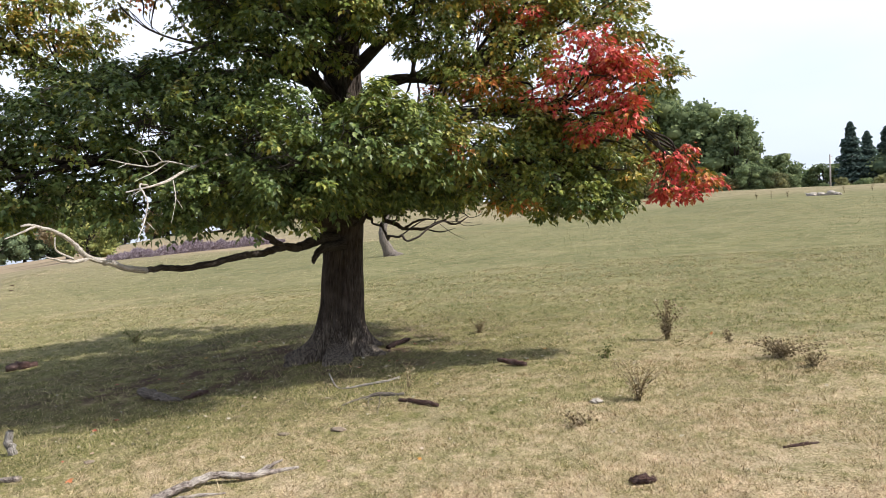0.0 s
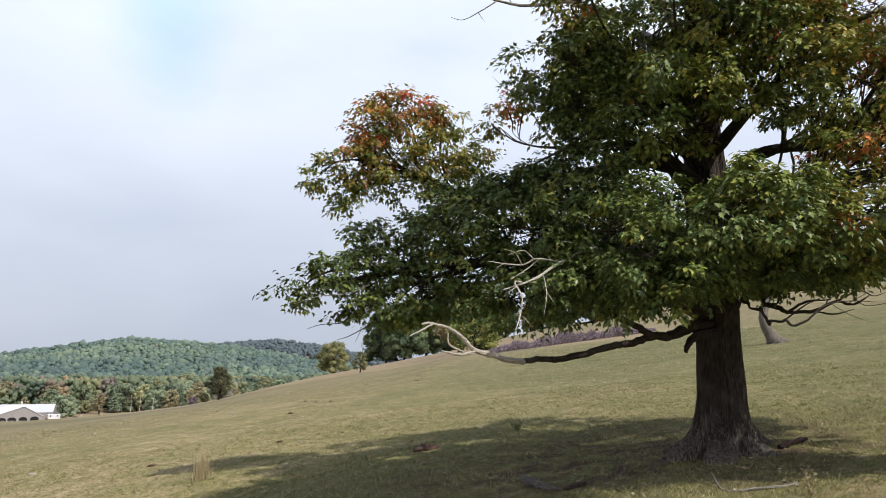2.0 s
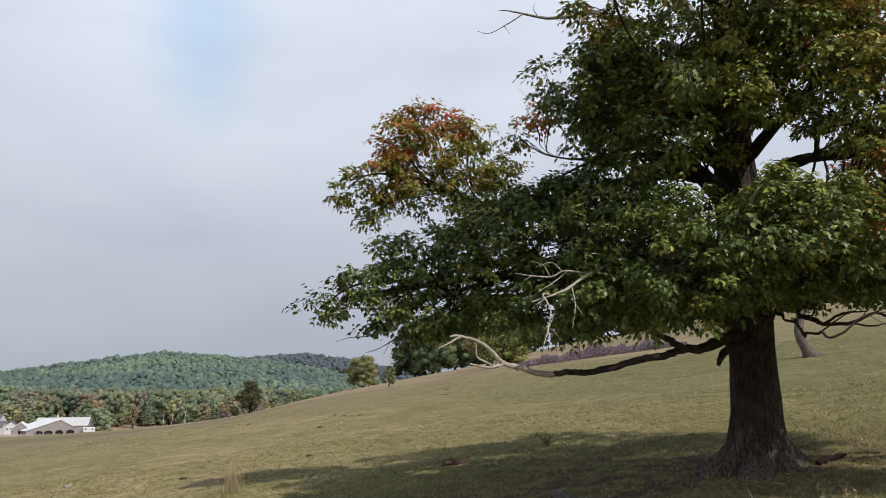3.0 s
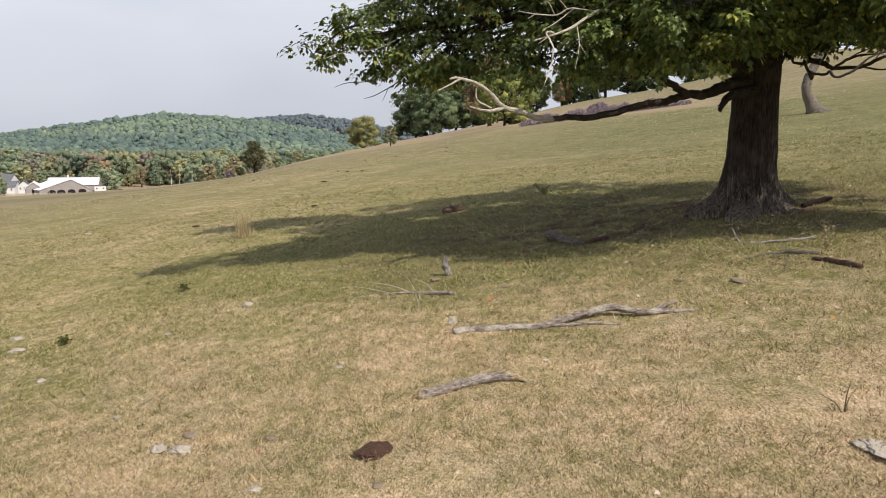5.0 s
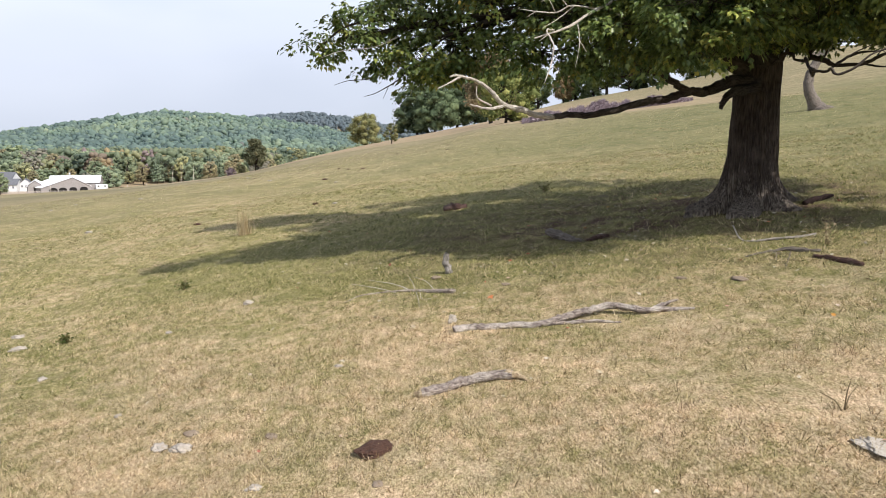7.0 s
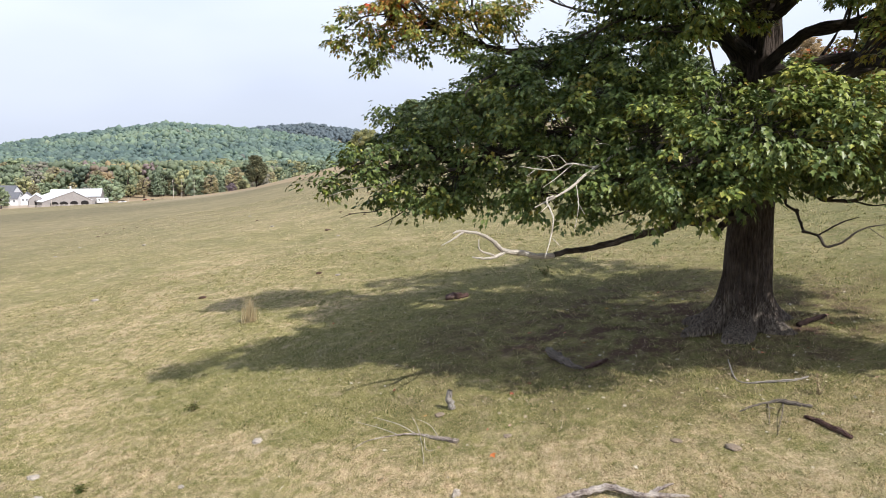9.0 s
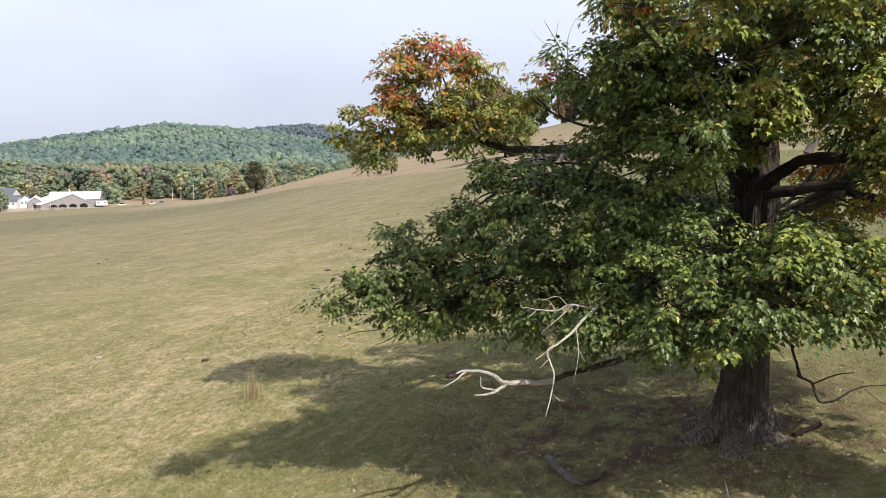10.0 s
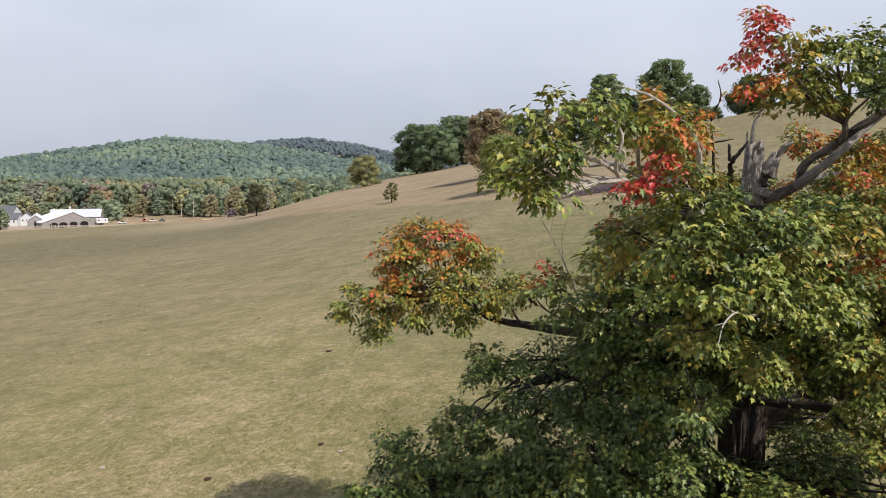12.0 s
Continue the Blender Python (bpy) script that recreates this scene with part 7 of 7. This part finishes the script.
for i, (x, y) in enumerate(((84.5, 57), (83.7, 54.3), (84.3, 52.4), (93, 50), (95, 47.5))):
    weed("standing_weed", x, y, 1.2, 0.3, "dark standing weed on the far slope", 20 + i, 6, 60, WEED, leaf=0.07)


# ---- grass ----
def wedge(r, n, d0, d1, a0, a1, power=1.0):
    d = d0 + (d1 - d0) * r.random(n) ** power
    a = np.radians(a0 + (a1 - a0) * r.random(n))
    return d * np.sin(a), d * np.cos(a), d


def tall_tuft():
    r = np.random.default_rng(3)
    n = 260
    x, y = -5.38 + rnd(r, n) * 0.09, 19.12 + rnd(r, n) * 0.09
    c = np.stack((x, y, height(x, y)), -1)
    al = np.array((0, 0, 1.0)) + rnd(r, n, 3) * np.array((0.10, 0.10, 0))
    h = 0.25 + 0.72 * r.random(n)
    ob = new("grass_tuft", scatter("grass_tuft", BLADE, BLADE_FACES, c, al, rnd(r, n, 3), h, [STRAW], None, 0.012 + 0 * h))
    return tagged(ob, "tuft of tall straw-coloured grass", "grass")


tall_tuft()


def grass_patch(name, label, n, d0, d1, a0, a1, power, lo, hi, w, mat, seed, flat=0.8):
    r = np.random.default_rng(seed)
    x, y, d = wedge(r, n, d0, d1, a0, a1, power)
    # uneven cover
    keep = (np.sin(x * 1.3 + 2 * np.sin(y * 0.9)) * np.sin(y * 1.7 + x * 0.6) + 0.9 * r.random(n)) > -0.05
    x, y, d = x[keep], y[keep], d[keep]
    n = len(x)
    c = np.stack((x, y, height(x, y) - 0.004), -1)
    al = np.array((0, 0, 1.0)) + rnd(r, n, 3) * np.array((flat, flat, 0.15))
    al[:, 2] = np.abs(al[:, 2]) + 0.08
    face = np.array((0, 0, 1.0)) + rnd(r, n, 3) * 0.45
    s = (lo + (hi - lo) * r.random(n) ** 1.6)
    ob = new(name, scatter(name, BLADE, BLADE_FACES, c, al, face, s, [mat], None, w * (0.7 + 0.6 * r.random(n)) * (0.6 + d / 11)))
    return tagged(ob, label, "grass", kind="stuff")


grass_patch("grass", "short dry pasture grass, straw and green blades", 440000, 3.0, 12.5, -40, 64, 1.0, 0.02, 0.072, 0.0042, GRASS, 5, flat=1.5)
def tufts(name, label, n, d0, d1, a0, a1, power, seed):
    """Low clumps of longer blades, each fanning out from one root."""
    r = np.random.default_rng(seed)
    x, y, d = wedge(r, n, d0, d1, a0, a1, power)
    big = 0.6 + 0.9 * r.random(n) ** 2
    k = 14
    x, y, big, d = (np.repeat(q, k) for q in (x, y, big, d))
    lean = rnd(r, n * k, 3) * np.array((0.75, 0.75, 0.1))
    x, y = x + lean[:, 0] * 0.035 * big, y + lean[:, 1] * 0.035 * big
    c = np.stack((x, y, height(x, y) - 0.004), -1)
    s = (0.045 + 0.06 * r.random(n * k)) * big
    ob = new(name, scatter(name, BLADE, BLADE_FACES, c, np.array((0, 0, 0.9)) + lean, rnd(r, n * k, 3) + np.array((0, 0, 0.5)), s, [GRASS], None, 0.0042 * (0.6 + d / 12)))
    return tagged(ob, label, "grass", kind="stuff")


tufts("grass_clumps", "low clumps of longer pasture grass", 11000, 3.2, 30, -38, 66, 1.2, 35)
grass_patch("shaded_grass", "short pasture grass under and round the tree", 330000, 11.5, 32, -40, 66, 1.1, 0.03, 0.085, 0.0036, GRASS, 25, flat=1.2)
grass_patch("distant_grass", "uneven dry grass on the slope", 130000, 28, 90, -38, 66, 1.2, 0.05, 0.13, 0.0034, GRASS, 15, flat=1.2)
grass_patch("straw", "loose pale straw lying in the grass", 20000, 3.0, 20, -38, 66, 1.1, 0.08, 0.34, 0.0024, STRAW, 6, flat=7.0)


def litter(name, label, n, cx, cy, sx, sy, size, mat, seed):
    r = np.random.default_rng(seed)
    x, y = cx + rnd(r, n) * sx, cy + rnd(r, n) * sy
    c = np.stack((x, y, height(x, y) + 0.015), -1)
    no = np.array((0, 0, 1.0)) + rnd(r, n, 3) * 0.35
    al = rnd(r, n, 3) * np.array((1, 1, 0.2))
    ob = new(name, scatter(name, MAPLE, MAPLE_FACES, c, al, no, size * (0.6 + 0.7 * r.random(n)), [mat]))
    return tagged(ob, label, "leaves", kind="stuff")


litter("fallen_leaves", "pale curled fallen maple leaves on the grass", 800, 6.5, 13.5, 4.5, 3.6, 0.062, LITTER, 7)
litter("scattered_leaves", "thinly scattered dry leaves in the pasture", 420, 3.0, 10.0, 6.0, 6.0, 0.042, LITTER, 8)
litter("fallen_red_leaves", "a few fallen red and orange leaves", 14, 5.0, 11.5, 2.6, 3.0, 0.09, ORANGE, 9)
